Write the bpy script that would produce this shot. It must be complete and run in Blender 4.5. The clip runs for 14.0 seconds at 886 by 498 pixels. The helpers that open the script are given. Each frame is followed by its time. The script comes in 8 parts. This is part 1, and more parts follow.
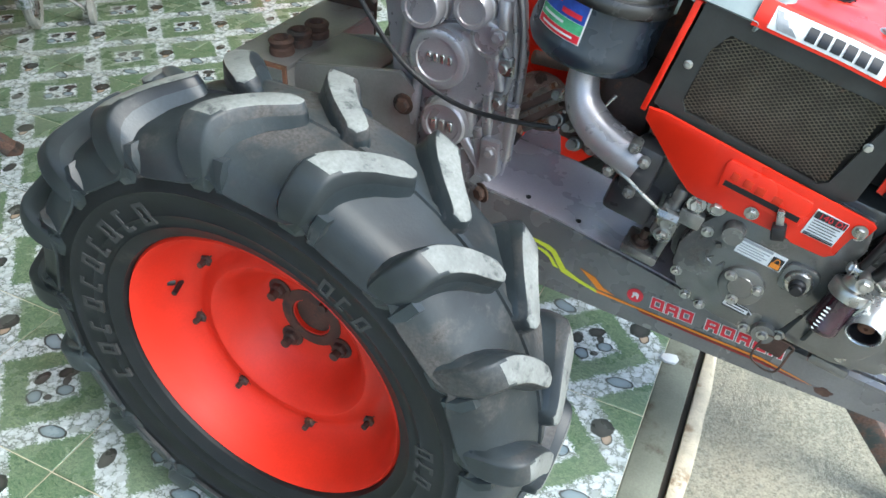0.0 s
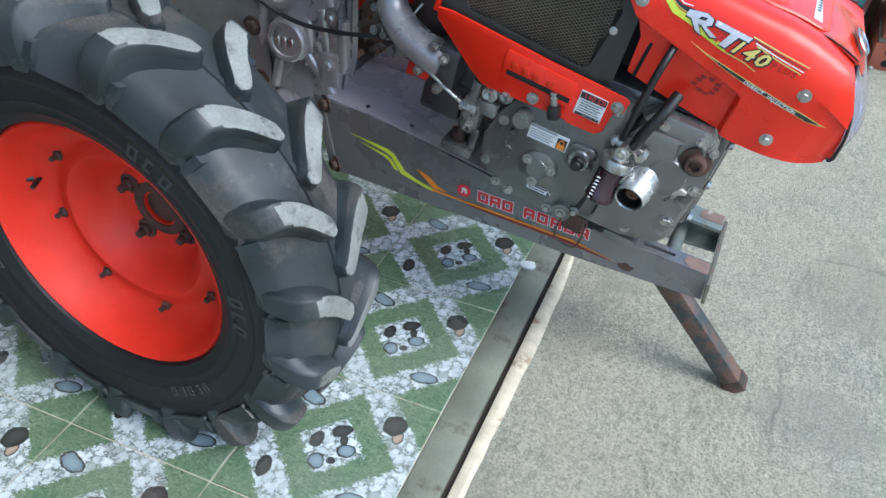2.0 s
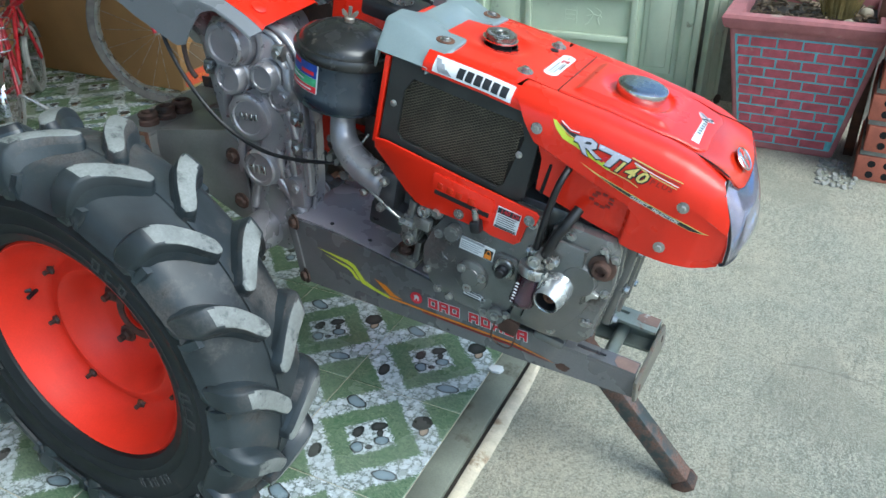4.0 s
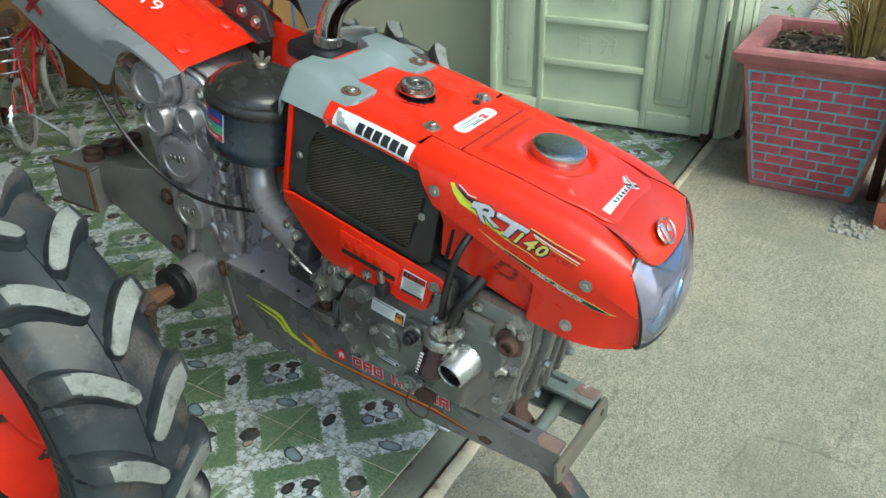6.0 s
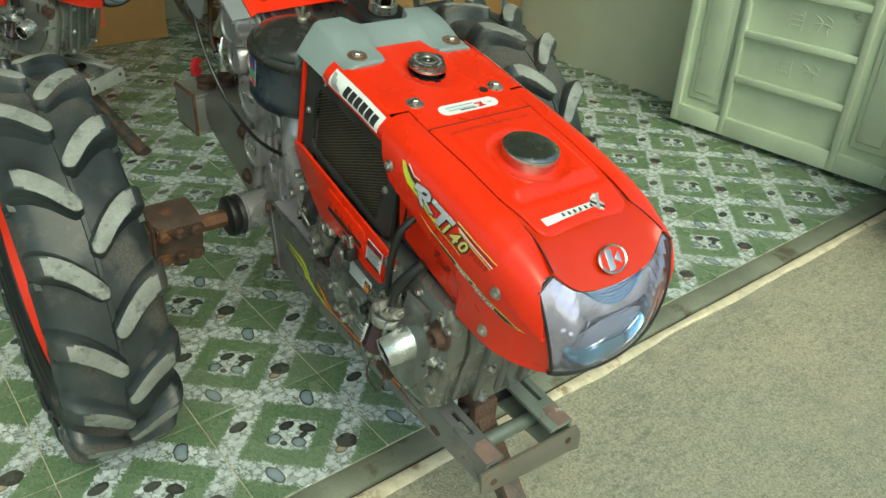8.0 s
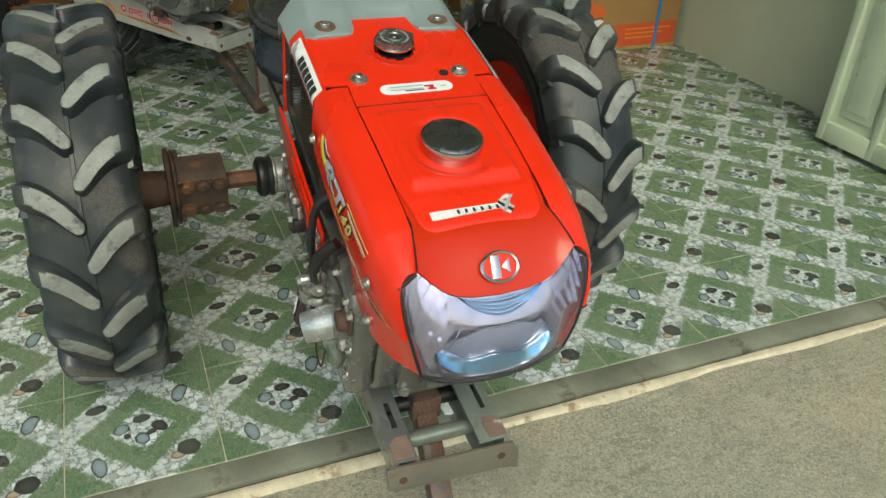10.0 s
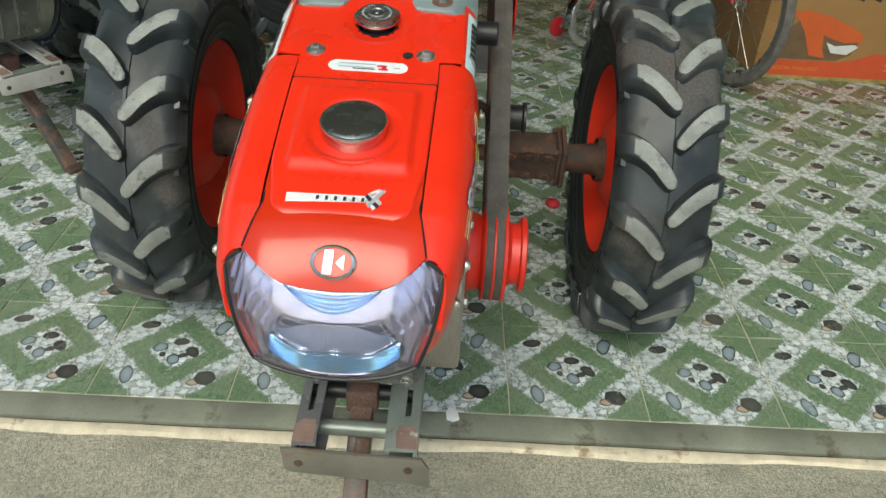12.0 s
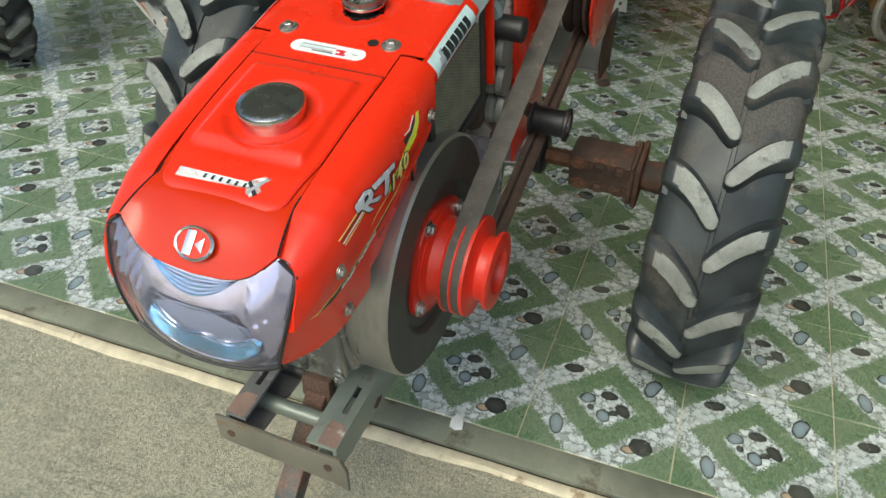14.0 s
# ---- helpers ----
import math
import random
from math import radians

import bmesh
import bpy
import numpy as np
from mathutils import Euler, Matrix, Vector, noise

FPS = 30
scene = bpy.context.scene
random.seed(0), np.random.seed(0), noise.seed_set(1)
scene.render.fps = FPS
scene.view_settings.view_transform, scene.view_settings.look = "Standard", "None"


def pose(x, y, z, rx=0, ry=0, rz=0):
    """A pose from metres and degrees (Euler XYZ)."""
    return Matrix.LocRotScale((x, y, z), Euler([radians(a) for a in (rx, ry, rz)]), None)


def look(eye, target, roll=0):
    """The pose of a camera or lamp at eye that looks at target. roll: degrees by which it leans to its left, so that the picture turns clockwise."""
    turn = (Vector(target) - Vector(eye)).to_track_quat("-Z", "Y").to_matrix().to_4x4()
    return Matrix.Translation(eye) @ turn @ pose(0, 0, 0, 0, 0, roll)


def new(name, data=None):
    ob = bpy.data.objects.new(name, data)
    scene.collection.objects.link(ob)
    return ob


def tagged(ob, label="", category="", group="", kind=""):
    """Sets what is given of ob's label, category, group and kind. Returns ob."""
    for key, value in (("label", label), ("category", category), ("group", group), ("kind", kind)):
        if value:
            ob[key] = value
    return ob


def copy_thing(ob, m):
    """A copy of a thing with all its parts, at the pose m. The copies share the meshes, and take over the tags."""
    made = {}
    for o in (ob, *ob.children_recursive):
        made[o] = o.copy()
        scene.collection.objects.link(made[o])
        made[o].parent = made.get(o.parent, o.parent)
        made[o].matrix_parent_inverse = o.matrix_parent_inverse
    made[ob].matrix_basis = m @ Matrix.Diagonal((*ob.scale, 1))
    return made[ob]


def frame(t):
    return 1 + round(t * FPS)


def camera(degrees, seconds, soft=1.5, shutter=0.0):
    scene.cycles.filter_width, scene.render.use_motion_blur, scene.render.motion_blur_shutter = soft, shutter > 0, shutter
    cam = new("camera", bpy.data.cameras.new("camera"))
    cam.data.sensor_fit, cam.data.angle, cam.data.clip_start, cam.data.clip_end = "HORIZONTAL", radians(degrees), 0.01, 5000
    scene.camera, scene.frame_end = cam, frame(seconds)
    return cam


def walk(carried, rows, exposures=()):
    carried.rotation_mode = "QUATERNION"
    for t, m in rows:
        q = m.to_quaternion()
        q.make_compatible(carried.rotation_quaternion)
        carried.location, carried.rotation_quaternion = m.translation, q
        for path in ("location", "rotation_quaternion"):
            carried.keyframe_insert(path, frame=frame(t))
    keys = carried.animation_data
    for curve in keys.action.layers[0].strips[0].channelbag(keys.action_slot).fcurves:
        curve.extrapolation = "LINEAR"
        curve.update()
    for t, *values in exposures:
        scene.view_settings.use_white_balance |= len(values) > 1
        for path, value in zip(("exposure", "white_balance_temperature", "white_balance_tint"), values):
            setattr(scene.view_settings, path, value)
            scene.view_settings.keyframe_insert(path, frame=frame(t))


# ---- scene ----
cam = camera(58.5, 14.0)
METRES, EYE, TILT, LEAN, TURN = 2.63, 1.179, 0.0, 0.0, 24.4
ROWS = [
    (0.0, 0.0, 0.0, 0.0, 2.09, -37.93, -2.68),
    (0.5, 0.0418, -0.0213, -0.0105, 5.37, -38.36, -4.01),
    (1.0, 0.0676, -0.038, -0.0121, 3.82, -38.79, -2.69),
    (1.5, 0.082, -0.0524, -0.0123, 0.12, -39.16, -1.57),
    (2.0, 0.0954, -0.0818, -0.0088, 0.0, -38.5, -2.07),
    (2.5, 0.1069, -0.1114, -0.0042, 1.73, -36.71, -1.54),
    (3.0, 0.128, -0.1194, 0.0045, 1.63, -33.65, -0.85),
    (5.5, 0.2436, -0.0935, 0.0227, 6.47, -28.63, 1.97),
    (6.0, 0.2639, -0.0702, 0.0245, 7.94, -29.23, 1.01),
    (6.5, 0.2833, -0.0548, 0.0261, 10.54, -29.79, 0.93),
    (7.0, 0.3256, -0.0421, 0.0249, 17.87, -29.46, -0.52),
    (7.5, 0.3717, -0.0312, 0.022, 24.15, -29.85, -1.62),
    (10.0, 0.5159, 0.0835, 0.0171, 44.93, -31.9, -2.63),
    (10.5, 0.5397, 0.1226, 0.0157, 49.9, -32.65, -1.98),
    (11.0, 0.5573, 0.1654, 0.0192, 54.93, -32.81, -2.11),
    (11.5, 0.57, 0.2041, 0.0186, 60.62, -33.11, -1.51),
    (12.0, 0.5973, 0.2539, 0.0126, 68.24, -33.5, -2.77),
    (12.5, 0.6255, 0.2964, 0.0096, 74.66, -34.3, -3.2),
    (13.0, 0.6252, 0.3369, 0.009, 78.09, -35.29, -2.49),
    (13.5, 0.6122, 0.3744, 0.0155, 82.71, -35.62, -2.3),
    (14.0, 0.6003, 0.407, 0.0139, 87.5, -35.57, -1.79),
]
walk(cam, [(t, pose(0, 0, EYE, TILT, LEAN, TURN) @ pose(METRES * x, METRES * y, METRES * z, 90 + pitch, roll, yaw)) for t, x, y, z, yaw, pitch, roll in ROWS],
     [(0.0, 1.58, 5800, 3), (1.0, 1.3, 5500, 4), (2.0, 1.08, 5450, 5), (3.0, 1.08, 5400, 0), (5.5, 0.88, 5800, -2), (6.5, 0.84, 6350, -13), (7.0, 0.8, 6600, -17), (7.5, 0.73, 6950, -20),
      (10.0, 0.48, 7050, -7), (10.5, 0.48, 6750, -7), (11.0, 0.51, 6650, -3), (12.5, 0.62, 6650, -2), (14.0, 0.7, 6750, -2)])


# ---- world, sun ----
world = bpy.data.worlds.new("sky")
scene.world = world
world.use_nodes = True
wn = world.node_tree
sky = wn.nodes.new("ShaderNodeTexSky")
sky.sky_type = "NISHITA"
sky.sun_disc = False
sky.sun_elevation = radians(49)
sky.sun_rotation = radians(101.3)
sky.air_density, sky.dust_density, sky.ozone_density = 1.0, 3.0, 1.0
wn.links.new(sky.outputs[0], wn.nodes["Background"].inputs[0])
wn.nodes["Background"].inputs[1].default_value = 0.15
sun = new("sun", bpy.data.lights.new("sun", "SUN"))
sun.data.energy, sun.data.angle, sun.data.color = 1.05, radians(36), (1.0, 0.96, 0.9)
sun.matrix_basis = look((5.5, -1.1, 6.6), (0, 0, 0))


# ---- materials ----
def nodes_of(name):
    m = bpy.data.materials.new(name)
    m.use_nodes = True
    return m, m.node_tree, m.node_tree.nodes["Principled BSDF"]


class Net:
    """Short hand for building node trees."""

    def __init__(self, tree):
        self.t = tree

    def put(self, socket, value):
        if value is None:
            return
        if isinstance(value, bpy.types.NodeSocket):
            self.t.links.new(value, socket)
        elif socket.type == "RGBA":
            socket.default_value = (*value, 1.0) if len(value) == 3 else value
        else:
            socket.default_value = value

    def node(self, kind, out=0, ins=(), operation="", use_clamp=False, data_type="", blend_type="", feature=""):
        n = self.t.nodes.new(kind)
        if operation:
            n.operation = operation
        if use_clamp:
            n.use_clamp = True
        if data_type:
            n.data_type = data_type
        if blend_type:
            n.blend_type = blend_type
        if feature:
            n.feature = feature
        for key, v in dict(ins).items():
            self.put(n.inputs[key], v)
        return n.outputs[out]

    def math(self, op, a, b=None, c=None, clamp=False):
        return self.node("ShaderNodeMath", 0, {0: a, 1: b, 2: c}, operation=op, use_clamp=clamp)

    def mix(self, f, a, b, blend="MIX"):
        return self.node("ShaderNodeMix", 2, {0: f, 6: a, 7: b}, data_type="RGBA", blend_type=blend)

    def ramp(self, f, lo, hi, a=0.0, b=1.0):
        return self.node("ShaderNodeMapRange", 0, {0: f, 1: lo, 2: hi, 3: a, 4: b})

    def coords(self):
        return self.node("ShaderNodeTexCoord", 3)

    def noise(self, vec, scale, detail=4.0, rough=0.55, out=0):
        return self.node("ShaderNodeTexNoise", out, {"Vector": vec, "Scale": scale, "Detail": detail, "Roughness": rough})

    def bump(self, height, strength, distance):
        return self.node("ShaderNodeBump", 0, {"Strength": strength, "Distance": distance, "Height": height})


def surface(name, colour, rough=0.5, metal=0.0, var=0.15, scale=14.0, grain=0.25, grain_scale=260.0, relief=0.0006,
            dirt=None, dirt_amount=0.35, dirt_scale=9.0, coat=0.0, stretch=None, spec=0.5):
    """A worn surface: broad and fine variation of colour, gloss and relief, with patches of dirt or rust."""
    m, tree, b = nodes_of(name)
    n = Net(tree)
    p = n.coords()
    if stretch:
        p = n.node("ShaderNodeMapping", 0, {"Vector": p, "Scale": stretch})
    broad, fine = n.noise(p, scale), n.noise(p, grain_scale, 3.0)
    dark = tuple(c * (1 - var) for c in colour)
    light = tuple(min(1.0, c * (1 + var)) for c in colour)
    col = n.mix(n.ramp(broad, 0.3, 0.7), dark, light)
    col = n.mix(n.math("MULTIPLY", n.ramp(fine, 0.35, 0.75), grain), col, tuple(c * 0.55 for c in colour))
    r = n.ramp(broad, 0.25, 0.75, max(0.03, rough - 0.1), min(1.0, rough + 0.1))
    if dirt:
        spots = n.noise(p, dirt_scale, 8.0, 0.68)
        mask = n.ramp(spots, 0.72 - dirt_amount * 0.5, 0.80 - dirt_amount * 0.5)
        dcol = n.mix(n.ramp(fine, 0.3, 0.7), tuple(c * 0.6 for c in dirt), tuple(min(1, c * 1.25) for c in dirt))
        col = n.mix(mask, col, dcol)
        r = n.math("MAXIMUM", r, n.math("MULTIPLY", mask, 0.8))
        if metal:
            n.put(b.inputs["Metallic"], n.math("MULTIPLY", n.math("SUBTRACT", 1.0, mask), metal))
    if metal and not dirt:
        b.inputs["Metallic"].default_value = metal
    n.put(b.inputs["Base Color"], col)
    n.put(b.inputs["Roughness"], r)
    b.inputs["Coat Weight"].default_value = coat
    b.inputs["Coat Roughness"].default_value = 0.08
    b.inputs["Specular IOR Level"].default_value = spec
    if relief:
        n.put(b.inputs["Normal"], n.bump(n.math("ADD", n.math("MULTIPLY", broad, 0.6), n.math("MULTIPLY", fine, 0.4)), 0.5, relief))
    return m


RED = (0.69, 0.022, 0.006)
red_paint = surface("red_paint", RED, 0.3, var=0.06, scale=6, grain=0.06, relief=0.0003, coat=0.25, spec=0.35)
# the hood's red again, darkened for the dim interior its front panel mirrors
red_panel = surface("red_panel", (0.5, 0.024, 0.006), 0.16, var=0.05, scale=6, grain=0.05, relief=0.0002, coat=0.2, spec=0.3)
rim_red = surface("rim_red", (0.64, 0.027, 0.01), 0.48, var=0.14, scale=9, grain=0.16, relief=0.0005, spec=0.35)
pulley_red = surface("pulley_red", (0.6, 0.025, 0.012), 0.4, var=0.12, scale=20, dirt=(0.12, 0.05, 0.03), dirt_amount=0.2)
rubber = surface("tyre_rubber", (0.013, 0.015, 0.016), 0.5, var=0.45, scale=11, grain=0.3, relief=0.001, dirt=(0.05, 0.046, 0.04), dirt_amount=0.22, dirt_scale=5, spec=0.3)
tread_rubber = surface("tread_rubber", (0.03, 0.037, 0.04), 0.42, var=0.7, scale=6, grain=0.2, relief=0.0008, dirt=(0.075, 0.071, 0.066), dirt_amount=0.4, dirt_scale=4.5, spec=0.38)
lug_side = surface("lug_side", (0.026, 0.034, 0.038), 0.34, var=0.6, scale=9, grain=0.3, relief=0.001, dirt=(0.075, 0.072, 0.068), dirt_amount=0.36, dirt_scale=8, spec=0.55)
worn_rubber = surface("worn_rubber", (0.215, 0.227, 0.212), 0.6, var=0.3, scale=20, grain=0.5, grain_scale=240, relief=0.002, dirt=(0.09, 0.097, 0.094), dirt_amount=0.36, dirt_scale=22)
primer_brown = surface("primer_brown", (0.2, 0.13, 0.105), 0.7, var=0.2, scale=30, relief=0.0008, dirt=(0.45, 0.45, 0.42), dirt_amount=0.25, dirt_scale=50)
cover_dark = surface("cover_dark", (0.055, 0.055, 0.06), 0.35, metal=0.3, var=0.2, scale=14, relief=0.0008)
letter_rubber = surface("letter_rubber", (0.042, 0.043, 0.042), 0.7, var=0.25, scale=30)
cast_grey = surface("cast_grey", (0.4, 0.385, 0.395), 0.3, metal=0.5, var=0.12, scale=18, grain=0.3, grain_scale=500, relief=0.0008, coat=0.35, dirt=(0.08, 0.075, 0.07), dirt_amount=0.14, dirt_scale=10)
hitch_grey = surface("hitch_grey", (0.27, 0.27, 0.26), 0.38, metal=0.55, var=0.16, scale=12, relief=0.0008, dirt=(0.13, 0.065, 0.035), dirt_amount=0.2, dirt_scale=10)
engine_grey = surface("engine_grey", (0.15, 0.151, 0.143), 0.22, metal=0.35, var=0.16, scale=16, grain=0.3, grain_scale=480, relief=0.0006, coat=0.7, dirt=(0.04, 0.032, 0.024), dirt_amount=0.28, dirt_scale=12)
frame_grey = surface("frame_grey", (0.18, 0.18, 0.182), 0.28, metal=0.3, var=0.14, scale=10, relief=0.0005, coat=0.2, dirt=(0.13, 0.08, 0.05), dirt_amount=0.08, dirt_scale=14)
front_grey = surface("front_grey", (0.22, 0.25, 0.22), 0.36, metal=0.3, var=0.16, scale=14, relief=0.0008, dirt=(0.16, 0.07, 0.04), dirt_amount=0.2, dirt_scale=16)
cover_grey = surface("cover_grey", (0.2, 0.25, 0.255), 0.36, var=0.1, scale=10, grain=0.12, relief=0.0004, dirt=(0.34, 0.36, 0.34), dirt_amount=0.08)
fender_grey = surface("fender_grey", (0.19, 0.2, 0.21), 0.32, var=0.08, scale=6, grain=0.1, relief=0.0004)
plastic_black = surface("plastic_black", (0.012, 0.012, 0.014), 0.45, var=0.3, scale=20)
gap_black = surface("shadow_black", (0.006, 0.006, 0.006), 0.9, var=0.3)
grille_black = surface("grille_black", (0.03, 0.032, 0.03), 0.5, var=0.25, scale=25, dirt=(0.1, 0.09, 0.06), dirt_amount=0.2)
mesh_metal = surface("mesh_metal", (0.2, 0.185, 0.14), 0.45, metal=0.4, var=0.3, scale=40)
fin_dark = surface("radiator_fins", (0.04, 0.036, 0.03), 0.6, var=0.4, scale=25, dirt=(0.09, 0.07, 0.045), dirt_amount=0.3)
filter_blue = surface("filter_blue", (0.025, 0.035, 0.048), 0.3, metal=0.1, var=0.2, scale=12, coat=0.3)
filter_top = surface("filter_top", (0.04, 0.041, 0.04), 0.26, metal=0.4, var=0.35, scale=22, dirt=(0.09, 0.075, 0.05), dirt_amount=0.2)
chrome = surface("chrome", (0.62, 0.62, 0.62), 0.1, metal=1.0, var=0.1, scale=18, grain=0.1, relief=0.0)
zinc = surface("zinc", (0.42, 0.42, 0.4), 0.3, metal=0.85, var=0.3, scale=40, dirt=(0.12, 0.08, 0.04), dirt_amount=0.26, dirt_scale=50)
zinc_old = surface("zinc_old", (0.3, 0.28, 0.24), 0.45, metal=0.6, var=0.3, scale=60, dirt=(0.2, 0.09, 0.04), dirt_amount=0.4, dirt_scale=60)
bright_steel = surface("bright_steel", (0.5, 0.5, 0.48), 0.28, metal=0.85, var=0.12, scale=20)
plate_grey = surface("plate_grey", (0.16, 0.15, 0.12), 0.5, metal=0.2, var=0.2, scale=14, relief=0.0008, dirt=(0.17, 0.09, 0.05), dirt_amount=0.3, dirt_scale=12)
# grey of the lamp's dome, leaned to blue for the sky it mirrors
dome_grey = surface("dome_grey", (0.46, 0.52, 0.62), 0.2, metal=0.5, var=0.12, scale=12, grain=0.0, relief=0.0)
fly_steel = surface("flywheel_steel", (0.36, 0.34, 0.31), 0.36, metal=0.7, var=0.14, scale=20, stretch=(1, 6, 1), dirt=(0.12, 0.08, 0.05), dirt_amount=0.15)
fly_dark = surface("flywheel_dark", (0.06, 0.058, 0.052), 0.5, metal=0.3, var=0.25, scale=20)
rust = surface("rust", (0.085, 0.047, 0.033), 0.78, metal=0.1, var=0.4, scale=30, grain=0.5, relief=0.0018, dirt=(0.035, 0.028, 0.024), dirt_amount=0.4, dirt_scale=18)
rust_dark = surface("rust_dark", (0.075, 0.05, 0.04), 0.7, metal=0.15, var=0.4, scale=26, grain=0.5, relief=0.0018, dirt=(0.16, 0.065, 0.03), dirt_amount=0.3, dirt_scale=22)
rust_bright = surface("rust_bright", (0.12, 0.055, 0.03), 0.8, var=0.45, scale=40, relief=0.0018, dirt=(0.2, 0.12, 0.06), dirt_amount=0.3, dirt_scale=30)
stand_paint = surface("stand_paint", (0.03, 0.04, 0.04), 0.45, var=0.25, scale=14, relief=0.0008, dirt=(0.13, 0.075, 0.055), dirt_amount=0.52, dirt_scale=9)
belt_rubber = surface("belt_rubber", (0.075, 0.068, 0.06), 0.7, var=0.35, scale=40, grain=0.4, relief=0.0006, dirt=(0.15, 0.12, 0.09), dirt_amount=0.25, dirt_scale=30)
belt_brown = surface("belt_brown", (0.11, 0.07, 0.05), 0.75, var=0.3, scale=60, grain=0.4, relief=0.0006)
label_white = surface("label_white", (0.72, 0.74, 0.74), 0.35, var=0.06, scale=60, grain=0.1, relief=0.0, dirt=(0.4, 0.38, 0.34), dirt_amount=0.1, dirt_scale=40)
label_cyan = surface("label_cyan", (0.5, 0.66, 0.68), 0.35, var=0.08, scale=60, grain=0.1, relief=0.0)
ink = surface("ink_black", (0.015, 0.017, 0.02), 0.4, var=0.1, relief=0.0)
ink_red = surface("ink_red", (0.62, 0.02, 0.04), 0.4, var=0.1, relief=0.0)
ink_dark_red = surface("ink_dark_red", (0.22, 0.012, 0.01), 0.4, var=0.15, relief=0.0)
ink_blue = surface("ink_blue", (0.03, 0.08, 0.4), 0.4, var=0.3, scale=90, relief=0.0)
ink_green = surface("ink_green", (0.1, 0.42, 0.2), 0.4, var=0.3, scale=90, relief=0.0)
ink_grey = surface("ink_grey", (0.3, 0.32, 0.34), 0.4, var=0.1, relief=0.0)
decal_yellow = surface("decal_yellow", (0.66, 0.54, 0.16), 0.35, var=0.08, relief=0.0)
decal_lime = surface("decal_lime", (0.6, 0.68, 0.05), 0.35, var=0.08, relief=0.0)
decal_orange = surface("decal_orange", (0.75, 0.25, 0.02), 0.35, var=0.1, relief=0.0)
decal_silver = surface("decal_silver", (0.6, 0.6, 0.68), 0.25, metal=0.3, var=0.12, scale=50, relief=0.0)
oil_brown = surface("oil_brown", (0.03, 0.012, 0.018), 0.15, var=0.3, coat=0.4)
hose_black = surface("hose_black", (0.012, 0.012, 0.013), 0.4, var=0.3)
cardboard = surface("cardboard", (0.36, 0.2, 0.075), 0.8, var=0.12, scale=5, grain=0.2, relief=0.0006)
print_orange = surface("print_orange", (0.62, 0.12, 0.03), 0.6, var=0.1, scale=8, relief=0.0)
print_brown = surface("print_brown", (0.16, 0.1, 0.05), 0.7, var=0.2, scale=14, relief=0.0)
print_red = surface("print_red", (0.6, 0.09, 0.03), 0.6, var=0.08, relief=0.0)
strap_blue = surface("strap_blue", (0.03, 0.2, 0.5), 0.4, var=0.1, relief=0.0)
wall_paint = surface("wall_paint", (0.51, 0.545, 0.41), 0.6, var=0.06, scale=3, grain=0.08, relief=0.0008, dirt=(0.38, 0.38, 0.29), dirt_amount=0.1, dirt_scale=3)
ceiling_paint = surface("ceiling_paint", (0.5, 0.5, 0.45), 0.85, var=0.08, scale=2)
door_paint = surface("door_paint", (0.54, 0.61, 0.455), 0.42, var=0.08, scale=6, grain=0.14, relief=0.0005, dirt=(0.24, 0.24, 0.16), dirt_amount=0.17, dirt_scale=8)
strip_concrete = surface("strip_concrete", (0.2, 0.212, 0.165), 0.75, var=0.35, scale=5, grain=0.35, relief=0.002, dirt=(0.11, 0.1, 0.07), dirt_amount=0.34, dirt_scale=6, spec=0.3)
lip_cement = surface("lip_cement", (0.56, 0.5, 0.37), 0.85, var=0.22, scale=22, grain=0.35, relief=0.004, dirt=(0.3, 0.22, 0.14), dirt_amount=0.3, dirt_scale=14)
groove_dark = surface("groove_dark", (0.06, 0.05, 0.04), 0.9, var=0.35, scale=20, relief=0.002)
grout = surface("grout", (0.47, 0.44, 0.33), 0.9, var=0.3, scale=6, relief=0.001, dirt=(0.2, 0.17, 0.11), dirt_amount=0.3, dirt_scale=2)
brick_red = surface("brick_red", (0.42, 0.13, 0.08), 0.85, var=0.2, scale=20, grain=0.4, relief=0.0016)
mortar_grey = surface("mortar_grey", (0.26, 0.26, 0.23), 0.95, var=0.3, scale=30, grain=0.5, relief=0.004)
pot_pink = surface("pot_pink", (0.37, 0.14, 0.14), 0.75, var=0.25, scale=16, grain=0.3, relief=0.0016, dirt=(0.38, 0.29, 0.23), dirt_amount=0.26, dirt_scale=8)
pot_brick = surface("pot_brick", (0.41, 0.085, 0.11), 0.65, var=0.3, scale=24, grain=0.3, relief=0.0014, dirt=(0.4, 0.2, 0.18), dirt_amount=0.2, dirt_scale=16)
pot_blue = surface("pot_line_blue", (0.15, 0.42, 0.47), 0.7, var=0.3, scale=30, relief=0.0006)
soil = surface("soil", (0.075, 0.06, 0.04), 0.95, var=0.4, scale=40, grain=0.5, relief=0.006)
straw = surface("straw", (0.36, 0.27, 0.09), 0.8, var=0.35, scale=25, relief=0.0)
stone_tan = surface("stone_tan", (0.32, 0.27, 0.19), 0.8, var=0.25, scale=18, relief=0.001)
soil_lump = surface("soil_lump", (0.1, 0.075, 0.05), 0.95, var=0.4, scale=30, relief=0.002)
leaf_brown = surface("leaf_brown", (0.16, 0.115, 0.07), 0.85, var=0.5, scale=40, relief=0.0)
leaf_green = surface("leaf_green", (0.16, 0.24, 0.03), 0.6, var=0.35, scale=9, relief=0.0)
bark = surface("bark", (0.13, 0.09, 0.06), 0.9, var=0.3, scale=25, relief=0.003)
bike_red = surface("bike_red", (0.4, 0.012, 0.02), 0.3, var=0.1, coat=0.3)
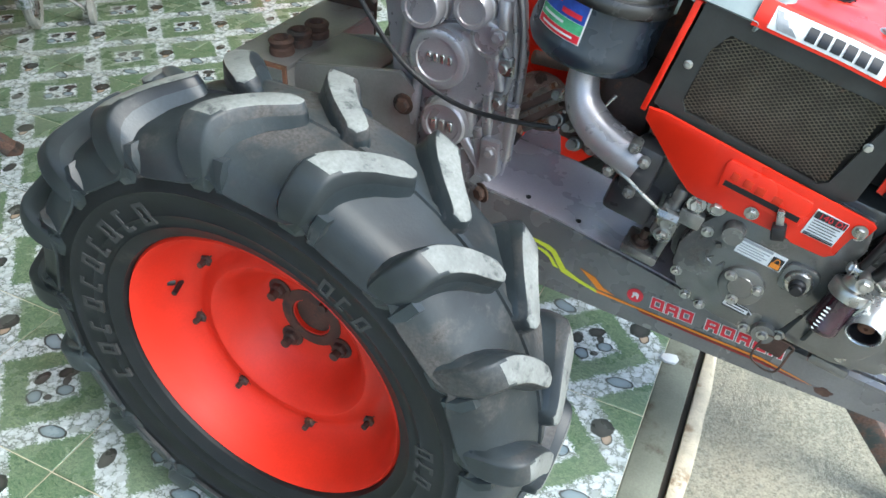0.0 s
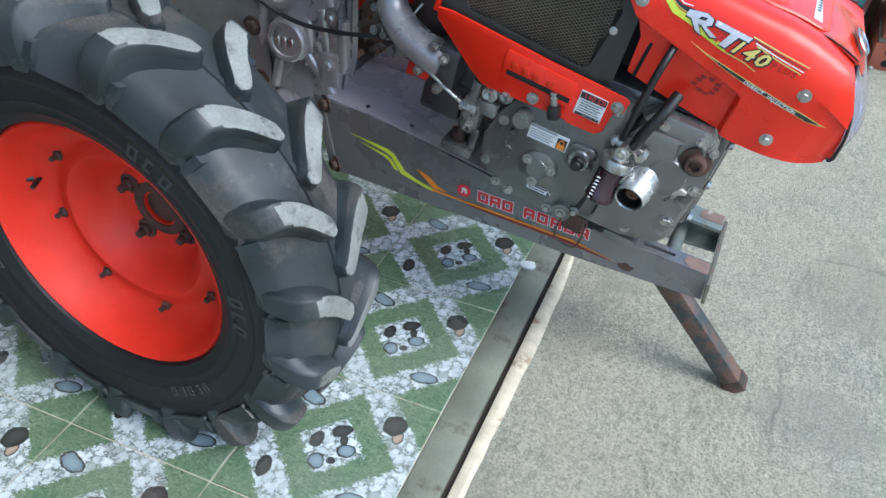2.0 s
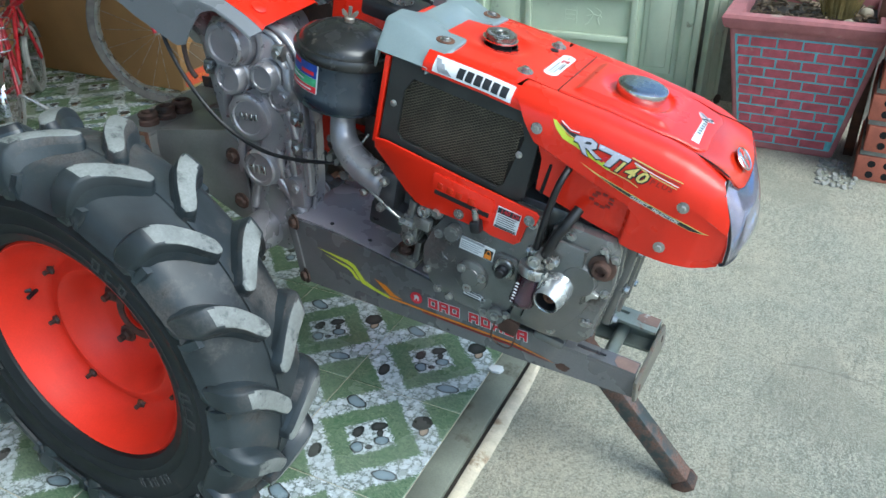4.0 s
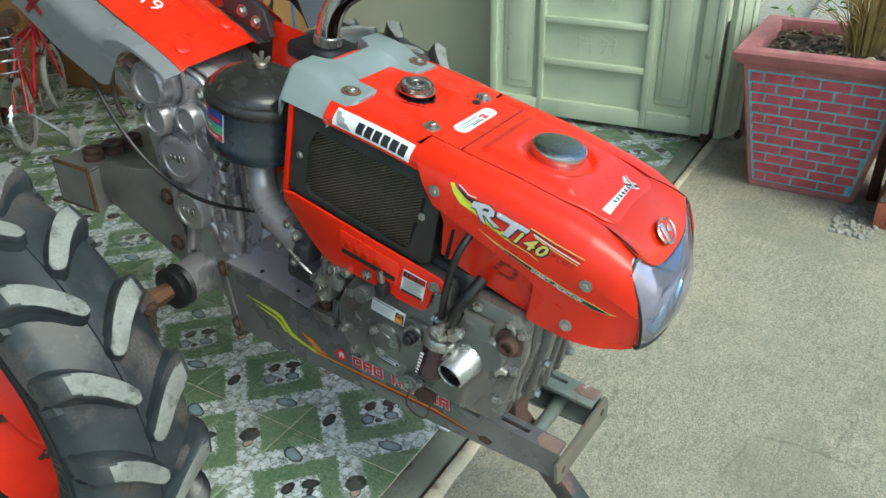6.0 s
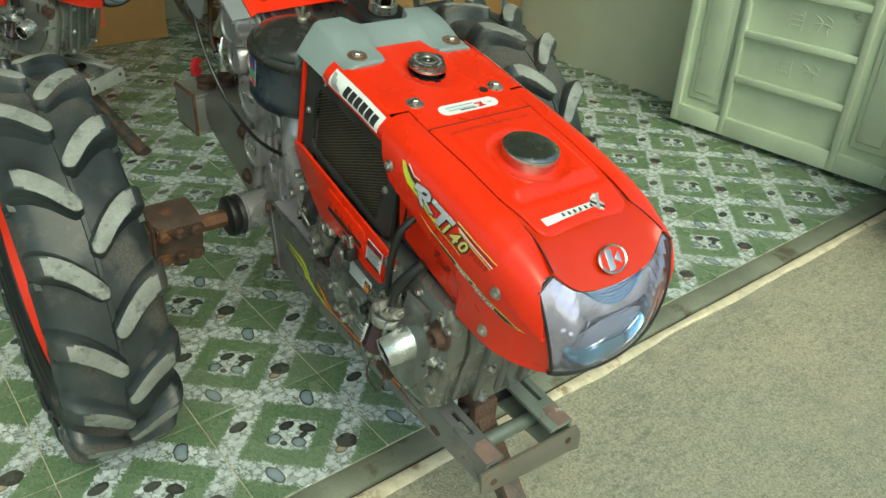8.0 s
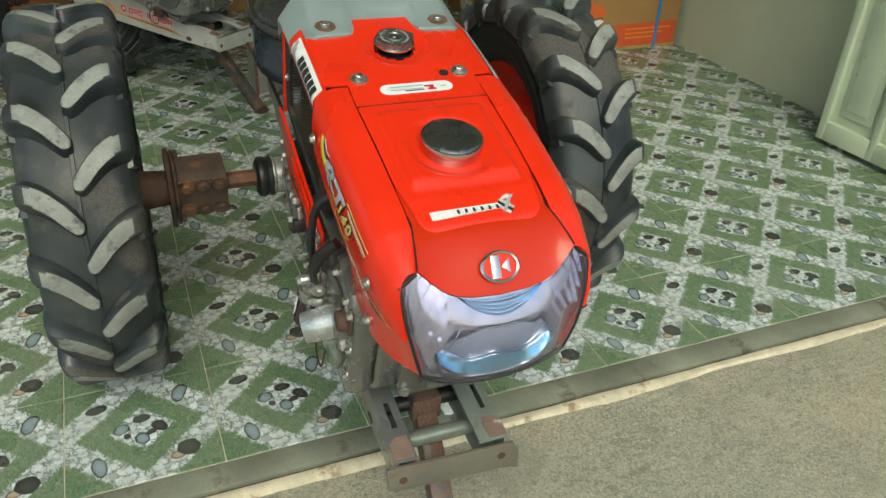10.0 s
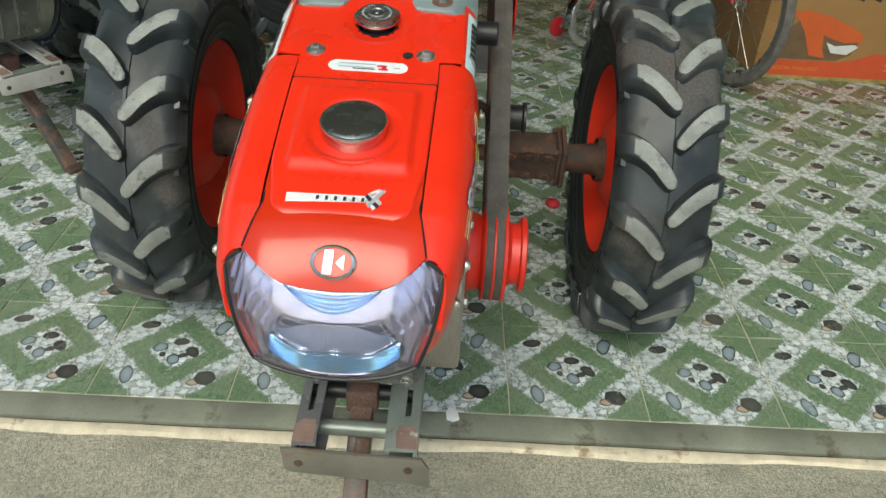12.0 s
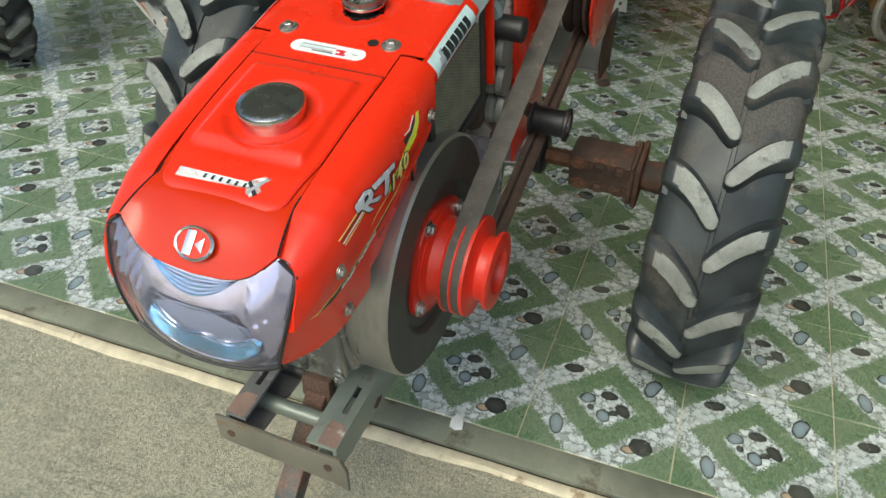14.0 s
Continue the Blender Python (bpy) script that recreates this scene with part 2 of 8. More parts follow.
bike_tyre = surface("bike_tyre", (0.3, 0.3, 0.27), 0.7, var=0.2, scale=30)
tyre_dark = surface("tyre_dark", (0.13, 0.12, 0.11), 0.8, var=0.4, scale=30, dirt=(0.3, 0.28, 0.24), dirt_amount=0.3)
wood_brown = surface("wood_brown", (0.1, 0.045, 0.025), 0.5, var=0.3, scale=10, stretch=(1, 1, 6))
frame_white = surface("frame_white", (0.5, 0.5, 0.48), 0.45, metal=0.2, var=0.15, scale=14, dirt=(0.2, 0.1, 0.06), dirt_amount=0.15)
alu = surface("aluminium_cast", (0.3, 0.3, 0.28), 0.42, metal=0.5, var=0.25, scale=24, relief=0.001, dirt=(0.05, 0.04, 0.03), dirt_amount=0.32)
alu_bright = surface("aluminium_bright", (0.5, 0.52, 0.52), 0.25, metal=0.75, var=0.2, scale=24, relief=0.0008, dirt=(0.08, 0.07, 0.06), dirt_amount=0.16, dirt_scale=20)
black_cap = surface("cap_steel", (0.32, 0.34, 0.37), 0.27, metal=1.0, var=0.1, scale=30, relief=0.0002)
cap_dark = surface("cap_dark", (0.22, 0.22, 0.2), 0.28, metal=0.85, var=0.3, scale=40, dirt=(0.1, 0.08, 0.06), dirt_amount=0.25, dirt_scale=60)
# dark grey top sheet, coloured pale violet for the sky it mirrors
plate_violet = surface("plate_violet", (0.48, 0.445, 0.48), 0.3, metal=0.2, var=0.08, scale=8, relief=0.0004)


def glass_material():
    m, tree, b = nodes_of("lens_plastic")
    b.inputs["Base Color"].default_value = (0.87, 0.86, 0.98, 1)
    b.inputs["Roughness"].default_value = 0.04
    b.inputs["Transmission Weight"].default_value = 0.97
    b.inputs["IOR"].default_value = 1.35
    return m


lens_clear = glass_material()
flute_silver = surface("flute_silver", (0.62, 0.61, 0.68), 0.16, metal=0.9, var=0.12, scale=30, grain=0.1, relief=0.0)
# mirror metal tinted blue, which puts the sky's reflection into its colour
reflector = surface("reflector", (0.26, 0.6, 0.82), 0.16, metal=1.0, var=0.05, scale=20, grain=0.0, relief=0.0)


def concrete_material():
    m, tree, b = nodes_of("yard_concrete")
    n = Net(tree)
    p = n.coords()
    bent = n.node("ShaderNodeMix", 1, {0: 0.08, 4: p, 5: n.noise(p, 1.2, 2.0, 0.5, 1)}, data_type="VECTOR")
    drawn = n.node("ShaderNodeMapping", 0, {"Vector": bent, "Rotation": (0, 0, 0.0), "Scale": (2.3, 0.6, 1.0)})
    broad, mid = n.noise(p, 1.3, 5.0), n.noise(p, 7.0, 6.0, 0.6)
    strokes, fine = n.noise(drawn, 40.0, 6.0, 0.8), n.noise(p, 210.0, 4.0, 0.75)
    col = n.mix(n.ramp(broad, 0.38, 0.62), (0.465, 0.465, 0.36), (0.6, 0.545, 0.395))
    col = n.mix(n.ramp(mid, 0.45, 0.64, 0, 0.45), col, (0.37, 0.375, 0.295))
    worn = n.ramp(n.noise(p, 3.6, 4.0, 0.55), 0.4, 0.6, 0.35, 1.0)
    col = n.mix(n.math("MULTIPLY", worn, n.ramp(strokes, 0.51, 0.6, 0, 0.6)), col, (0.66, 0.64, 0.5))
    col = n.mix(n.math("MULTIPLY", worn, n.ramp(strokes, 0.48, 0.39, 0, 0.65)), col, (0.26, 0.26, 0.2))
    sweep = n.noise(n.node("ShaderNodeMapping", 0, {"Vector": bent, "Rotation": (0, 0, 0.0), "Scale": (2.6, 0.9, 1.0)}), 5.0, 5.0, 0.6)
    col = n.mix(n.ramp(sweep, 0.56, 0.7, 0, 0.3), col, (0.33, 0.33, 0.265))
    # sand grains, light and dark
    col = n.mix(n.ramp(fine, 0.52, 0.64, 0, 0.75), col, (0.76, 0.73, 0.58))
    col = n.mix(n.ramp(fine, 0.48, 0.36, 0, 0.7), col, (0.19, 0.185, 0.14))
    pits = n.noise(p, 90.0, 4.0, 0.75)
    col = n.mix(n.ramp(pits, 0.55, 0.64, 0, 0.5), col, (0.24, 0.23, 0.18))
    stain = n.noise(p, 2.1, 3.0, 0.5)
    col = n.mix(n.ramp(stain, 0.56, 0.6, 0, 0.45), col, (0.34, 0.335, 0.26))
    crack = n.node("ShaderNodeTexVoronoi", 0, {"Vector": n.node("ShaderNodeMix", 1, {0: 0.08, 4: p, 5: n.noise(p, 5.0, 4.0, 0.6, 1)}, data_type="VECTOR"), "Scale": 0.45}, feature="DISTANCE_TO_EDGE")
    col = n.mix(n.math("MULTIPLY", n.ramp(crack, 0.0, 0.0022, 1, 0), n.ramp(stain, 0.45, 0.6, 0.0, 0.4)), col, (0.12, 0.11, 0.09))
    n.put(b.inputs["Base Color"], col)
    n.put(b.inputs["Roughness"], n.ramp(mid, 0.3, 0.7, 0.7, 0.95))
    h = n.math("ADD", n.math("MULTIPLY", n.math("MULTIPLY", strokes, worn), 0.8), n.math("ADD", n.math("MULTIPLY", sweep, 0.6), n.math("MULTIPLY", fine, 0.8)))
    n.put(b.inputs["Normal"], n.bump(h, 1.0, 0.014))
    return m


yard_concrete = concrete_material()


def tile_material():
    """A glazed floor tile: grass diamonds, bands of white pebbles and dark stones, printed on each tile."""
    m, tree, b = nodes_of("pebble_grass_tile")
    n = Net(tree)
    p = n.coords()
    info = n.node("ShaderNodeObjectInfo", 5)
    shifted = n.node("ShaderNodeVectorMath", 0, {0: p, 1: n.node("ShaderNodeCombineXYZ", 0, {0: n.math("MULTIPLY", info, 3.0)})}, operation="ADD")
    fray = n.noise(p, 150.0, 3.0, 0.6, 1)
    fray2 = n.noise(p, 30.0, 3.0, 0.6, 1)
    off = n.node("ShaderNodeVectorMath", 0, {0: n.node("ShaderNodeVectorMath", 0, {0: fray, 1: (0.5, 0.5, 0.5)}, operation="SUBTRACT"), "Scale": 0.02}, operation="SCALE")
    off2 = n.node("ShaderNodeVectorMath", 0, {0: n.node("ShaderNodeVectorMath", 0, {0: fray2, 1: (0.5, 0.5, 0.5)}, operation="SUBTRACT"), "Scale": 0.016}, operation="SCALE")
    q = n.node("ShaderNodeVectorMath", 0, {0: n.node("ShaderNodeVectorMath", 0, {0: p, 1: off}, operation="ADD"), 1: off2}, operation="ADD")
    sep = tree.nodes.new("ShaderNodeSeparateXYZ")
    n.put(sep.inputs[0], q)
    a, c = n.math("DIVIDE", sep.outputs[0], 0.15), n.math("DIVIDE", sep.outputs[1], 0.15)
    clean = tree.nodes.new("ShaderNodeSeparateXYZ")
    n.put(clean.inputs[0], n.node("ShaderNodeVectorMath", 0, {0: p, 1: off2}, operation="ADD"))
    ca, cc = n.math("DIVIDE", clean.outputs[0], 0.15), n.math("DIVIDE", clean.outputs[1], 0.15)
    d = n.math("ADD", n.math("ABSOLUTE", a), n.math("ABSOLUTE", c))
    spikes = n.noise(n.node("ShaderNodeMapping", 0, {"Vector": p, "Rotation": (0, 0, 0.5), "Scale": (1.0, 2.6, 1.0)}), 120.0, 3.0, 0.75)
    d = n.math("ADD", d, n.ramp(spikes, 0.3, 0.7, -0.055, 0.055))
    ring = n.math("MULTIPLY", n.ramp(d, 0.42, 0.44), n.ramp(d, 0.85, 0.87, 1, 0))
    green = n.math("MAXIMUM", ring, n.ramp(d, 1.33, 1.35))
    # grass
    blade = n.noise(n.node("ShaderNodeMapping", 0, {"Vector": q, "Rotation": (0, 0, 0.9), "Scale": (1.0, 3.6, 1.0)}), 95.0, 5.0, 0.8)
    blade2 = n.noise(n.node("ShaderNodeMapping", 0, {"Vector": q, "Rotation": (0, 0, -0.7), "Scale": (1.0, 3.6, 1.0)}), 85.0, 5.0, 0.8)
    g = n.mix(n.ramp(blade, 0.36, 0.62), (0.025, 0.062, 0.036), (0.13, 0.205, 0.12))
    g = n.mix(n.ramp(blade2, 0.45, 0.62, 0, 0.75), g, (0.25, 0.325, 0.18))
    g = n.mix(n.ramp(n.noise(p, 26.0), 0.42, 0.68, 0, 0.5), g, (0.06, 0.14, 0.065))
    # white pebbles: rounded, with dark only in the wider gaps between them
    at = q
    tone = n.node("ShaderNodeTexVoronoi", 1, {"Vector": at, "Scale": 60.0, "Randomness": 1.0})
    near = n.node("ShaderNodeTexVoronoi", 0, {"Vector": at, "Scale": 60.0, "Randomness": 1.0})
    cells = n.node("ShaderNodeTexVoronoi", 0, {"Vector": at, "Scale": 60.0, "Randomness": 1.0}, feature="DISTANCE_TO_EDGE")
    shade = n.node("ShaderNodeSeparateColor", 0, {0: tone})
    w = n.mix(shade, (0.48, 0.54, 0.56), (0.71, 0.765, 0.8))
    w = n.mix(n.ramp(shade, 0.93, 0.95), w, (0.34, 0.38, 0.38))
    w = n.mix(n.ramp(near, 0.28, 0.62, 0, 0.4), w, (0.36, 0.41, 0.41))
    w = n.mix(n.math("MULTIPLY", n.ramp(near, 0.45, 0.62), n.ramp(cells, 0.03, 0.12, 1, 0)), w, (0.1, 0.12, 0.1))
    w = n.mix(n.math("MULTIPLY", n.ramp(cells, 0.0, 0.12, 1, 0), n.ramp(n.noise(p, 55.0), 0.42, 0.6, 0.05, 0.5)), w, (0.24, 0.29, 0.29))
    w = n.mix(n.ramp(n.noise(p, 40.0, 4.0, 0.7), 0.5, 0.66, 0, 0.5), w, (0.3, 0.34, 0.29))
    col = n.mix(green, w, g)

    def stone(cx, cy, rx, ry, turn, colour, col):
        co, si = math.cos(turn), math.sin(turn)
        x = n.math("SUBTRACT", ca, cx)
        y = n.math("SUBTRACT", cc, cy)
        s = n.math("DIVIDE", n.math("ADD", n.math("MULTIPLY", x, co), n.math("MULTIPLY", y, si)), rx)
        t = n.math("DIVIDE", n.math("SUBTRACT", n.math("MULTIPLY", y, co), n.math("MULTIPLY", x, si)), ry)
        r = n.math("ADD", n.math("MULTIPLY", s, s), n.math("MULTIPLY", t, t))
        body = n.mix(n.ramp(r, 0.05, 0.75), tuple(min(1, k * 1.5 + 0.02) for k in colour), colour)
        body = n.mix(n.ramp(r, 0.55, 0.8), body, (0.016, 0.02, 0.02))
        return n.mix(n.ramp(r, 0.95, 1.1, 1, 0), col, body)

    black, slate, tan = (0.012, 0.014, 0.014), (0.14, 0.19, 0.22), (0.27, 0.2, 0.14)
    col = stone(0.66, 0.42, 0.08, 0.1, 0.3, tan, col)
    for cx, cy, rx, ry, turn, k in ((0.57, 0.57, 0.15, 0.16, 0, black), (-0.57, -0.57, 0.08, 0.16, 0.2, black), (-0.57, 0.57, 0.19, 0.1, -0.25, slate),
                                    (0.57, -0.57, 0.19, 0.1, 0.25, slate), (-0.06, -0.26, 0.1, 0.11, 0.4, slate), (-0.2, 0.02, 0.08, 0.12, 0, black),
                                    (0.02, 0.24, 0.13, 0.09, 0.6, black), (0.2, 0.0, 0.12, 0.1, 0.2, slate), (0.1, 0.12, 0.05, 0.07, 0.2, black), (0.1, -0.2, 0.05, 0.05, 0, black)):
        col = stone(cx, cy, rx, ry, turn, k, col)
    # film of dust on the glaze
    dust = n.noise(shifted, 5.0, 6.0, 0.6)
    col = n.mix(n.ramp(dust, 0.35, 0.7, 0.02, 0.22), col, (0.33, 0.34, 0.28))
    n.put(b.inputs["Base Color"], col)
    n.put(b.inputs["Roughness"], n.ramp(dust, 0.3, 0.75, 0.14, 0.42))
    n.put(b.inputs["Normal"], n.bump(n.noise(p, 14.0, 3.0), 0.25, 0.0012))
    return m


tile_glaze = tile_material()


# ---- building helpers ----
def finish(name, bm, mats):
    """Make a mesh of a bmesh: outward normals, smooth faces, sharp where edges turn by more than 38 degrees."""
    bmesh.ops.recalc_face_normals(bm, faces=bm.faces)
    for f in bm.faces:
        f.smooth = True
    for e in bm.edges:
        e.smooth = len(e.link_faces) == 2 and e.calc_face_angle(0) < 0.66
    me = bpy.data.meshes.new(name)
    bm.to_mesh(me)
    bm.free()
    for k in mats if isinstance(mats, (list, tuple)) else [mats]:
        me.materials.append(k)
    return me


def part(name, bm, mats, parent=None, label="", m=None, solid=0.0, kind=""):
    """Link a bmesh as one mesh object under a thing or a part."""
    if m is not None:
        bm.transform(m)
    ob = new(name, finish(name, bm, mats))
    if parent is not None:
        ob.parent = parent
        if parent.parent is None:
            ob.matrix_parent_inverse = parent.matrix_basis.inverted()
    if solid:
        mod = ob.modifiers.new("thickness", "SOLIDIFY")
        mod.thickness, mod.offset = solid, -1.0
    return tagged(ob, label, kind=kind)


def thing(name, at, label, category, group=""):
    ob = new(name)
    ob.empty_display_size = 0.1
    ob.matrix_basis = Matrix.Translation(at)
    return tagged(ob, label, category, group)


def box(bm, lo, hi, bevel=0.0, mat=0, m=None, segs=2):
    g = bmesh.ops.create_cube(bm, size=1.0)
    c, s = [(a + b) / 2 for a, b in zip(lo, hi)], [abs(b - a) for a, b in zip(lo, hi)]
    bmesh.ops.transform(bm, verts=g["verts"], matrix=Matrix.Translation(c) @ Matrix.Diagonal((*s, 1)))
    faces = {f for v in g["verts"] for f in v.link_faces}
    if bevel:
        edges = {e for f in faces for e in f.edges}
        r = bmesh.ops.bevel(bm, geom=list(edges), offset=bevel, segments=segs, affect="EDGES", profile=0.5)
        faces = set(r["faces"]) | {f for f in faces if f.is_valid}
    verts = list({v for f in faces for v in f.verts})
    if m is not None:
        bmesh.ops.transform(bm, verts=verts, matrix=m)
    for f in faces:
        f.material_index = mat
    return verts


def axis_matrix(p0, p1):
    d = Vector(p1) - Vector(p0)
    return Matrix.Translation(p0) @ d.to_track_quat("Z", "Y").to_matrix().to_4x4(), d.length


def lathe(bm, profile, m=None, seg=32, mat=0, closed=False):
    """Turn (radius, height) points round z, then place by m."""
    rings = []
    for r, h in profile:
        if r < 1e-6:
            rings.append([bm.verts.new((0, 0, h))])
        else:
            rings.append([bm.verts.new((r * math.cos(2 * math.pi * i / seg), r * math.sin(2 * math.pi * i / seg), h)) for i in range(seg)])
    pairs = list(zip(rings, rings[1:])) + ([(rings[-1], rings[0])] if closed else [])
    for a, b in pairs:
        for i in range(seg):
            j = (i + 1) % seg
            if len(a) == 1 and len(b) == 1:
                continue
            if len(a) == 1:
                f = bm.faces.new((a[0], b[i], b[j]))
            elif len(b) == 1:
                f = bm.faces.new((a[i], a[j], b[0]))
            else:
                f = bm.faces.new((a[i], a[j], b[j], b[i]))
            f.material_index = mat
    verts = [v for r in rings for v in r]
    if m is not None:
        bmesh.ops.transform(bm, verts=verts, matrix=m)
    return verts


def cyl(bm, p0, p1, r, seg=20, bevel=0.0, mat=0, r2=None, m=None):
    a, length = axis_matrix(p0, p1)
    r2 = r if r2 is None else r2
    b = min(bevel, length * 0.45, r * 0.5)
    prof = [(0, 0), (r - b, 0), (r, b), (r2, length - b), (r2 - b, length), (0, length)] if b else [(0, 0), (r, 0), (r2, length), (0, length)]
    return lathe(bm, prof, a if m is None else m @ a, seg, mat)


def bolt(bm, p, n, r=0.007, h=0.006, washer=True, mat=0, m=None):
    """A hex head on a washer at p, standing out along n."""
    a, _ = axis_matrix(p, Vector(p) + Vector(n))
    if m is not None:
        a = m @ a
    if washer:
        lathe(bm, [(0, 0), (r * 1.45, 0), (r * 1.45, h * 0.25), (0, h * 0.25)], a, 14, mat)
    lathe(bm, [(0, 0), (r, 0), (r, h * 0.8), (r * 0.8, h), (r * 0.3, h), (0, h * 0.85)], a, 6, mat)


def tube(bm, pts, r, seg=10, mat=0, radii=None, smooth=6, caps=True):
    """Sweep a circle along a smooth line through pts."""
    pts = [Vector(p) for p in pts]
    line, rad = [], []
    n = len(pts)
    for i in range(n - 1):
        p0, p1, p2, p3 = pts[max(i - 1, 0)], pts[i], pts[i + 1], pts[min(i + 2, n - 1)]
        for k in range(smooth):
            t = k / smooth
            line.append(0.5 * (2 * p1 + (p2 - p0) * t + (2 * p0 - 5 * p1 + 4 * p2 - p3) * t * t + (3 * p1 - p0 - 3 * p2 + p3) * t ** 3))
            rad.append((radii[i] * (1 - t) + radii[i + 1] * t) if radii else r)
    line.append(pts[-1])
    rad.append(radii[-1] if radii else r)
    rings = []
    side = None
    for i, p in enumerate(line):
        d = (line[min(i + 1, len(line) - 1)] - line[max(i - 1, 0)]).normalized()
        if side is None:
            side = d.orthogonal().normalized()
        side = (side - d * side.dot(d)).normalized()
        up = d.cross(side)
        rings.append([bm.verts.new(p + rad[i] * (side * math.cos(2 * math.pi * k / seg) + up * math.sin(2 * math.pi * k / seg))) for k in range(seg)])
    for a, b in zip(rings, rings[1:]):
        for k in range(seg):
            f = bm.faces.new((a[k], a[(k + 1) % seg], b[(k + 1) % seg], b[k]))
            f.material_index = mat
    if caps:
        for ring in (rings[0], rings[-1]):
            bm.faces.new(ring).material_index = mat
    return [v for q in rings for v in q]


def prism(bm, outline, d0, d1, axis="y", bevel=0.0, mat=0, m=None):
    """Extrude a closed outline of 2D points: in (x, z) along y, in (x, y) along z, or in (y, z) along x."""
    def at(p, d):
        return {"y": (p[0], d, p[1]), "z": (p[0], p[1], d), "x": (d, p[0], p[1])}[axis]
    a = [bm.verts.new(at(p, d0)) for p in outline]
    b = [bm.verts.new(at(p, d1)) for p in outline]
    faces = [bm.faces.new(a), bm.faces.new(b[::-1])]
    n = len(outline)
    for i in range(n):
        faces.append(bm.faces.new((a[i], b[i], b[(i + 1) % n], a[(i + 1) % n])))
    if bevel:
        edges = list({e for f in faces[:2] for e in f.edges})
        r = bmesh.ops.bevel(bm, geom=edges, offset=bevel, segments=2, affect="EDGES", profile=0.5)
        faces = [f for f in faces if f.is_valid] + r["faces"]
    for f in faces:
        f.material_index = mat
    verts = list({v for f in faces for v in f.verts})
    if m is not None:
        bmesh.ops.transform(bm, verts=verts, matrix=m)
    return verts


def grid(bm, nu, nv, fn, mat=0, keep=None):
    """A sheet of nu x nv quads through fn(s, t), s and t from 0 to 1."""
    v = [[bm.verts.new(fn(i / nu, j / nv)) for j in range(nv + 1)] for i in range(nu + 1)]
    for i in range(nu):
        for j in range(nv):
            if keep is None or keep((i + 0.5) / nu, (j + 0.5) / nv):
                bm.faces.new((v[i][j], v[i + 1][j], v[i + 1][j + 1], v[i][j + 1])).material_index = mat
    bmesh.ops.delete(bm, geom=[q for r in v for q in r if not q.link_faces], context="VERTS")
    return v


def arc(cx, cy, r, a0, a1, n):
    return [(cx + r * math.cos(radians(a0 + (a1 - a0) * i / n)), cy + r * math.sin(radians(a0 + (a1 - a0) * i / n))) for i in range(n + 1)]


def lerp_table(table, x):
    if x <= table[0][0]:
        return table[0][1]
    for (a, p), (b, q) in zip(table, table[1:]):
        if x <= b:
            return p + (q - p) * (x - a) / (b - a)
    return table[-1][1]


def smoothstep(a, b, x):
    t = min(1.0, max(0.0, (x - a) / (b - a)))
    return t * t * (3 - 2 * t)


def letters(text, size, depth=0.0006, shear=0.0, width=1.0, bold=0.0):
    """The outline of a text in the built-in font as a bmesh in the xy plane, centred, size metres high."""
    cu = bpy.data.curves.new("text", "FONT")
    cu.body, cu.size, cu.extrude, cu.shear, cu.resolution_u = text, size * 1.4, depth / 2, shear, 2
    cu.align_x, cu.align_y, cu.offset = "CENTER", "CENTER", bold
    ob = bpy.data.objects.new("text", cu)
    scene.collection.objects.link(ob)
    me = bpy.data.meshes.new_from_object(ob.evaluated_get(bpy.context.evaluated_depsgraph_get()))
    bm = bmesh.new()
    bm.from_mesh(me)
    bm.transform(Matrix.Diagonal((width, 1, 1, 1)))
    bpy.data.objects.remove(ob)
    bpy.data.curves.remove(cu)
    bpy.data.meshes.remove(me)
    return bm


# ---- the place ----
ROOM = pose(-0.215, 1.548, 0, 0, 0, 1.55)   # the floor's grid: x towards the yard, y along the threshold, from one tile's middle
TILE = 0.30
EDGE = 0.15                                  # the tiles end here in the grid's x
Y_LEFT, Y_RIGHT, X_BACK = -4.6, 1.915, -3.45  # walls, in the grid


def room_box(name, lo, hi, mat, bevel=0.0, label="", category=""):
    bm = bmesh.new()
    box(bm, lo, hi, bevel, m=ROOM)
    return tagged(part(name, bm, mat, kind="structure"), label, category)


room_box("floor", (X_BACK, Y_LEFT, -0.12), (EDGE, Y_RIGHT, -0.0022), grout, label="grout bed under glazed floor tiles", category="floor")
FLOOR = bpy.data.objects["floor"]
room_box("threshold_strip", (EDGE, Y_LEFT, -0.12), (EDGE + 0.066, Y_RIGHT + 0.12, -0.001), strip_concrete, 0.004, "smooth grey cement threshold along the tiles", "threshold")
room_box("door_track", (EDGE + 0.066, Y_LEFT, -0.12), (EDGE + 0.079, Y_RIGHT + 0.12, -0.012), groove_dark, 0, "dark dirty groove of the folding door", "track")

# chipped cement lip between the groove and the yard
bm = bmesh.new()
rng = random.Random(5)
N = 150
rows = []
for i in range(N + 1):
    y = Y_LEFT + (Y_RIGHT + 0.25 - Y_LEFT) * i / N
    w = 0.026 + 0.012 * noise.noise((y * 3.1, 0.3, 0)) + 0.006 * noise.noise((y * 14, 2.0, 0))
    hgt = 0.001 + 0.002 * noise.noise((y * 8, 5.0, 0))
    x = EDGE + 0.079
    rows.append([bm.verts.new(ROOM @ Vector(p)) for p in ((x, y, -0.1), (x, y, hgt - 0.001), (x + 0.003, y, hgt), (x + w * 0.7, y, hgt - 0.001), (x + w, y, -0.007), (x + w + 0.01, y, -0.06))])
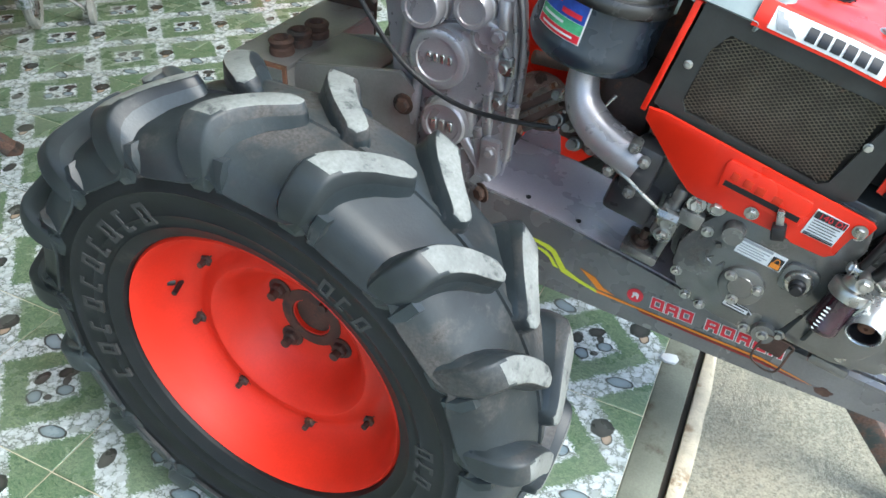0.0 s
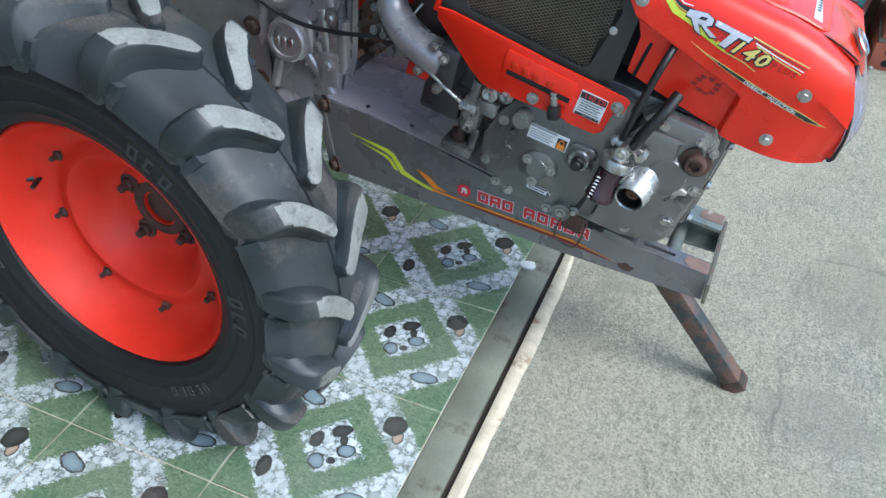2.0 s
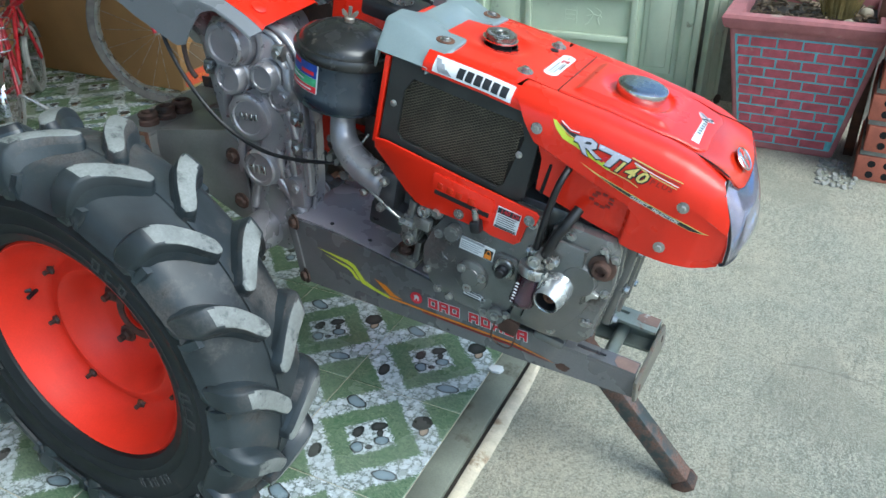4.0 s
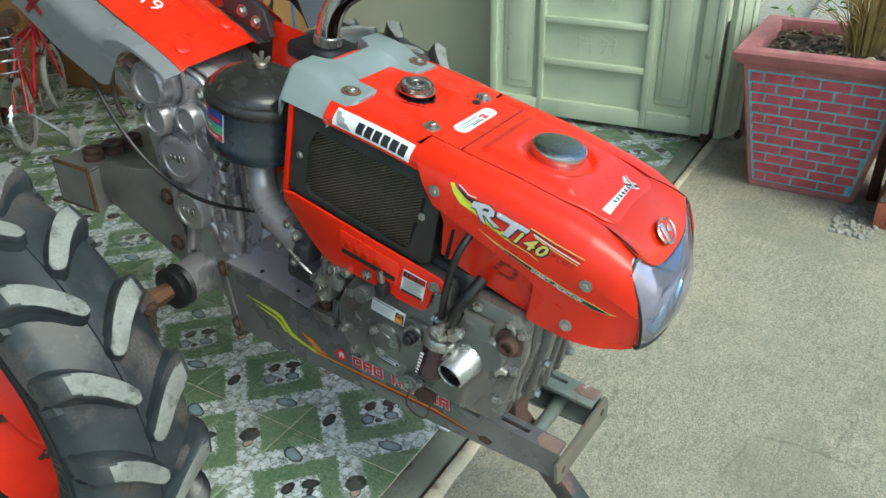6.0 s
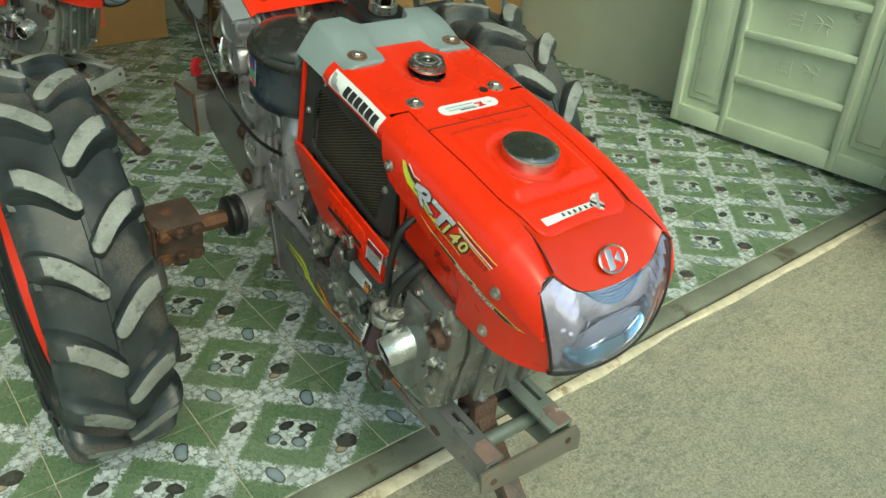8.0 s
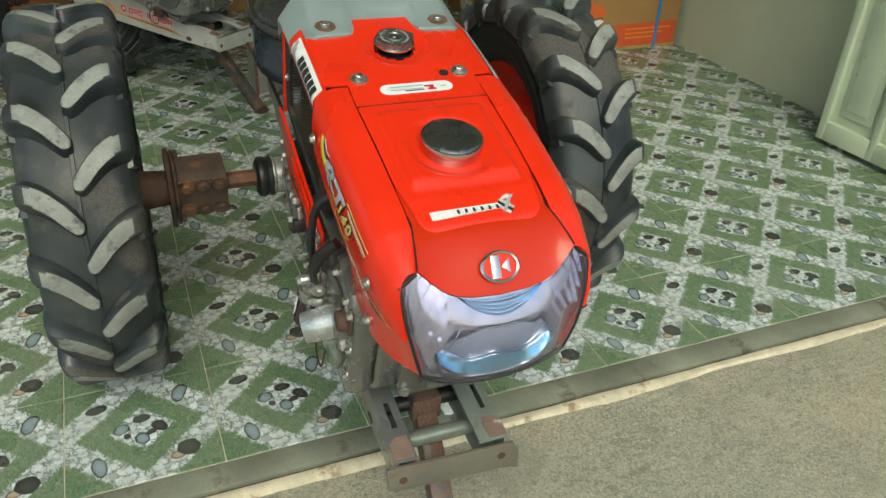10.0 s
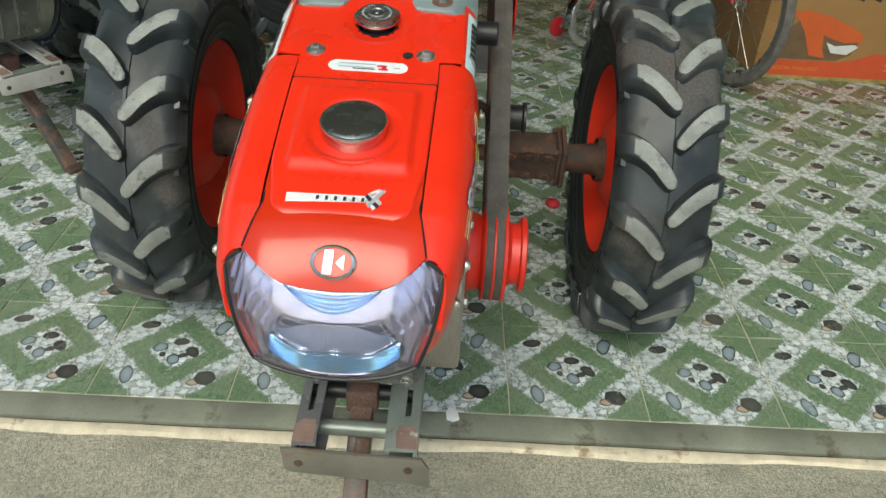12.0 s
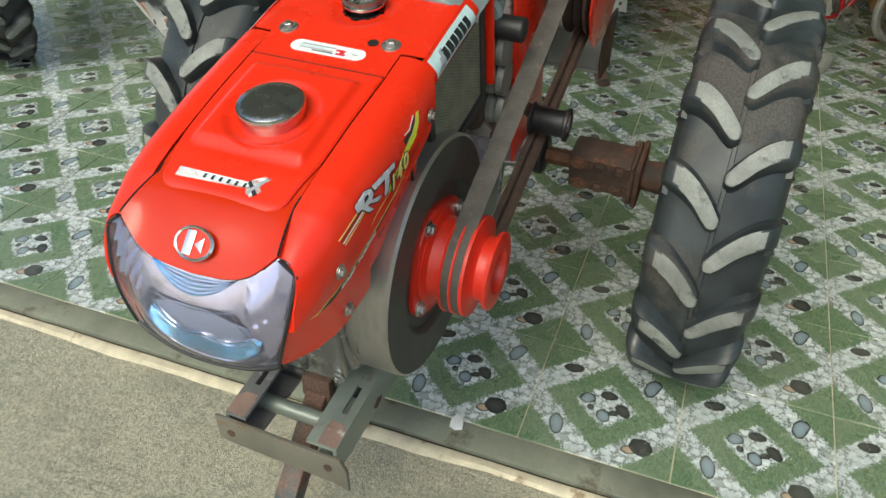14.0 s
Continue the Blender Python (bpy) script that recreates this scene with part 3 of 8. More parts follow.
for a, b in zip(rows, rows[1:]):
    for k in range(5):
        bm.faces.new((a[k], a[k + 1], b[k + 1], b[k]))
tagged(part("threshold_lip", bm, lip_cement, kind="structure"), "cream chipped cement lip at the yard's edge", "kerb")

# the yard: one sheet to the horizon
bm = bmesh.new()


def yard_point(s, t):
    x = EDGE + 0.078 + (0 if s == 0 else 0.25 * (1.32 ** (s * 36)) * s)
    k = (t - 0.5) * 2
    y = 1.0 + math.copysign((abs(k) ** 3) * 900 + abs(k) * 5, k)
    z = -0.007 + (0.003 * noise.noise((x * 1.7, y * 1.7, 0)) if x < 8 and abs(y) < 8 else 0)
    return ROOM @ Vector((x, y, z))


grid(bm, 36, 60, yard_point)
tagged(part("ground", bm, yard_concrete, kind="structure"), "rough pale concrete yard with drawn trowel marks", "ground")
# ground beyond and behind the house
bm = bmesh.new()
grid(bm, 8, 8, lambda s, t: (ROOM @ Vector((-900 + 900.2 * s, -900 + 1800 * t, -0.13))))
tagged(part("ground_behind", bm, yard_concrete, kind="structure"), "bare ground behind the house", "ground")

H = 3.3
room_box("wall_right", (X_BACK - 0.12, Y_RIGHT, -0.1), (EDGE + 0.05, Y_RIGHT + 0.12, H), wall_paint, label="pale green painted plaster wall", category="wall")
room_box("wall_back", (X_BACK - 0.12, Y_LEFT - 0.12, -0.1), (X_BACK, Y_RIGHT, H), wall_paint, label="pale green painted plaster wall", category="wall")
# pillars, ceiling and beam: out of view, added to hold off the sky
for k, x in enumerate((X_BACK + 0.1, -1.6, EDGE - 0.05)):
    room_box("pillar_%d" % (k + 1), (x - 0.12, Y_LEFT - 0.12, -0.1), (x + 0.12, Y_LEFT + 0.12, H), wall_paint, label="plain painted concrete pillar", category="pillar")
room_box("ceiling", (X_BACK - 0.12, Y_LEFT - 0.12, H), (EDGE + 0.35, Y_RIGHT + 0.12, H + 0.12), ceiling_paint, label="plain ceiling slab added out of view", category="ceiling")
room_box("lintel", (EDGE - 0.05, Y_LEFT, H - 0.45), (EDGE + 0.1, Y_RIGHT, H), wall_paint, label="plain beam added out of view over the wide doorway", category="lintel")
# low wall, placed close behind the planter to darken the gap by the door
room_box("wall_outside", (EDGE + 0.055, Y_RIGHT + 0.008, -0.1), (EDGE + 6.0, Y_RIGHT + 0.128, 0.46), mortar_grey, label="low rough cement wall by the yard", category="wall")


# ---- the walking tractor ----
YC = 1.126                       # its middle line
ENG = pose(0, YC, 0.6, 0, 12, 0)  # the engine leans nose down: u ahead, v to its left, w up
AX, AZ = -0.514, 0.387          # the axle
tractor = thing("walking_tractor", (AX, YC, 0), "red and grey two-wheeled tractor with big lugged tyres on tiles", "tractor")


def eng(name, bm, mats, parent=None, label="", solid=0.0):
    return part(name, bm, mats, parent or tractor, label, ENG, solid)


# wheels
LUGS = 17
# from the bead up the wall: radius, half width
WALL = [(0.216, 0.0609), (0.221, 0.0752), (0.236, 0.0824), (0.239, 0.0847), (0.242, 0.0837), (0.255, 0.0879), (0.258, 0.09), (0.261, 0.0888), (0.28, 0.0926), (0.289, 0.0936), (0.293, 0.0963), (0.297, 0.094)]
# along a lug from its round inner end over the shoulder and down the wall: half width, top radius, half breadth, base radius, base half width
LUG = [(-0.0045, 0.387, 0.022, 0.3715, -0.0056), (-0.0035, 0.393, 0.022, 0.3715, -0.0044), (-0.0005, 0.396, 0.022, 0.3715, -0.0012), (0.0055, 0.3968, 0.022, 0.3715, 0.005), (0.012, 0.397, 0.022, 0.3715, 0.012), (0.0225, 0.397, 0.0215, 0.371, 0.0225),
       (0.0406, 0.397, 0.0203, 0.369, 0.0406), (0.0559, 0.3967, 0.0193, 0.365, 0.0559), (0.069, 0.396, 0.0186, 0.36, 0.069), (0.0802, 0.3935, 0.0181, 0.354, 0.0792), (0.0889, 0.388, 0.0177, 0.346, 0.0864),
       (0.0954, 0.3785, 0.0175, 0.338, 0.0914), (0.1001, 0.365, 0.0174, 0.33, 0.0929), (0.1015, 0.349, 0.017, 0.321, 0.0935), (0.1006, 0.331, 0.0152, 0.311, 0.0935), (0.0975, 0.313, 0.0099, 0.301, 0.0929)]


CAP, CAP_R, STEEP, CURL = 0.0075, 0.0125, 4.0, 20.0   # middle and radius of a lug's round inner end; its sweep


def lug_span(k):
    """Middle and half breadth of a lug along the wheel's turn at its station k, in radians and metres."""
    q, half = LUG[k][0], LUG[k][2]
    if k >= 11:
        return (0.198, 0.204, 0.208, 0.211, 0.213)[k - 11], half
    mid = STEEP * q - CURL * q * q
    if q > 0.03:
        return mid, half
    # round end joined to the slanting body
    y0 = (STEEP * CAP - CURL * CAP * CAP) * 0.38
    c = math.sqrt(max(0.0, CAP_R ** 2 - (q - CAP) ** 2))
    lo, hi = (y0 - c, y0 + c) if c > 0 else (9.0, -9.0)
    slope = 0.38 * (STEEP - 2 * CURL * CAP)
    a, b = max(mid * 0.38 - half, y0 - (q - CAP) / slope), mid * 0.38 + half
    if b > a:
        lo, hi = min(lo, a), max(hi, b)
    return (lo + hi) / 2 / 0.38, max(0.002, (hi - lo) / 2)


def pressed_flat(bm, m):
    """Place the rubber and press it flat where it meets the floor."""
    bm.transform(m)
    for v in bm.verts:
        v.co.z = max(v.co.z, 0.0004)
    return bm


def tyre(parent, m, label=""):
    """Carcass with hollows between the lugs, and on it the lugs and the low bars beside them."""
    mats = [rubber, worn_rubber, tread_rubber, lug_side]
    bm = bmesh.new()
    n = LUGS * 12
    rings = []
    for i in range(n):
        a = 2 * math.pi * i / n
        sides = []
        for sgn in (-1, 1):
            p = ((a - 0.2 + 0.03) * LUGS / (2 * math.pi) - (0.5 if sgn > 0 else 0.0)) % 1.0
            rb = 0.309 + 0.02 * abs(2 * p - 1) ** 4
            hollow = 0.006 * (1 - abs(2 * p - 1) ** 2)
            sides.append([(r, sgn * q) for r, q in [(0.211, 0.045)] + WALL + [(rb, 0.0938), (rb + 0.001, 0.0985), (rb + 0.0035, 0.1), (rb + 0.007, 0.099), (rb + 0.014, 0.0963), (0.348 - 0.7 * hollow, 0.0915), (0.356 - hollow, 0.085), (0.363 - hollow, 0.076), (0.3675 - hollow, 0.064), (0.371 - hollow, 0.048), (0.3733 - 0.7 * hollow, 0.032), (0.3745 - 0.3 * hollow, 0.016), (0.3745, 0.0042), (0.378, 0.0032)]])
        prof = sides[0] + sides[1][::-1]
        rings.append([bm.verts.new((r * math.cos(a), r * math.sin(a), q)) for r, q in prof])
    w, k = len(rings[0]), len(WALL) + 2
    for a, b in zip(rings, rings[1:] + rings[:1]):
        for i in range(w):
            f = bm.faces.new((a[i], a[(i + 1) % w], b[(i + 1) % w], b[i]))
            f.material_index = 2 if k <= i < w - k - 1 else 0
    carcass = part("tyre", pressed_flat(bm, m), mats, parent, label)
    for k in range(LUGS):
        for sgn in (-1, 1):
            base = 2 * math.pi * (k + (0.5 if sgn > 0 else 0.0)) / LUGS
            bm = bmesh.new()
            rows = []
            for j, (q, rt, ht, rb, qb) in enumerate(LUG):
                h = rt - rb
                mid, ht = lug_span(j)
                mid += base
                row = []
                for r, o, z in ((rb, -ht - 0.36 * h, qb), (rt - 0.45 * h, -ht - 0.16 * h, qb * 0.45 + q * 0.55), (rt - 0.1 * h, -ht - 0.012 * h, q), (rt - 0.025 * h, -ht * 0.92, q), (rt, -ht * 0.74, q), (rt + 0.0004, 0, q), (rt, ht * 0.74, q),
                                (rt - 0.025 * h, ht * 0.92, q), (rt - 0.1 * h, ht + 0.012 * h, q), (rt - 0.45 * h, ht + 0.12 * h, qb * 0.45 + q * 0.55), (rb, ht + 0.3 * h, qb)):
                    t = mid + o / 0.38
                    row.append(bm.verts.new((r * math.cos(t), r * math.sin(t), sgn * z)))
                rows.append(row)
            for j, (a, b) in enumerate(zip(rows, rows[1:])):
                for i in range(10):
                    f = bm.faces.new((a[i], a[i + 1], b[i + 1], b[i]))
                    f.material_index = 1 if 3 <= i <= 6 and 1 <= j <= 7 + (i in (4, 5)) else 3 if i in (0, 9) else 2
            bm.faces.new(rows[0]).material_index = 2
            bm.faces.new(rows[-1]).material_index = 3
            part("lug", pressed_flat(bm, m), mats, carcass)
            # low bar beside the lug's foot
            bm = bmesh.new()
            mid = base + 0.2 - 0.085
            row = [(r, mid + o / 0.33, z) for r, o, z in ((0.312, -0.006, 0.095), (0.337, -0.0095, 0.0989), (0.352, -0.0085, 0.0912), (0.352, 0.0085, 0.0912), (0.337, 0.0095, 0.0989), (0.312, 0.006, 0.095))]
            lo = [bm.verts.new((r * math.cos(t), r * math.sin(t), sgn * (z - 0.006))) for r, t, z in row]
            hi = [bm.verts.new(((r * 0.985 + 0.005) * math.cos(mid + (t - mid) * 0.7), (r * 0.985 + 0.005) * math.sin(mid + (t - mid) * 0.7), sgn * (z + 0.004))) for r, t, z in row]
            bm.faces.new(hi)
            for q in range(6):
                bm.faces.new((lo[q], lo[(q + 1) % 6], hi[(q + 1) % 6], hi[q]))
            part("wall_bar", bm, lug_side, carcass, m=m)
    return carcass


def rim_bm():
    bm = bmesh.new()
    # barrel, z is outwards
    lathe(bm, [(0.214, -0.073), (0.218, -0.069), (0.2135, -0.061), (0.2065, -0.04), (0.197, -0.03), (0.197, 0.015), (0.2065, 0.036), (0.2135, 0.0585), (0.218, 0.0665), (0.214, 0.0715), (0.2085, 0.0635), (0.2035, 0.0525), (0.198, 0.0355), (0.187, 0.0155), (0.173, -0.0005), (0.16, -0.0065), (0.148, -0.0045), (0.138, 0.002),
               (0.129, 0.0035), (0.119, -0.0025), (0.103, -0.0305), (0.089, -0.0505), (0.079, -0.0575), (0.05, -0.0595), (0.03, -0.0605), (0.03, -0.0675), (0.08, -0.0645), (0.11, -0.0425), (0.13, -0.0105), (0.14, -0.0085), (0.165, -0.018), (0.187, -0.036), (0.197, -0.042), (0.205, -0.055)], None, 72, closed=True)
    return bm


def wheel(y, outward, spin):
    """outward: -1 when the outer face looks towards -y."""
    m = Matrix.Translation((AX, y, AZ)) @ pose(0, 0, 0, 90, 0, 0) @ pose(0, 0, 0, 0, 0, spin)
    if outward > 0:
        m = Matrix.Translation((AX, y, AZ)) @ Matrix.Diagonal((1, -1, 1, 1)) @ pose(0, 0, 0, 90, 0, 0) @ pose(0, 0, 0, 0, 0, spin)
    w = part("wheel", rim_bm(), rim_red, tractor, "red painted steel rim", m)
    rubber_tyre = tyre(tractor, m, "black lugged farm tyre with pale worn lug tops")
    for k in range(8):
        bm = bmesh.new()
        a = 2 * math.pi * (k + 0.029) / 8
        p = (0.16 * math.cos(a), 0.16 * math.sin(a), -0.0085)
        bolt(bm, p, (0, 0, 1), 0.009, 0.009)
        cyl(bm, p, (p[0], p[1], p[2] + 0.02), 0.0045, 8)
        part("rim_nut", bm, rust_dark, w, m=m)
    for k in range(4):
        bm = bmesh.new()
        a = 2 * math.pi * (k + 0.53) / 4
        p = (0.0617 * math.cos(a), 0.0617 * math.sin(a), -0.0595)
        bolt(bm, p, (0, 0, 1), 0.0125, 0.013)
        cyl(bm, p, (p[0], p[1], p[2] + 0.024), 0.007, 10)
        part("hub_nut", bm, rust, w, m=m)
    bm = bmesh.new()
    lathe(bm, [(0, -0.0995), (0.029, -0.0995), (0.031, -0.0665), (0.033, -0.057), (0.043, -0.056), (0.05, -0.058), (0.05, -0.0845)], None, 24)
    part("hub_end", bm, rust, w, "rusty open hub end", m)
    bm = bmesh.new()   # valve hole and small slots
    cyl(bm, (0.186, 0.0, 0.026), (0.194, 0, 0.034), 0.006, 10)
    cyl(bm, (0.18, 0.0, 0.02), (0.172, 0.0, 0.045), 0.004, 8)
    part("valve", bm, plastic_black, w, m=m @ pose(0, 0, 0, 0, 0, 158.4) @ Matrix.Translation((0, 0, -0.0145)))
    # raised lettering as plain hollow blocks
    for start, count, h, pitch in ((110, 10, 0.033, 9.4), (345, 3, 0.026, 6), (40, 3, 0.026, 6), (285, 5, 0.018, 4.5)):
        for k in range(count):
            mm = pose(0, 0, 0, 0, 0, start + k * pitch) @ Matrix.Translation((0.2625, 0, 0.0893)) @ pose(0, 0, 0, 0, -7, 0)
            lw, st = h * 0.62, h * 0.17
            bm = bmesh.new()
            for x0, x1, y0, y1 in ((-h / 2, h / 2, -lw / 2, -lw / 2 + st), (-h / 2, h / 2, lw / 2 - st, lw / 2), (-h / 2, -h / 2 + st, -lw / 2 + st, lw / 2 - st), (h / 2 - st, h / 2, -lw / 2 + st, lw / 2 - st))[k % 2:]:
                box(bm, (x0, y0, -0.003), (x1, y1, 0.0016), m=mm)
            part("letter_block", bm, letter_rubber, rubber_tyre, m=m)
    return w


Y_NEAR, Y_FAR = 0.627, 1.659
wheel(Y_NEAR, -1, 7.3)
wheel(Y_FAR, 1, 19.6)


def wheel_hub(sgn, y_disc, y_flange, y_clamp, y_shaft, y_seal, size):
    """From the wheel's disc inwards: pipe, flange, bolted clamp, bare shaft, seal, axle housing."""
    bm = bmesh.new()
    cyl(bm, (AX, y_disc, AZ), (AX, y_flange, AZ), 0.052 * size, 24, r2=0.042 * size)
    hub = part("wheel_hub", bm, rust, tractor, "rusty wheel hub pipe and bolted clamp")
    bm = bmesh.new()
    m = Matrix.Translation((AX, 0, AZ)) @ pose(0, 0, 0, 0, 12, 0) @ Matrix.Diagonal((size, 1, size, 1))
    box(bm, (-0.07, y_flange, -0.073), (0.07, y_flange + sgn * 0.012, 0.073), 0.006, m=m)
    box(bm, (-0.066, y_flange + sgn * 0.0125, -0.069), (0.066, y_flange + sgn * 0.022, 0.069), 0.006, m=m)
    part("flange", bm, rust, hub)
    bm = bmesh.new()
    ya, yb = sorted((y_flange + sgn * 0.022, y_clamp))
    prism(bm, [(-0.052, -0.02), (-0.052, -0.052), (-0.03, -0.06), (0.03, -0.06), (0.052, -0.052), (0.052, -0.02), (0.046, 0.0), (0.052, 0.02), (0.052, 0.052), (0.03, 0.06), (-0.03, 0.06), (-0.052, 0.052), (-0.052, 0.02), (-0.046, 0)],
          ya, yb, bevel=0.004, m=m)
    part("clamp", bm, rust_dark, hub, "dark rusty split clamp")
    for row in (-1, 1):
        for k in range(3):
            y = ya + (yb - ya) * (k + 0.5) / 3
            bm = bmesh.new()
            bolt(bm, (0.051, y, row * 0.036), (1, 0, 0), 0.0135, 0.014, m=m)
            part("clamp_bolt", bm, rust if k else rust_bright, hub)
    for a, b in ((-1, -1), (-1, 1), (1, -1), (1, 1)):
        bm = bmesh.new()
        bolt(bm, (a * 0.056, y_flange + sgn * 0.022, b * 0.058), (0, sgn, 0), 0.009, 0.009, m=m)
        part("flange_bolt", bm, rust, hub)
    bm = bmesh.new()
    lathe(bm, [(0, 0), (0.019, 0), (0.019, abs(y_shaft - y_clamp)), (0, abs(y_shaft - y_clamp))], axis_matrix((AX, y_clamp, AZ), (AX, y_shaft, AZ))[0], 6)
    part("axle_shaft", bm, rust_bright, tractor, "bare rusty hexagonal axle shaft")
    bm = bmesh.new()
    a, _ = axis_matrix((AX, y_shaft, AZ), (AX, y_seal, AZ))
    lathe(bm, [(0.02, -0.004), (0.036, -0.004), (0.045, 0.002), (0.047, 0.012), (0.043, 0.022), (0.047, 0.03), (0.044, 0.034), (0.02, 0.034)], a, 28)
    part("axle_seal", bm, plastic_black, tractor, "black rubber axle seal")


wheel_hub(1, 0.695, 0.775, 0.9, 0.972, 1.0, 0.9)
wheel_hub(-1, 1.59, 1.503, 1.352, 1.29, 1.26, 0.74)

# axle housing and gearbox
bm = bmesh.new()
for y0, y1 in ((0.998, 1.08), (1.262, 1.18)):
    bm = bmesh.new()
    a, ln = axis_matrix((AX, y0, AZ), (AX, y1, AZ))
    lathe(bm, [(0, 0), (0.043, 0), (0.045, 0.004), (0.045, 0.01), (0.04, 0.014), (0.046, ln), (0, ln)], a, 28)
    part("axle_housing", bm, cast_grey, tractor, "grey cast axle housing")
OUT = [(-0.625, 0.8), (-0.61, 0.72), (-0.585, 0.62), (-0.58, 0.5), (-0.575, 0.38), (-0.55, 0.345), (-0.46, 0.335), (-0.43, 0.36), (-0.405, 0.43), (-0.39, 0.5), (-0.385, 0.58), (-0.382, 0.66),
       (-0.39, 0.74), (-0.41, 0.79), (-0.44, 0.822), (-0.5, 0.842), (-0.58, 0.85)]
bm = bmesh.new()
prism(bm, OUT, 1.092, 1.13, bevel=0.008)
prism(bm, [(-0.6, 0.8), (-0.58, 0.5), (-0.55, 0.36), (-0.47, 0.35), (-0.455, 0.5), (-0.46, 0.78), (-0.5, 0.83)], 1.13, 1.2, bevel=0.006)
gearbox = part("gearbox", bm, cast_grey, tractor, "grey painted cast gearbox")
bm = bmesh.new()
prism(bm, [(x * 0.985 - 0.0075, z * 0.985 + 0.009) for x, z in OUT], 1.066, 1.0915, bevel=0.01)
part("gearbox_cover", bm, cast_grey, gearbox)
for x, z, r, d, in ((-0.522, 0.803, 0.046, 0.055), (-0.53, 0.733, 0.035, 0.046), (-0.449, 0.743, 0.03, 0.04), (-0.472, 0.645, 0.072, 0.022), (-0.503, 0.652, 0.052, 0.034), (-0.483, 0.548, 0.042, 0.044), (-0.425, 0.7, 0.03, 0.026),
                    (-0.405, 0.545, 0.03, 0.02)):
    bm = bmesh.new()
    a, _ = axis_matrix((x, 1.075, z), (x, 1.0, z))
    lathe(bm, [(0, 0), (r * 1.12, 0), (r * 1.06, d * 0.45), (r * 0.98, d * 0.5), (r * 0.95, d * 0.92), (r * 0.86, d), (r * 0.7, d), (r * 0.66, d * 0.93), (0, d * 0.92)], a, 30)
    part("bearing_boss", bm, cast_grey, gearbox)
for p, q in (((-0.487, 0.57), (-0.487, 0.6)), ((-0.455, 0.52), (-0.405, 0.45)), ((-0.43, 0.55), (-0.42, 0.44)), ((-0.515, 0.5), (-0.535, 0.44)), ((-0.42, 0.7), (-0.4, 0.62)), ((-0.375, 0.6), (-0.38, 0.5)), ((-0.56, 0.72), (-0.57, 0.64))):
    bm = bmesh.new()
    tube(bm, [(p[0], 1.061, p[1]), (q[0], 1.063, q[1])], 0.0105, 10, smooth=2)
    part("rib", bm, cast_grey, gearbox)
for x, z in ((-0.4, 0.6), (-0.395, 0.66), (-0.42, 0.79), (-0.6, 0.74), (-0.415, 0.43)):
    bm = bmesh.new()
    box(bm, (x - 0.013, 1.056, z - 0.016), (x + 0.013, 1.075, z + 0.016), 0.005)
    bolt(bm, (x, 1.056, z), (0, -1, 0), 0.008, 0.007)
    part("cover_bolt", bm, zinc if z > 0.5 else rust, gearbox)
# joint between the casting's halves, seen as a double bead down its front edge
for y, r, grow in ((1.0905, 0.0055, 0.004), (1.072, 0.0045, -0.002)):
    bm = bmesh.new()
    tube(bm, [(x + grow, y, z) for x, z in ((-0.405, 0.43), (-0.39, 0.5), (-0.385, 0.58), (-0.382, 0.66), (-0.39, 0.74), (-0.41, 0.79), (-0.44, 0.822), (-0.5, 0.842))], r, 8, smooth=4)
    part("joint_bead", bm, cast_grey, gearbox)
# raised rings round the bearing covers
for cx, cz, r, a0, a1, rad in ((-0.468, 0.645, 0.08, -70, 80, 0.006), (-0.468, 0.645, 0.062, -60, 75, 0.005), (-0.487, 0.54, 0.05, -60, 60, 0.006), (-0.487, 0.54, 0.045, 120, 240, 0.004), (-0.522, 0.803, 0.058, -70, 60, 0.006), (-0.449, 0.743, 0.042, -100, 60, 0.006)):
    bm = bmesh.new()
    tube(bm, [(x, 1.064, z) for x, z in arc(cx, cz, r, a0, a1, 10)], rad, 8, smooth=2)
    part("ring_bead", bm, cast_grey, gearbox)
for p, q, r in (((-0.45, 0.59), (-0.446, 0.53), 0.013), ((-0.418, 0.625), (-0.413, 0.53), 0.01), ((-0.403, 0.76), (-0.398, 0.7), 0.011), ((-0.545, 0.6), (-0.55, 0.5), 0.009)):
    bm = bmesh.new()
    tube(bm, [(p[0], 1.064, p[1]), ((p[0] + q[0]) / 2, 1.058, (p[1] + q[1]) / 2), (q[0], 1.064, q[1])], r, 12, smooth=4)
    part("rib", bm, cast_grey, gearbox)
bm = bmesh.new()
box(bm, (-0.42, 1.044, 0.7), (-0.39, 1.075, 0.722), 0.006)
bolt(bm, (-0.405, 1.044, 0.711), (0, -1, 0), 0.009, 0.008)
part("bracket", bm, cast_grey, gearbox)
# bolted clutch flange between gearbox and engine
bm = bmesh.new()
a, _ = axis_matrix((-0.385, 1.235, 0.53), (-0.385, 0, 0.53))
lathe(bm, [(0, 0), (0.055, 0), (0.055, 0.012), (0.046, 0.016), (0.036, 0.03), (0.02, 0.034), (0, 0.034)], a, 32)
flange = part("clutch_flange", bm, primer_brown, tractor, "dusty brown bolted clutch flange")
for k in range(5):
    t = radians(72 * k + 20)
    bm = bmesh.new()
    bolt(bm, (-0.385 + 0.047 * math.cos(t), 1.222, 0.53 + 0.047 * math.sin(t)), (0, -1, 0), 0.008, 0.011)
    part("flange_bolt", bm, rust_dark, flange)
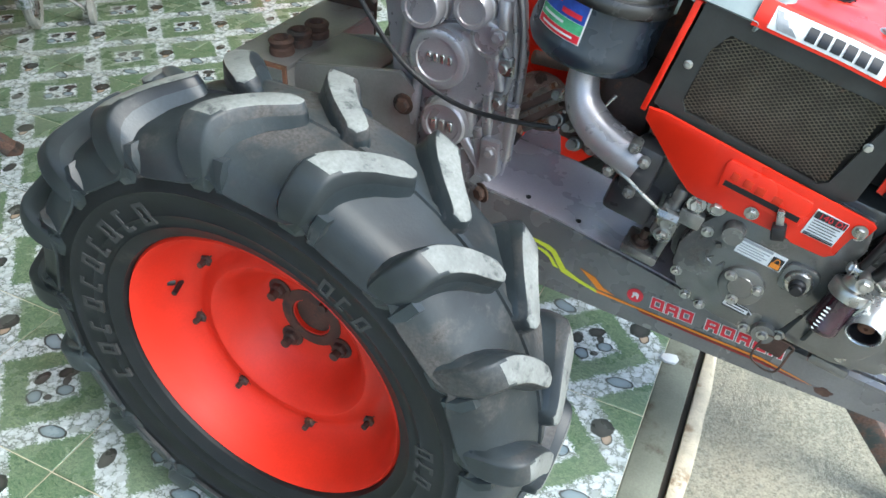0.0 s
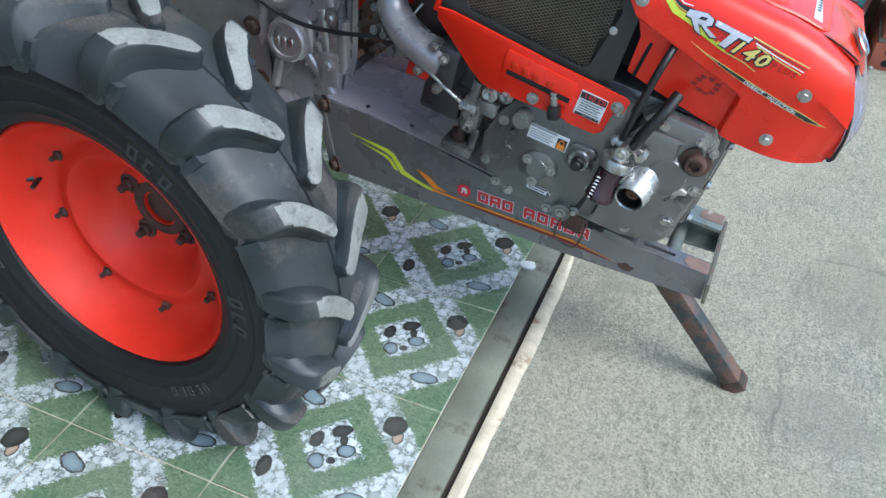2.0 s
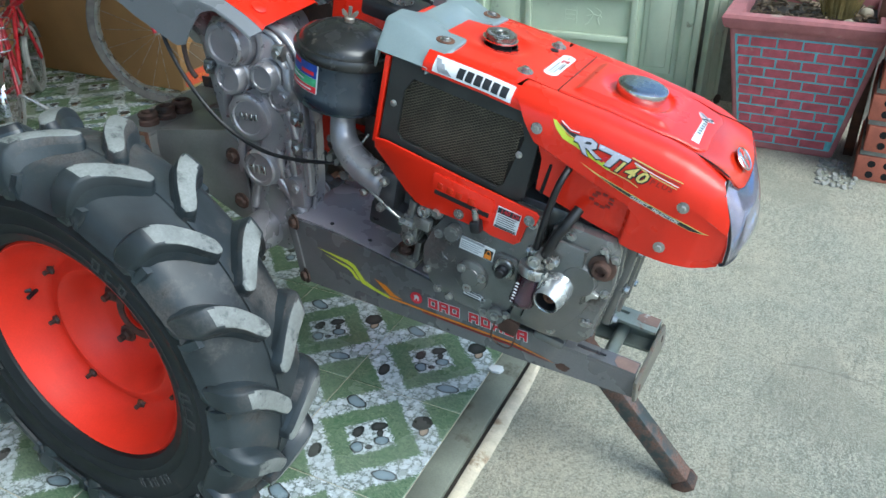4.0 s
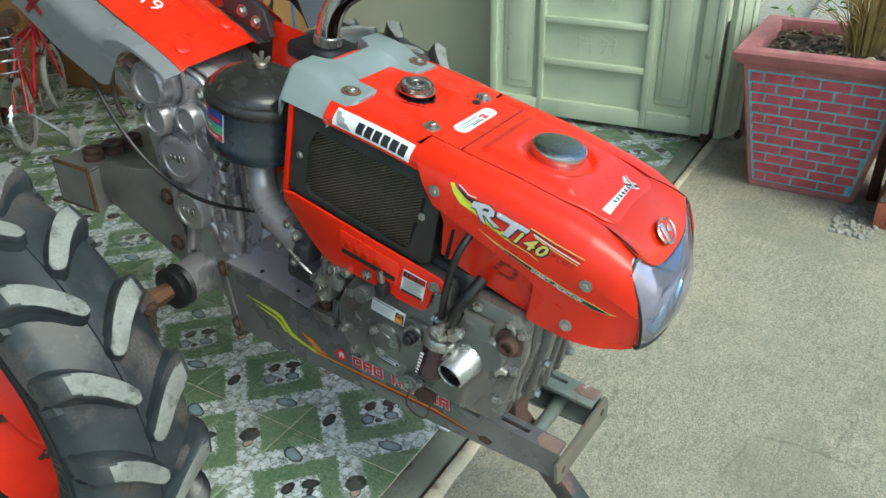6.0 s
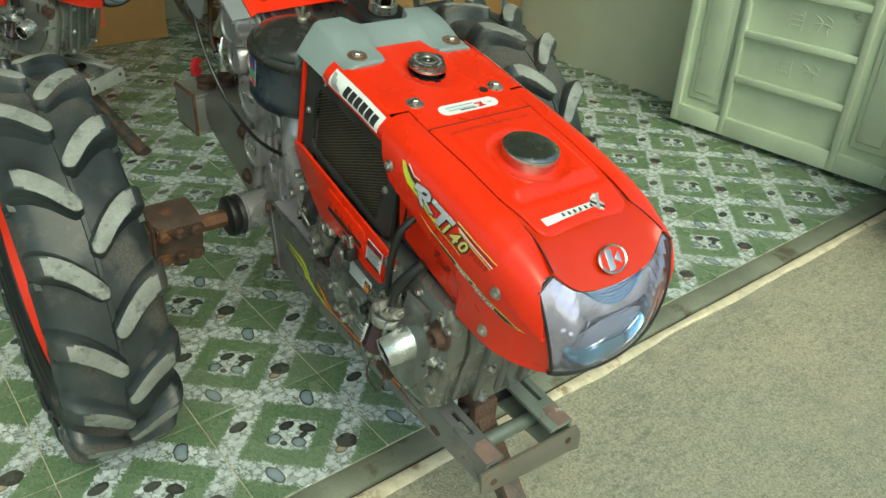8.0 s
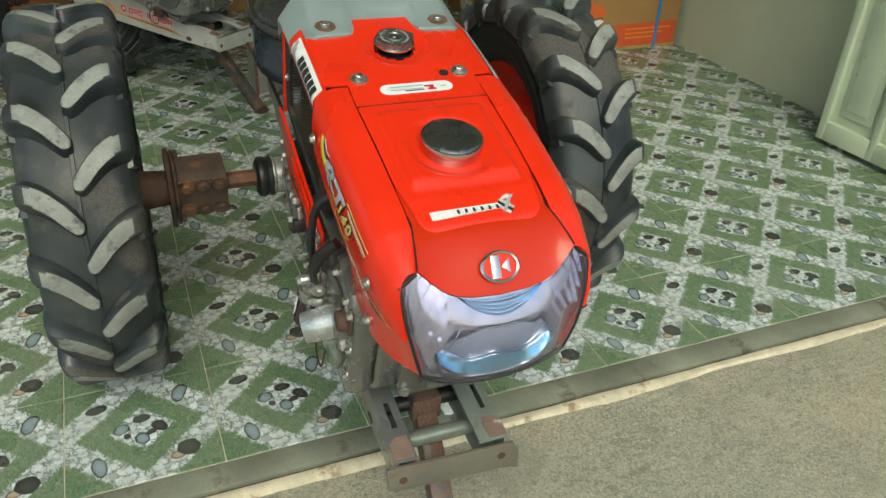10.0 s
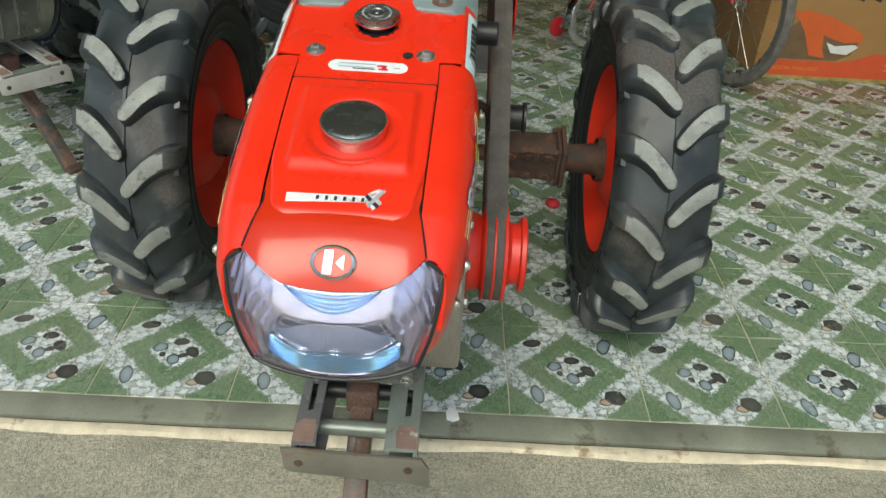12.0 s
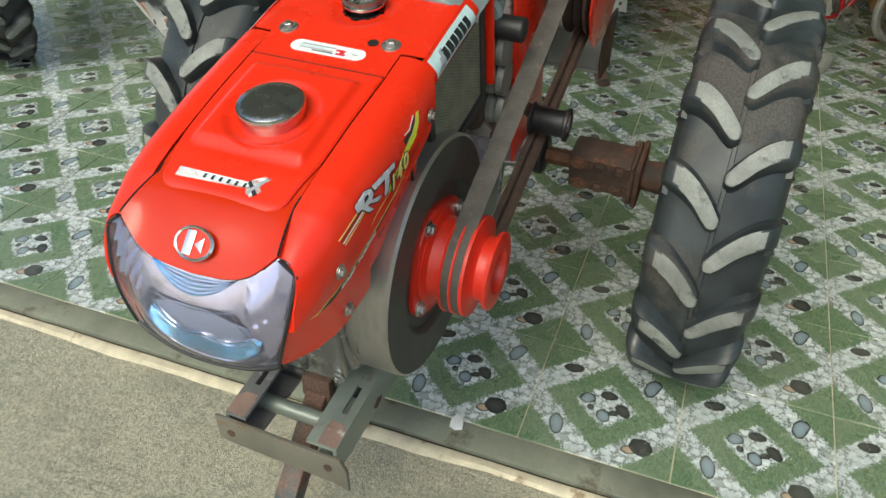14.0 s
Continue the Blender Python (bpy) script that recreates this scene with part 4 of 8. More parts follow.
for k in range(3):
    bm = bmesh.new()
    box(bm, (-0.045, -0.007, -0.005), (0.045, 0.007, 0.005), 0.002, m=Matrix.Translation((-0.388 + 0.012 * k, 1.2, 0.556 - 0.022 * k)) @ pose(0, 0, 0, 0, -38, 0))
    part("clutch_arm", bm, zinc_old, flange)
# cast marks that cannot be read
for x, y, z, w, h in [(-0.52 + k * 0.012, 1.0385, 0.649, 0.0075, 0.014) for k in range(4)] + [(-0.502 + k * 0.014, 1.0285, 0.538, 0.009, 0.019) for k in range(3)]:
    bm = bmesh.new()
    box(bm, (x, y, z), (x + w, y + 0.006, z + h), 0.001, segs=1)
    part("cast_mark", bm, bright_steel, gearbox)
bm = bmesh.new()   # lower corner bracket
box(bm, (-0.42, 1.045, 0.47), (-0.385, 1.07, 0.535), 0.005)
bolt(bm, (-0.402, 1.045, 0.515), (0, -1, 0), 0.009, 0.008)
part("bracket", bm, cast_grey, gearbox)

# hitch
bm = bmesh.new()
prism(bm, [(-0.56, 0.4), (-0.535, 0.42), (-0.545, 0.585), (-0.575, 0.61), (-0.78, 0.575), (-0.795, 0.52), (-0.76, 0.49)], 1.052, 1.062, bevel=0.002)
prism(bm, [(-0.56, 0.4), (-0.535, 0.42), (-0.545, 0.585), (-0.575, 0.61), (-0.78, 0.575), (-0.795, 0.52), (-0.76, 0.49)], 1.2, 1.21, bevel=0.002)
box(bm, (-0.78, 1.062, 0.572), (-0.64, 1.2, 0.579), 0.002)
hitch = part("hitch", bm, hitch_grey, tractor, "grey steel drawbar hitch with rusty sockets")
bm = bmesh.new()
x0, x1, z0, z1 = -0.905, -0.785, 0.475, 0.575
for lo, hi in (((x0, 1.03, z0), (x1, 1.33, z0 + 0.008)), ((x0, 1.03, z1 - 0.008), (x1, 1.33, z1)), ((x0, 1.03, z0 + 0.0085), (x0 + 0.008, 1.33, z1 - 0.0085)), ((x1 - 0.008, 1.03, z0 + 0.0085), (x1, 1.33, z1 - 0.0085))):
    box(bm, lo, hi, 0.002)
box(bm, (x0 + 0.006, 1.036, z0 + 0.006), (x1 - 0.006, 1.038, z1 - 0.006))
part("hitch_tube", bm, hitch_grey, hitch)
bm = bmesh.new()
prism(bm, [(x0 - 0.002, z0 - 0.002), (x1 + 0.002, z0 - 0.002), (x1 + 0.002, z1 + 0.002), (x0 - 0.002, z1 + 0.002)], 1.024, 1.0295, bevel=0.001)
part("end_plate", bm, rust_bright, hitch)
bm = bmesh.new()
box(bm, (x0 + 0.005, 1.0225, z0 + 0.005), (x1 - 0.005, 1.0235, z1 - 0.005))
part("end_face", bm, hitch_grey, hitch)
bm = bmesh.new()
prism(bm, [(-0.89, 0.46), (-0.79, 0.46), (-0.78, 0.6), (-0.9, 0.6)], 1.331, 1.338, bevel=0.002)
part("end_plate", bm, rust, hitch)
for k in range(3):
    bm = bmesh.new()
    lathe(bm, [(0.015, 0), (0.026, 0), (0.026, 0.012), (0.022, 0.016), (0.025, 0.02), (0.027, 0.028), (0.022, 0.033), (0.015, 0.033), (0.013, 0.0)], Matrix.Translation((-0.825 + 0.006 * k, 1.075 + 0.047 * k, z1)) @ Matrix.Diagonal((0.86, 0.86, 0.86, 1)), 18)
    part("socket", bm, rust, hitch, "rusty threaded socket")
for x, z in ((-0.565, 0.555), (-0.56, 0.45)):
    bm = bmesh.new()
    bolt(bm, (x, 1.052, z), (0, -1, 0), 0.013, 0.012)
    part("hitch_bolt", bm, rust, hitch)

# frame rails
UP = [(-0.41, 0.45), (-0.3, 0.436), (-0.111, 0.392), (0.1, 0.336), (0.15, 0.322), (0.333, 0.298)]
LOW = [(0.333, 0.25), (0.1, 0.261), (-0.388, 0.3)]
for y0, sgn in ((1.034, 1), (1.224, -1)):
    bm = bmesh.new()
    prism(bm, UP + LOW, y0, y0 + sgn * 0.006)
    # lower flange
    v = [(-0.386, 0.3), (0.1, 0.2605), (0.333, 0.2495), (0.333, 0.2555), (0.1, 0.2665), (-0.386, 0.306)]
    prism(bm, v, y0 + sgn * 0.0062, y0 + sgn * 0.045, bevel=0.001)
    # upper flange with a long slot, ahead of the engine mounts
    f0, f1 = sorted((y0 + sgn * 0.0002, y0 + sgn * (0.036 if sgn > 0 else 0.05)))
    s0, s1 = sorted((y0 + sgn * 0.014, y0 + sgn * 0.023))
    zt = lambda x: 0.3225 - (x - 0.15) * 0.131
    for xa, xb, ya, yb in ((-0.02, 0.215, f0, f1), (0.215, 0.272, f0, s0), (0.215, 0.272, s1, f1), (0.272, 0.333, f0, f1)):
        q = [bm.verts.new((x, y, zt(x) + dz)) for x, y, dz in ((xa, ya, 0), (xb, ya, 0), (xb, yb, 0), (xa, yb, 0), (xa, ya, 0.006), (xb, ya, 0.006), (xb, yb, 0.006), (xa, yb, 0.006))]
        for f in ((0, 1, 2, 3), (7, 6, 5, 4), (0, 4, 5, 1), (1, 5, 6, 2), (2, 6, 7, 3), (3, 7, 4, 0)):
            bm.faces.new([q[k] for k in f])
    rail = part("frame_rail", bm, frame_grey if sgn > 0 else front_grey, tractor, "dark grey steel channel rail, scuffed and rusty at the tip")
    bm = bmesh.new()
    prism(bm, [(0.196 + (0.009 + 0.0016 * math.sin(k * 2.3)) * math.cos(k * 0.45) * 1.6, 0.272 + (0.008 + 0.0014 * math.cos(k * 1.7)) * math.sin(k * 0.45)) for k in range(14)], y0 - sgn * 0.0009, y0 - sgn * 0.0003)
    part("rust_patch", bm, rust, rail)
    bm = bmesh.new()   # scraped primer on the flange's tip
    for q in ((0.29, 0.3, 0.012), (0.3, 0.332, 0.001)):
        v = [bm.verts.new((x, y0 + sgn * y, zt(x) + 0.0067)) for x, y in ((q[0], q[2]), (q[1], 0.001), (q[1], 0.032), (q[0], 0.034 - q[2] * 0.3))]
        bm.faces.new(v)
    part("primer_patch", bm, primer_brown, rail, "bare brown primer", solid=0.0004)
    if sgn > 0:
        left_rail = rail
# front upright lip of the rail's rear end and rust bolts
bm = bmesh.new()
prism(bm, [(-0.428, 0.46), (-0.41, 0.455), (-0.386, 0.3), (-0.402, 0.3)], 1.03, 1.07, bevel=0.002)
part("end_plate", bm, frame_grey, left_rail)
bm = bmesh.new()
prism(bm, [(-0.428, 0.46), (-0.41, 0.455), (-0.386, 0.3), (-0.402, 0.3)], 1.19, 1.228, bevel=0.002)
part("end_plate", bm, frame_grey, left_rail)
for x, z in ((-0.402, 0.445), (-0.388, 0.318)):
    bm = bmesh.new()
    bolt(bm, (x, 1.03, z), (-0.5, -1, 0), 0.012, 0.012)
    part("frame_bolt", bm, rust, tractor)
# top plate behind the engine
bm = bmesh.new()
q = [(-0.412, 0.452), (-0.3, 0.4385), (-0.111, 0.3945), (-0.04, 0.376), (-0.04, 0.372), (-0.111, 0.39), (-0.3, 0.434), (-0.412, 0.448)]
prism(bm, q, 1.041, 1.217)
prism(bm, [(-0.412, 1.217), (-0.33, 1.217), (-0.36, 1.3), (-0.412, 1.3)], 0.444, 0.448, axis="z")
top_plate = part("top_plate", bm, plate_violet, tractor, "smooth dark grey sheet over the frame, sky sheen put into its colour")
for x, y in ((-0.33, 1.06), (-0.24, 1.062), (-0.2, 1.2)):
    bm = bmesh.new()
    z = 0.443 - (x + 0.3) * 0.0 if x < -0.3 else 0.4385 - (x + 0.3) * 0.233
    cyl(bm, (x, y, z - 0.001), (x, y, z + 0.0012), 0.0045, 12)
    part("bolt_hole", bm, gap_black, top_plate)
# front cross pieces
bm = bmesh.new()
prism(bm, [(1.018, 0.296), (1.022, 0.252), (1.035, 0.246), (1.215, 0.24), (1.246, 0.23), (1.243, 0.272), (1.232, 0.29), (1.1, 0.293)], 0.334, 0.341, axis="x", bevel=0.0015)
part("front_plate", bm, plate_grey, tractor, "bent grey front plate with rusty edges")
for y in (1.045, 1.212):
    bm = bmesh.new()
    cyl(bm, (0.3405, y, 0.268), (0.3418, y, 0.268), 0.007, 12)
    part("plate_hole", bm, rust_dark, tractor)
bm = bmesh.new()
cyl(bm, (0.262, 1.0405, 0.268), (0.262, 1.2175, 0.268), 0.0135, 20)
part("cross_bar", bm, front_grey, tractor, "round grey cross bar")
bm = bmesh.new()
cyl(bm, (0.195, 1.041, 0.285), (0.195, 1.217, 0.285), 0.014, 18, 0.002)
part("stand_shaft", bm, plastic_black, tractor)
bm = bmesh.new()
box(bm, (0.17, 1.1, 0.262), (0.222, 1.152, 0.308), 0.004)
part("stand_clamp", bm, stand_paint, tractor)
# stand leg
bm = bmesh.new()
p0, p1 = Vector((0.185, 1.126, 0.29)), Vector((0.448, 1.124, -0.004))
a, ln = axis_matrix(p0, p1)
box(bm, (-0.0185, -0.0185, 0), (0.0185, 0.0185, ln), 0.003, m=a)
stand = part("front_stand", bm, stand_paint, tractor, "square steel prop leg, half rusted")
bm = bmesh.new()
box(bm, (-0.021, -0.021, ln - 0.022), (0.021, 0.021, ln + 0.004), 0.004, m=a)
part("foot", bm, rust, stand)

# engine block
BLOCK = [(-0.06, -0.03), (-0.07, -0.11), (-0.055, -0.165), (-0.01, -0.205), (0.05, -0.222), (0.12, -0.2), (0.17, -0.195), (0.22, -0.192), (0.285, -0.178), (0.302, -0.155), (0.306, -0.03), (0.298, 0.03), (0.28, 0.05), (0.1, 0.045), (0.0, 0.02)]
bm = bmesh.new()
prism(bm, [(u * 0.98, w * 0.97) for u, w in BLOCK], -0.105, 0.09, bevel=0.008)
box(bm, (-0.16, -0.1, -0.13), (0.0, 0.1, 0.06), 0.015)
block = eng("engine_block", bm, engine_grey, label="grey painted diesel engine block")
bm = bmesh.new()
prism(bm, [(-0.012, -0.03), (-0.037, -0.07), (-0.05, -0.116), (-0.044, -0.1535), (-0.0227, -0.187), (0.007, -0.202), (0.0495, -0.2085), (0.101, -0.2065), (0.14, -0.198), (0.155, -0.1), (0.165, 0.0), (0.155, 0.035), (0.1, 0.038), (0.02, 0.02)], -0.142, -0.1055, bevel=0.008)
cover = eng("gear_cover", bm, engine_grey, block)
bm = bmesh.new()
prism(bm, [(0.156, -0.1), (0.13, -0.19), (0.22, -0.188), (0.28, -0.172), (0.296, -0.15), (0.3, -0.03), (0.292, 0.03), (0.276, 0.05), (0.19, 0.048), (0.172, 0.03), (0.172, -0.02)], -0.145, -0.106, bevel=0.012)
side = eng("side_cover", bm, engine_grey, block)
bm = bmesh.new()
prism(bm, [(0.175, -0.09), (0.165, -0.165), (0.215, -0.168), (0.245, -0.15), (0.268, -0.1), (0.275, -0.07), (0.24, -0.02), (0.245, 0.022), (0.19, 0.02), (0.186, -0.03)], -0.156, -0.1452, bevel=0.005)
eng("raised_face", bm, engine_grey, side)
for u, w, r, d, v in ((0.057, -0.133, 0.032, 0.007, -0.142), (0.057, -0.133, 0.019, 0.0085, -0.142), (0.0075, -0.0546, 0.0155, 0.019, -0.142), (0.0003, -0.0879, 0.0045, 0.005, -0.142), (0.121, -0.19, 0.0175, 0.009, -0.142), (0.245, -0.04, 0.03, 0.012, -0.145)):
    bm = bmesh.new()
    a, _ = axis_matrix((u, v, w), (u, v - 1, w))
    lathe(bm, [(0, -0.004), (r * 1.06, -0.004), (r, d * 0.8), (r * 0.92, d), (0, d)], a, 28)
    eng("boss", bm, engine_grey, block)
for u, w, v in ((-0.031, -0.162, -0.142), (-0.0224, -0.0773, -0.142), (-0.0023, -0.1935, -0.142), (0.0234, -0.199, -0.142), (0.096, -0.1995, -0.142), (0.121, -0.19, -0.15), (0.037, -0.121, -0.149), (0.0786, -0.1244, -0.149), (0.0562, -0.1575, -0.149),
                (0.209, 0.031, -0.145), (0.268, 0.031, -0.145), (0.289, 0.022, -0.145), (0.292, -0.049, -0.145), (0.275, -0.12, -0.145), (0.14, -0.18, -0.145), (0.225, -0.165, -0.145), (0.282, -0.118, -0.145), (0.14, 0.02, -0.142)):
    bm = bmesh.new()
    bolt(bm, (u, v, w), (0, -1, 0), 0.006, 0.0075)
    eng("engine_bolt", bm, zinc, block)
bm = bmesh.new()   # oil filler: black knob on a lobed neck
prism(bm, [(0.115 + 0.026 * (1 + 0.1 * math.cos(4 * radians(t))) * math.cos(radians(t + 45)), -0.08 + 0.026 * (1 + 0.1 * math.cos(4 * radians(t))) * math.sin(radians(t + 45))) for t in range(0, 360, 15)], -0.149, -0.141, bevel=0.002)
oil = eng("oil_filler", bm, engine_grey, block)
bm = bmesh.new()
lathe(bm, [(0.0, 0), (0.019, 0), (0.0185, 0.006), (0.0165, 0.008), (0, 0.008)], axis_matrix((0.115, -0.149, -0.08), (0.115, -1, -0.08))[0], 24)
eng("neck", bm, zinc, oil)
bm = bmesh.new()
cyl(bm, (0.115, -0.157, -0.08), (0.115, -0.168, -0.08), 0.0115, 12, 0.003)
cyl(bm, (0.115, -0.168, -0.08), (0.115, -0.176, -0.08), 0.009, 12, 0.002)
eng("knob", bm, plastic_black, oil, "black ribbed plastic plug")
# cast strokes on the cover
for q in (((-0.0085, -0.1105), (-0.004, -0.1235)), ((-0.0045, -0.117), (0.003, -0.1095)), ((-0.0035, -0.1175), (0.0045, -0.1215)), ((0.013, -0.1235), (0.0195, -0.11)), ((0.0205, -0.1105), (0.0235, -0.1235)), ((0.016, -0.1185), (0.022, -0.118))):
    bm = bmesh.new()
    tube(bm, [(u, -0.1425, w) for u, w in q], 0.0011, 6, smooth=1)
    eng("cast_mark", bm, engine_grey, cover)
# front face of the crankcase: flanged cover with bolts and ribs
bm = bmesh.new()
box(bm, (0.292, -0.07, -0.165), (0.311, 0.085, 0.03), 0.006)
front = eng("front_cover", bm, engine_grey, block)
for v in (-0.03, 0.02):
    bm = bmesh.new()
    tube(bm, [(0.311, v, -0.15), (0.312, v, -0.06), (0.311, v, 0.02)], 0.006, 8, smooth=2)
    eng("rib", bm, engine_grey, front)
for v, w in ((-0.06, -0.15), (-0.06, -0.08), (-0.06, 0.0), (0.075, -0.15), (0.075, 0.0)):
    bm = bmesh.new()
    bolt(bm, (0.311, v, w), (1, 0, 0), 0.0068, 0.008)
    eng("engine_bolt", bm, zinc, front)
# labels on the gear cover
bm = bmesh.new()
box(bm, (0.0215, -0.1436, -0.085), (0.0885, -0.1421, -0.0588), 0.0004, segs=1)
tag = eng("label", bm, label_white, block, "white instruction label with a padlock sign")
bm = bmesh.new()
box(bm, (0.0215, -0.1446, -0.063), (0.068, -0.1438, -0.0588))
for k in range(4):
    box(bm, (0.0245, -0.1446, -0.068 - k * 0.0042), (0.066 - 0.006 * (k % 2), -0.1438, -0.0668 - k * 0.0042))
box(bm, (0.0215, -0.1446, -0.085), (0.0885, -0.1438, -0.0843))
eng("print", bm, ink_grey, tag)
bm = bmesh.new()
box(bm, (0.0705, -0.1446, -0.083), (0.0865, -0.1438, -0.064))
eng("print", bm, ink, tag)
bm = bmesh.new()
box(bm, (0.072, -0.1454, -0.082), (0.085, -0.1448, -0.0735))
tube(bm, [(0.0745, -0.1449, -0.0735), (0.0755, -0.1449, -0.068), (0.0785, -0.1449, -0.066), (0.0815, -0.1449, -0.068), (0.0825, -0.1449, -0.0735)], 0.0008, 6)
eng("print", bm, decal_orange, tag)
bm = bmesh.new()
prism(bm, [(0.05, -0.1785), (0.086, -0.1785), (0.0938, -0.1725), (0.086, -0.1665), (0.05, -0.1665)], -0.1436, -0.1421)
tag = eng("label", bm, label_white, block, "white arrow label")
bm = bmesh.new()
box(bm, (0.05, -0.1446, -0.1785), (0.086, -0.1438, -0.1765))
box(bm, (0.05, -0.1446, -0.1685), (0.086, -0.1438, -0.1665))
box(bm, (0.054, -0.1446, -0.1732), (0.082, -0.1438, -0.1718))
prism(bm, [(0.087, -0.177), (0.0925, -0.1725), (0.087, -0.168)], -0.1446, -0.1438)
eng("print", bm, ink, tag)
# air outlet pipe, fuel filter, cock
bm = bmesh.new()
a, _ = axis_matrix((0.218, -0.1235, -0.06), (0.2102, -0.1945, -0.0794))
lathe(bm, [(0.036, -0.012), (0.033, 0.0), (0.0305, 0.02), (0.027, 0.045), (0.0235, 0.073), (0.0222, 0.0745), (0.0208, 0.073), (0.02, 0.03), (0, 0.03)], a, 28)
outlet = eng("crank_guide", bm, alu_bright, block, "cast grey crank guide tube")
bm = bmesh.new()
lathe(bm, [(0, 0.032), (0.0195, 0.032), (0.0203, 0.0715), (0.0193, 0.0715), (0.0185, 0.034), (0, 0.034)], a, 24)
eng("bore", bm, plastic_black, outlet)
bm = bmesh.new()
lathe(bm, [(0, 0.033), (0.011, 0.033), (0.011, 0.062), (0.009, 0.064), (0.003, 0.064), (0.0025, 0.06), (0, 0.06)], a, 14)
eng("shaft_end", bm, rust_bright, outlet)
bm = bmesh.new()
a, _ = axis_matrix((0.167, -0.18, -0.114), (0.17, -0.165, -0.02))
lathe(bm, [(0, 0), (0.017, 0), (0.021, 0.003), (0.0225, 0.006), (0.0225, 0.012), (0.0215, 0.014), (0.0215, 0.064), (0, 0.064)], a, 24)
ff = eng("fuel_filter", bm, oil_brown, block, "dark amber fuel filter bowl")
bm = bmesh.new()
lathe(bm, [(0.02, 0.06), (0.0255, 0.062), (0.0262, 0.066), (0.0262, 0.077), (0.025, 0.079), (0.0175, 0.08), (0.015, 0.09), (0.012, 0.094), (0, 0.094)], a, 28)
box(bm, (0.158, -0.172, -0.024), (0.186, -0.15, -0.006), 0.005)
cyl(bm, (0.172, -0.155, -0.012), (0.172, -0.19, -0.014), 0.008, 12)
cyl(bm, (0.155, -0.165, -0.014), (0.2, -0.17, -0.012), 0.0065, 12)
cyl(bm, (0.185, -0.168, -0.012), (0.19, -0.169, 0.02), 0.0055, 12)
filter_head = eng("filter_head", bm, zinc, ff)
bm = bmesh.new()
box(bm, (0.193, -0.186, -0.04), (0.199, -0.179, -0.006), 0.002, m=pose(0, 0, 0, 0, 8, 0))
eng("cock_lever", bm, bright_steel, ff)
for p, n in (((0.172, -0.19, -0.014), (0, -1, 0)), ((0.2, -0.17, -0.012), (1, 0, 0)), ((0.155, -0.165, -0.014), (-1, 0, 0))):
    bm = bmesh.new()
    bolt(bm, p, n, 0.0075, 0.007)
    eng("filter_bolt", bm, zinc, filter_head)
bm = bmesh.new()
cyl(bm, (0.19, -0.176, -0.012), (0.199, -0.188, -0.012), 0.0075, 10)
eng("cock", bm, zinc, ff)
bm = bmesh.new()
for k in range(7):   # scale lines on the bowl
    box(bm, (0.1525, -0.1985 + 0.0008 * k, -0.104 + 0.006 * k), (0.1585, -0.1955 + 0.0008 * k, -0.1032 + 0.006 * k))
eng("print", bm, label_white, ff)
for pts, r in ((((0.163, -0.165, -0.005), (0.164, -0.172, 0.036), (0.166, -0.172, 0.085), (0.169, -0.166, 0.125), (0.173, -0.142, 0.15)), 0.0058), (((0.183, -0.17, -0.008), (0.188, -0.174, 0.026), (0.199, -0.168, 0.058), (0.207, -0.146, 0.085)), 0.009)):
    bm = bmesh.new()
    tube(bm, pts, r, 10)
    eng("fuel_hose", bm, hose_black, block)
bm = bmesh.new()
lathe(bm, [(0, 0), (0.024, 0), (0.024, 0.004), (0.0165, 0.006), (0.0155, 0.016), (0.0135, 0.018), (0.009, 0.018), (0.008, 0.01), (0, 0.01)], axis_matrix((0.2735, -0.1445, -0.002), (0.2735, -1, -0.02))[0], 20)
eng("rusty_stub", bm, rust, block, "rusty capped stub")
bm = bmesh.new()   # bracing rib on the cover's upper corner
tube(bm, [(0.262, -0.146, 0.034), (0.276, -0.147, 0.02), (0.29, -0.146, -0.01)], 0.004, 8)
eng("rib", bm, engine_grey, side)
bm = bmesh.new()
prism(bm, [(0.246, -0.05), (0.262, -0.045), (0.284, -0.052), (0.284, -0.058), (0.272, -0.06), (0.262, -0.084), (0.256, -0.082), (0.26, -0.062), (0.246, -0.057)], -0.156, -0.1455, bevel=0.002)
eng("clip", bm, bright_steel, block)
bm = bmesh.new()   # bent wire clip over the rail
tube(bm, [(0.125, -0.15, -0.2), (0.128, -0.155, -0.235), (0.165, -0.155, -0.24), (0.168, -0.15, -0.2), (0.165, -0.15, -0.185), (0.128, -0.15, -0.185), (0.125, -0.15, -0.2)], 0.0018, 6)
eng("wire_clip", bm, rust, block)
bm = bmesh.new()
box(bm, (0.128, -0.14, -0.225), (0.165, -0.12, -0.192), 0.004)
eng("rusty_bracket", bm, rust, block)
# engine feet with studs
for u, v in ((-0.09, -0.1), (0.225, -0.108), (-0.09, 0.1), (0.195, 0.1)):
    bm = bmesh.new()
    w0 = -0.208 if u > 0.22 else -0.232 if u > 0 else -0.19
    box(bm, (u - 0.03, v - 0.03, w0), (u + 0.03, v + 0.03, w0 + 0.018), 0.006)
    box(bm, (u + 0.016, v - 0.022, w0 + 0.016), (u + 0.03, v + 0.022, w0 + 0.06), 0.004)
    foot = eng("engine_foot", bm, engine_grey, block)
    bm = bmesh.new()
    bolt(bm, (u - 0.006, v - 0.008, w0 + 0.018), (0, 0, 1), 0.011, 0.012)
    cyl(bm, (u - 0.006, v - 0.008, w0 + 0.018), (u - 0.006, v - 0.008, w0 + 0.046), 0.006, 10)
    eng("stud", bm, rust if u < 0 else zinc, foot)
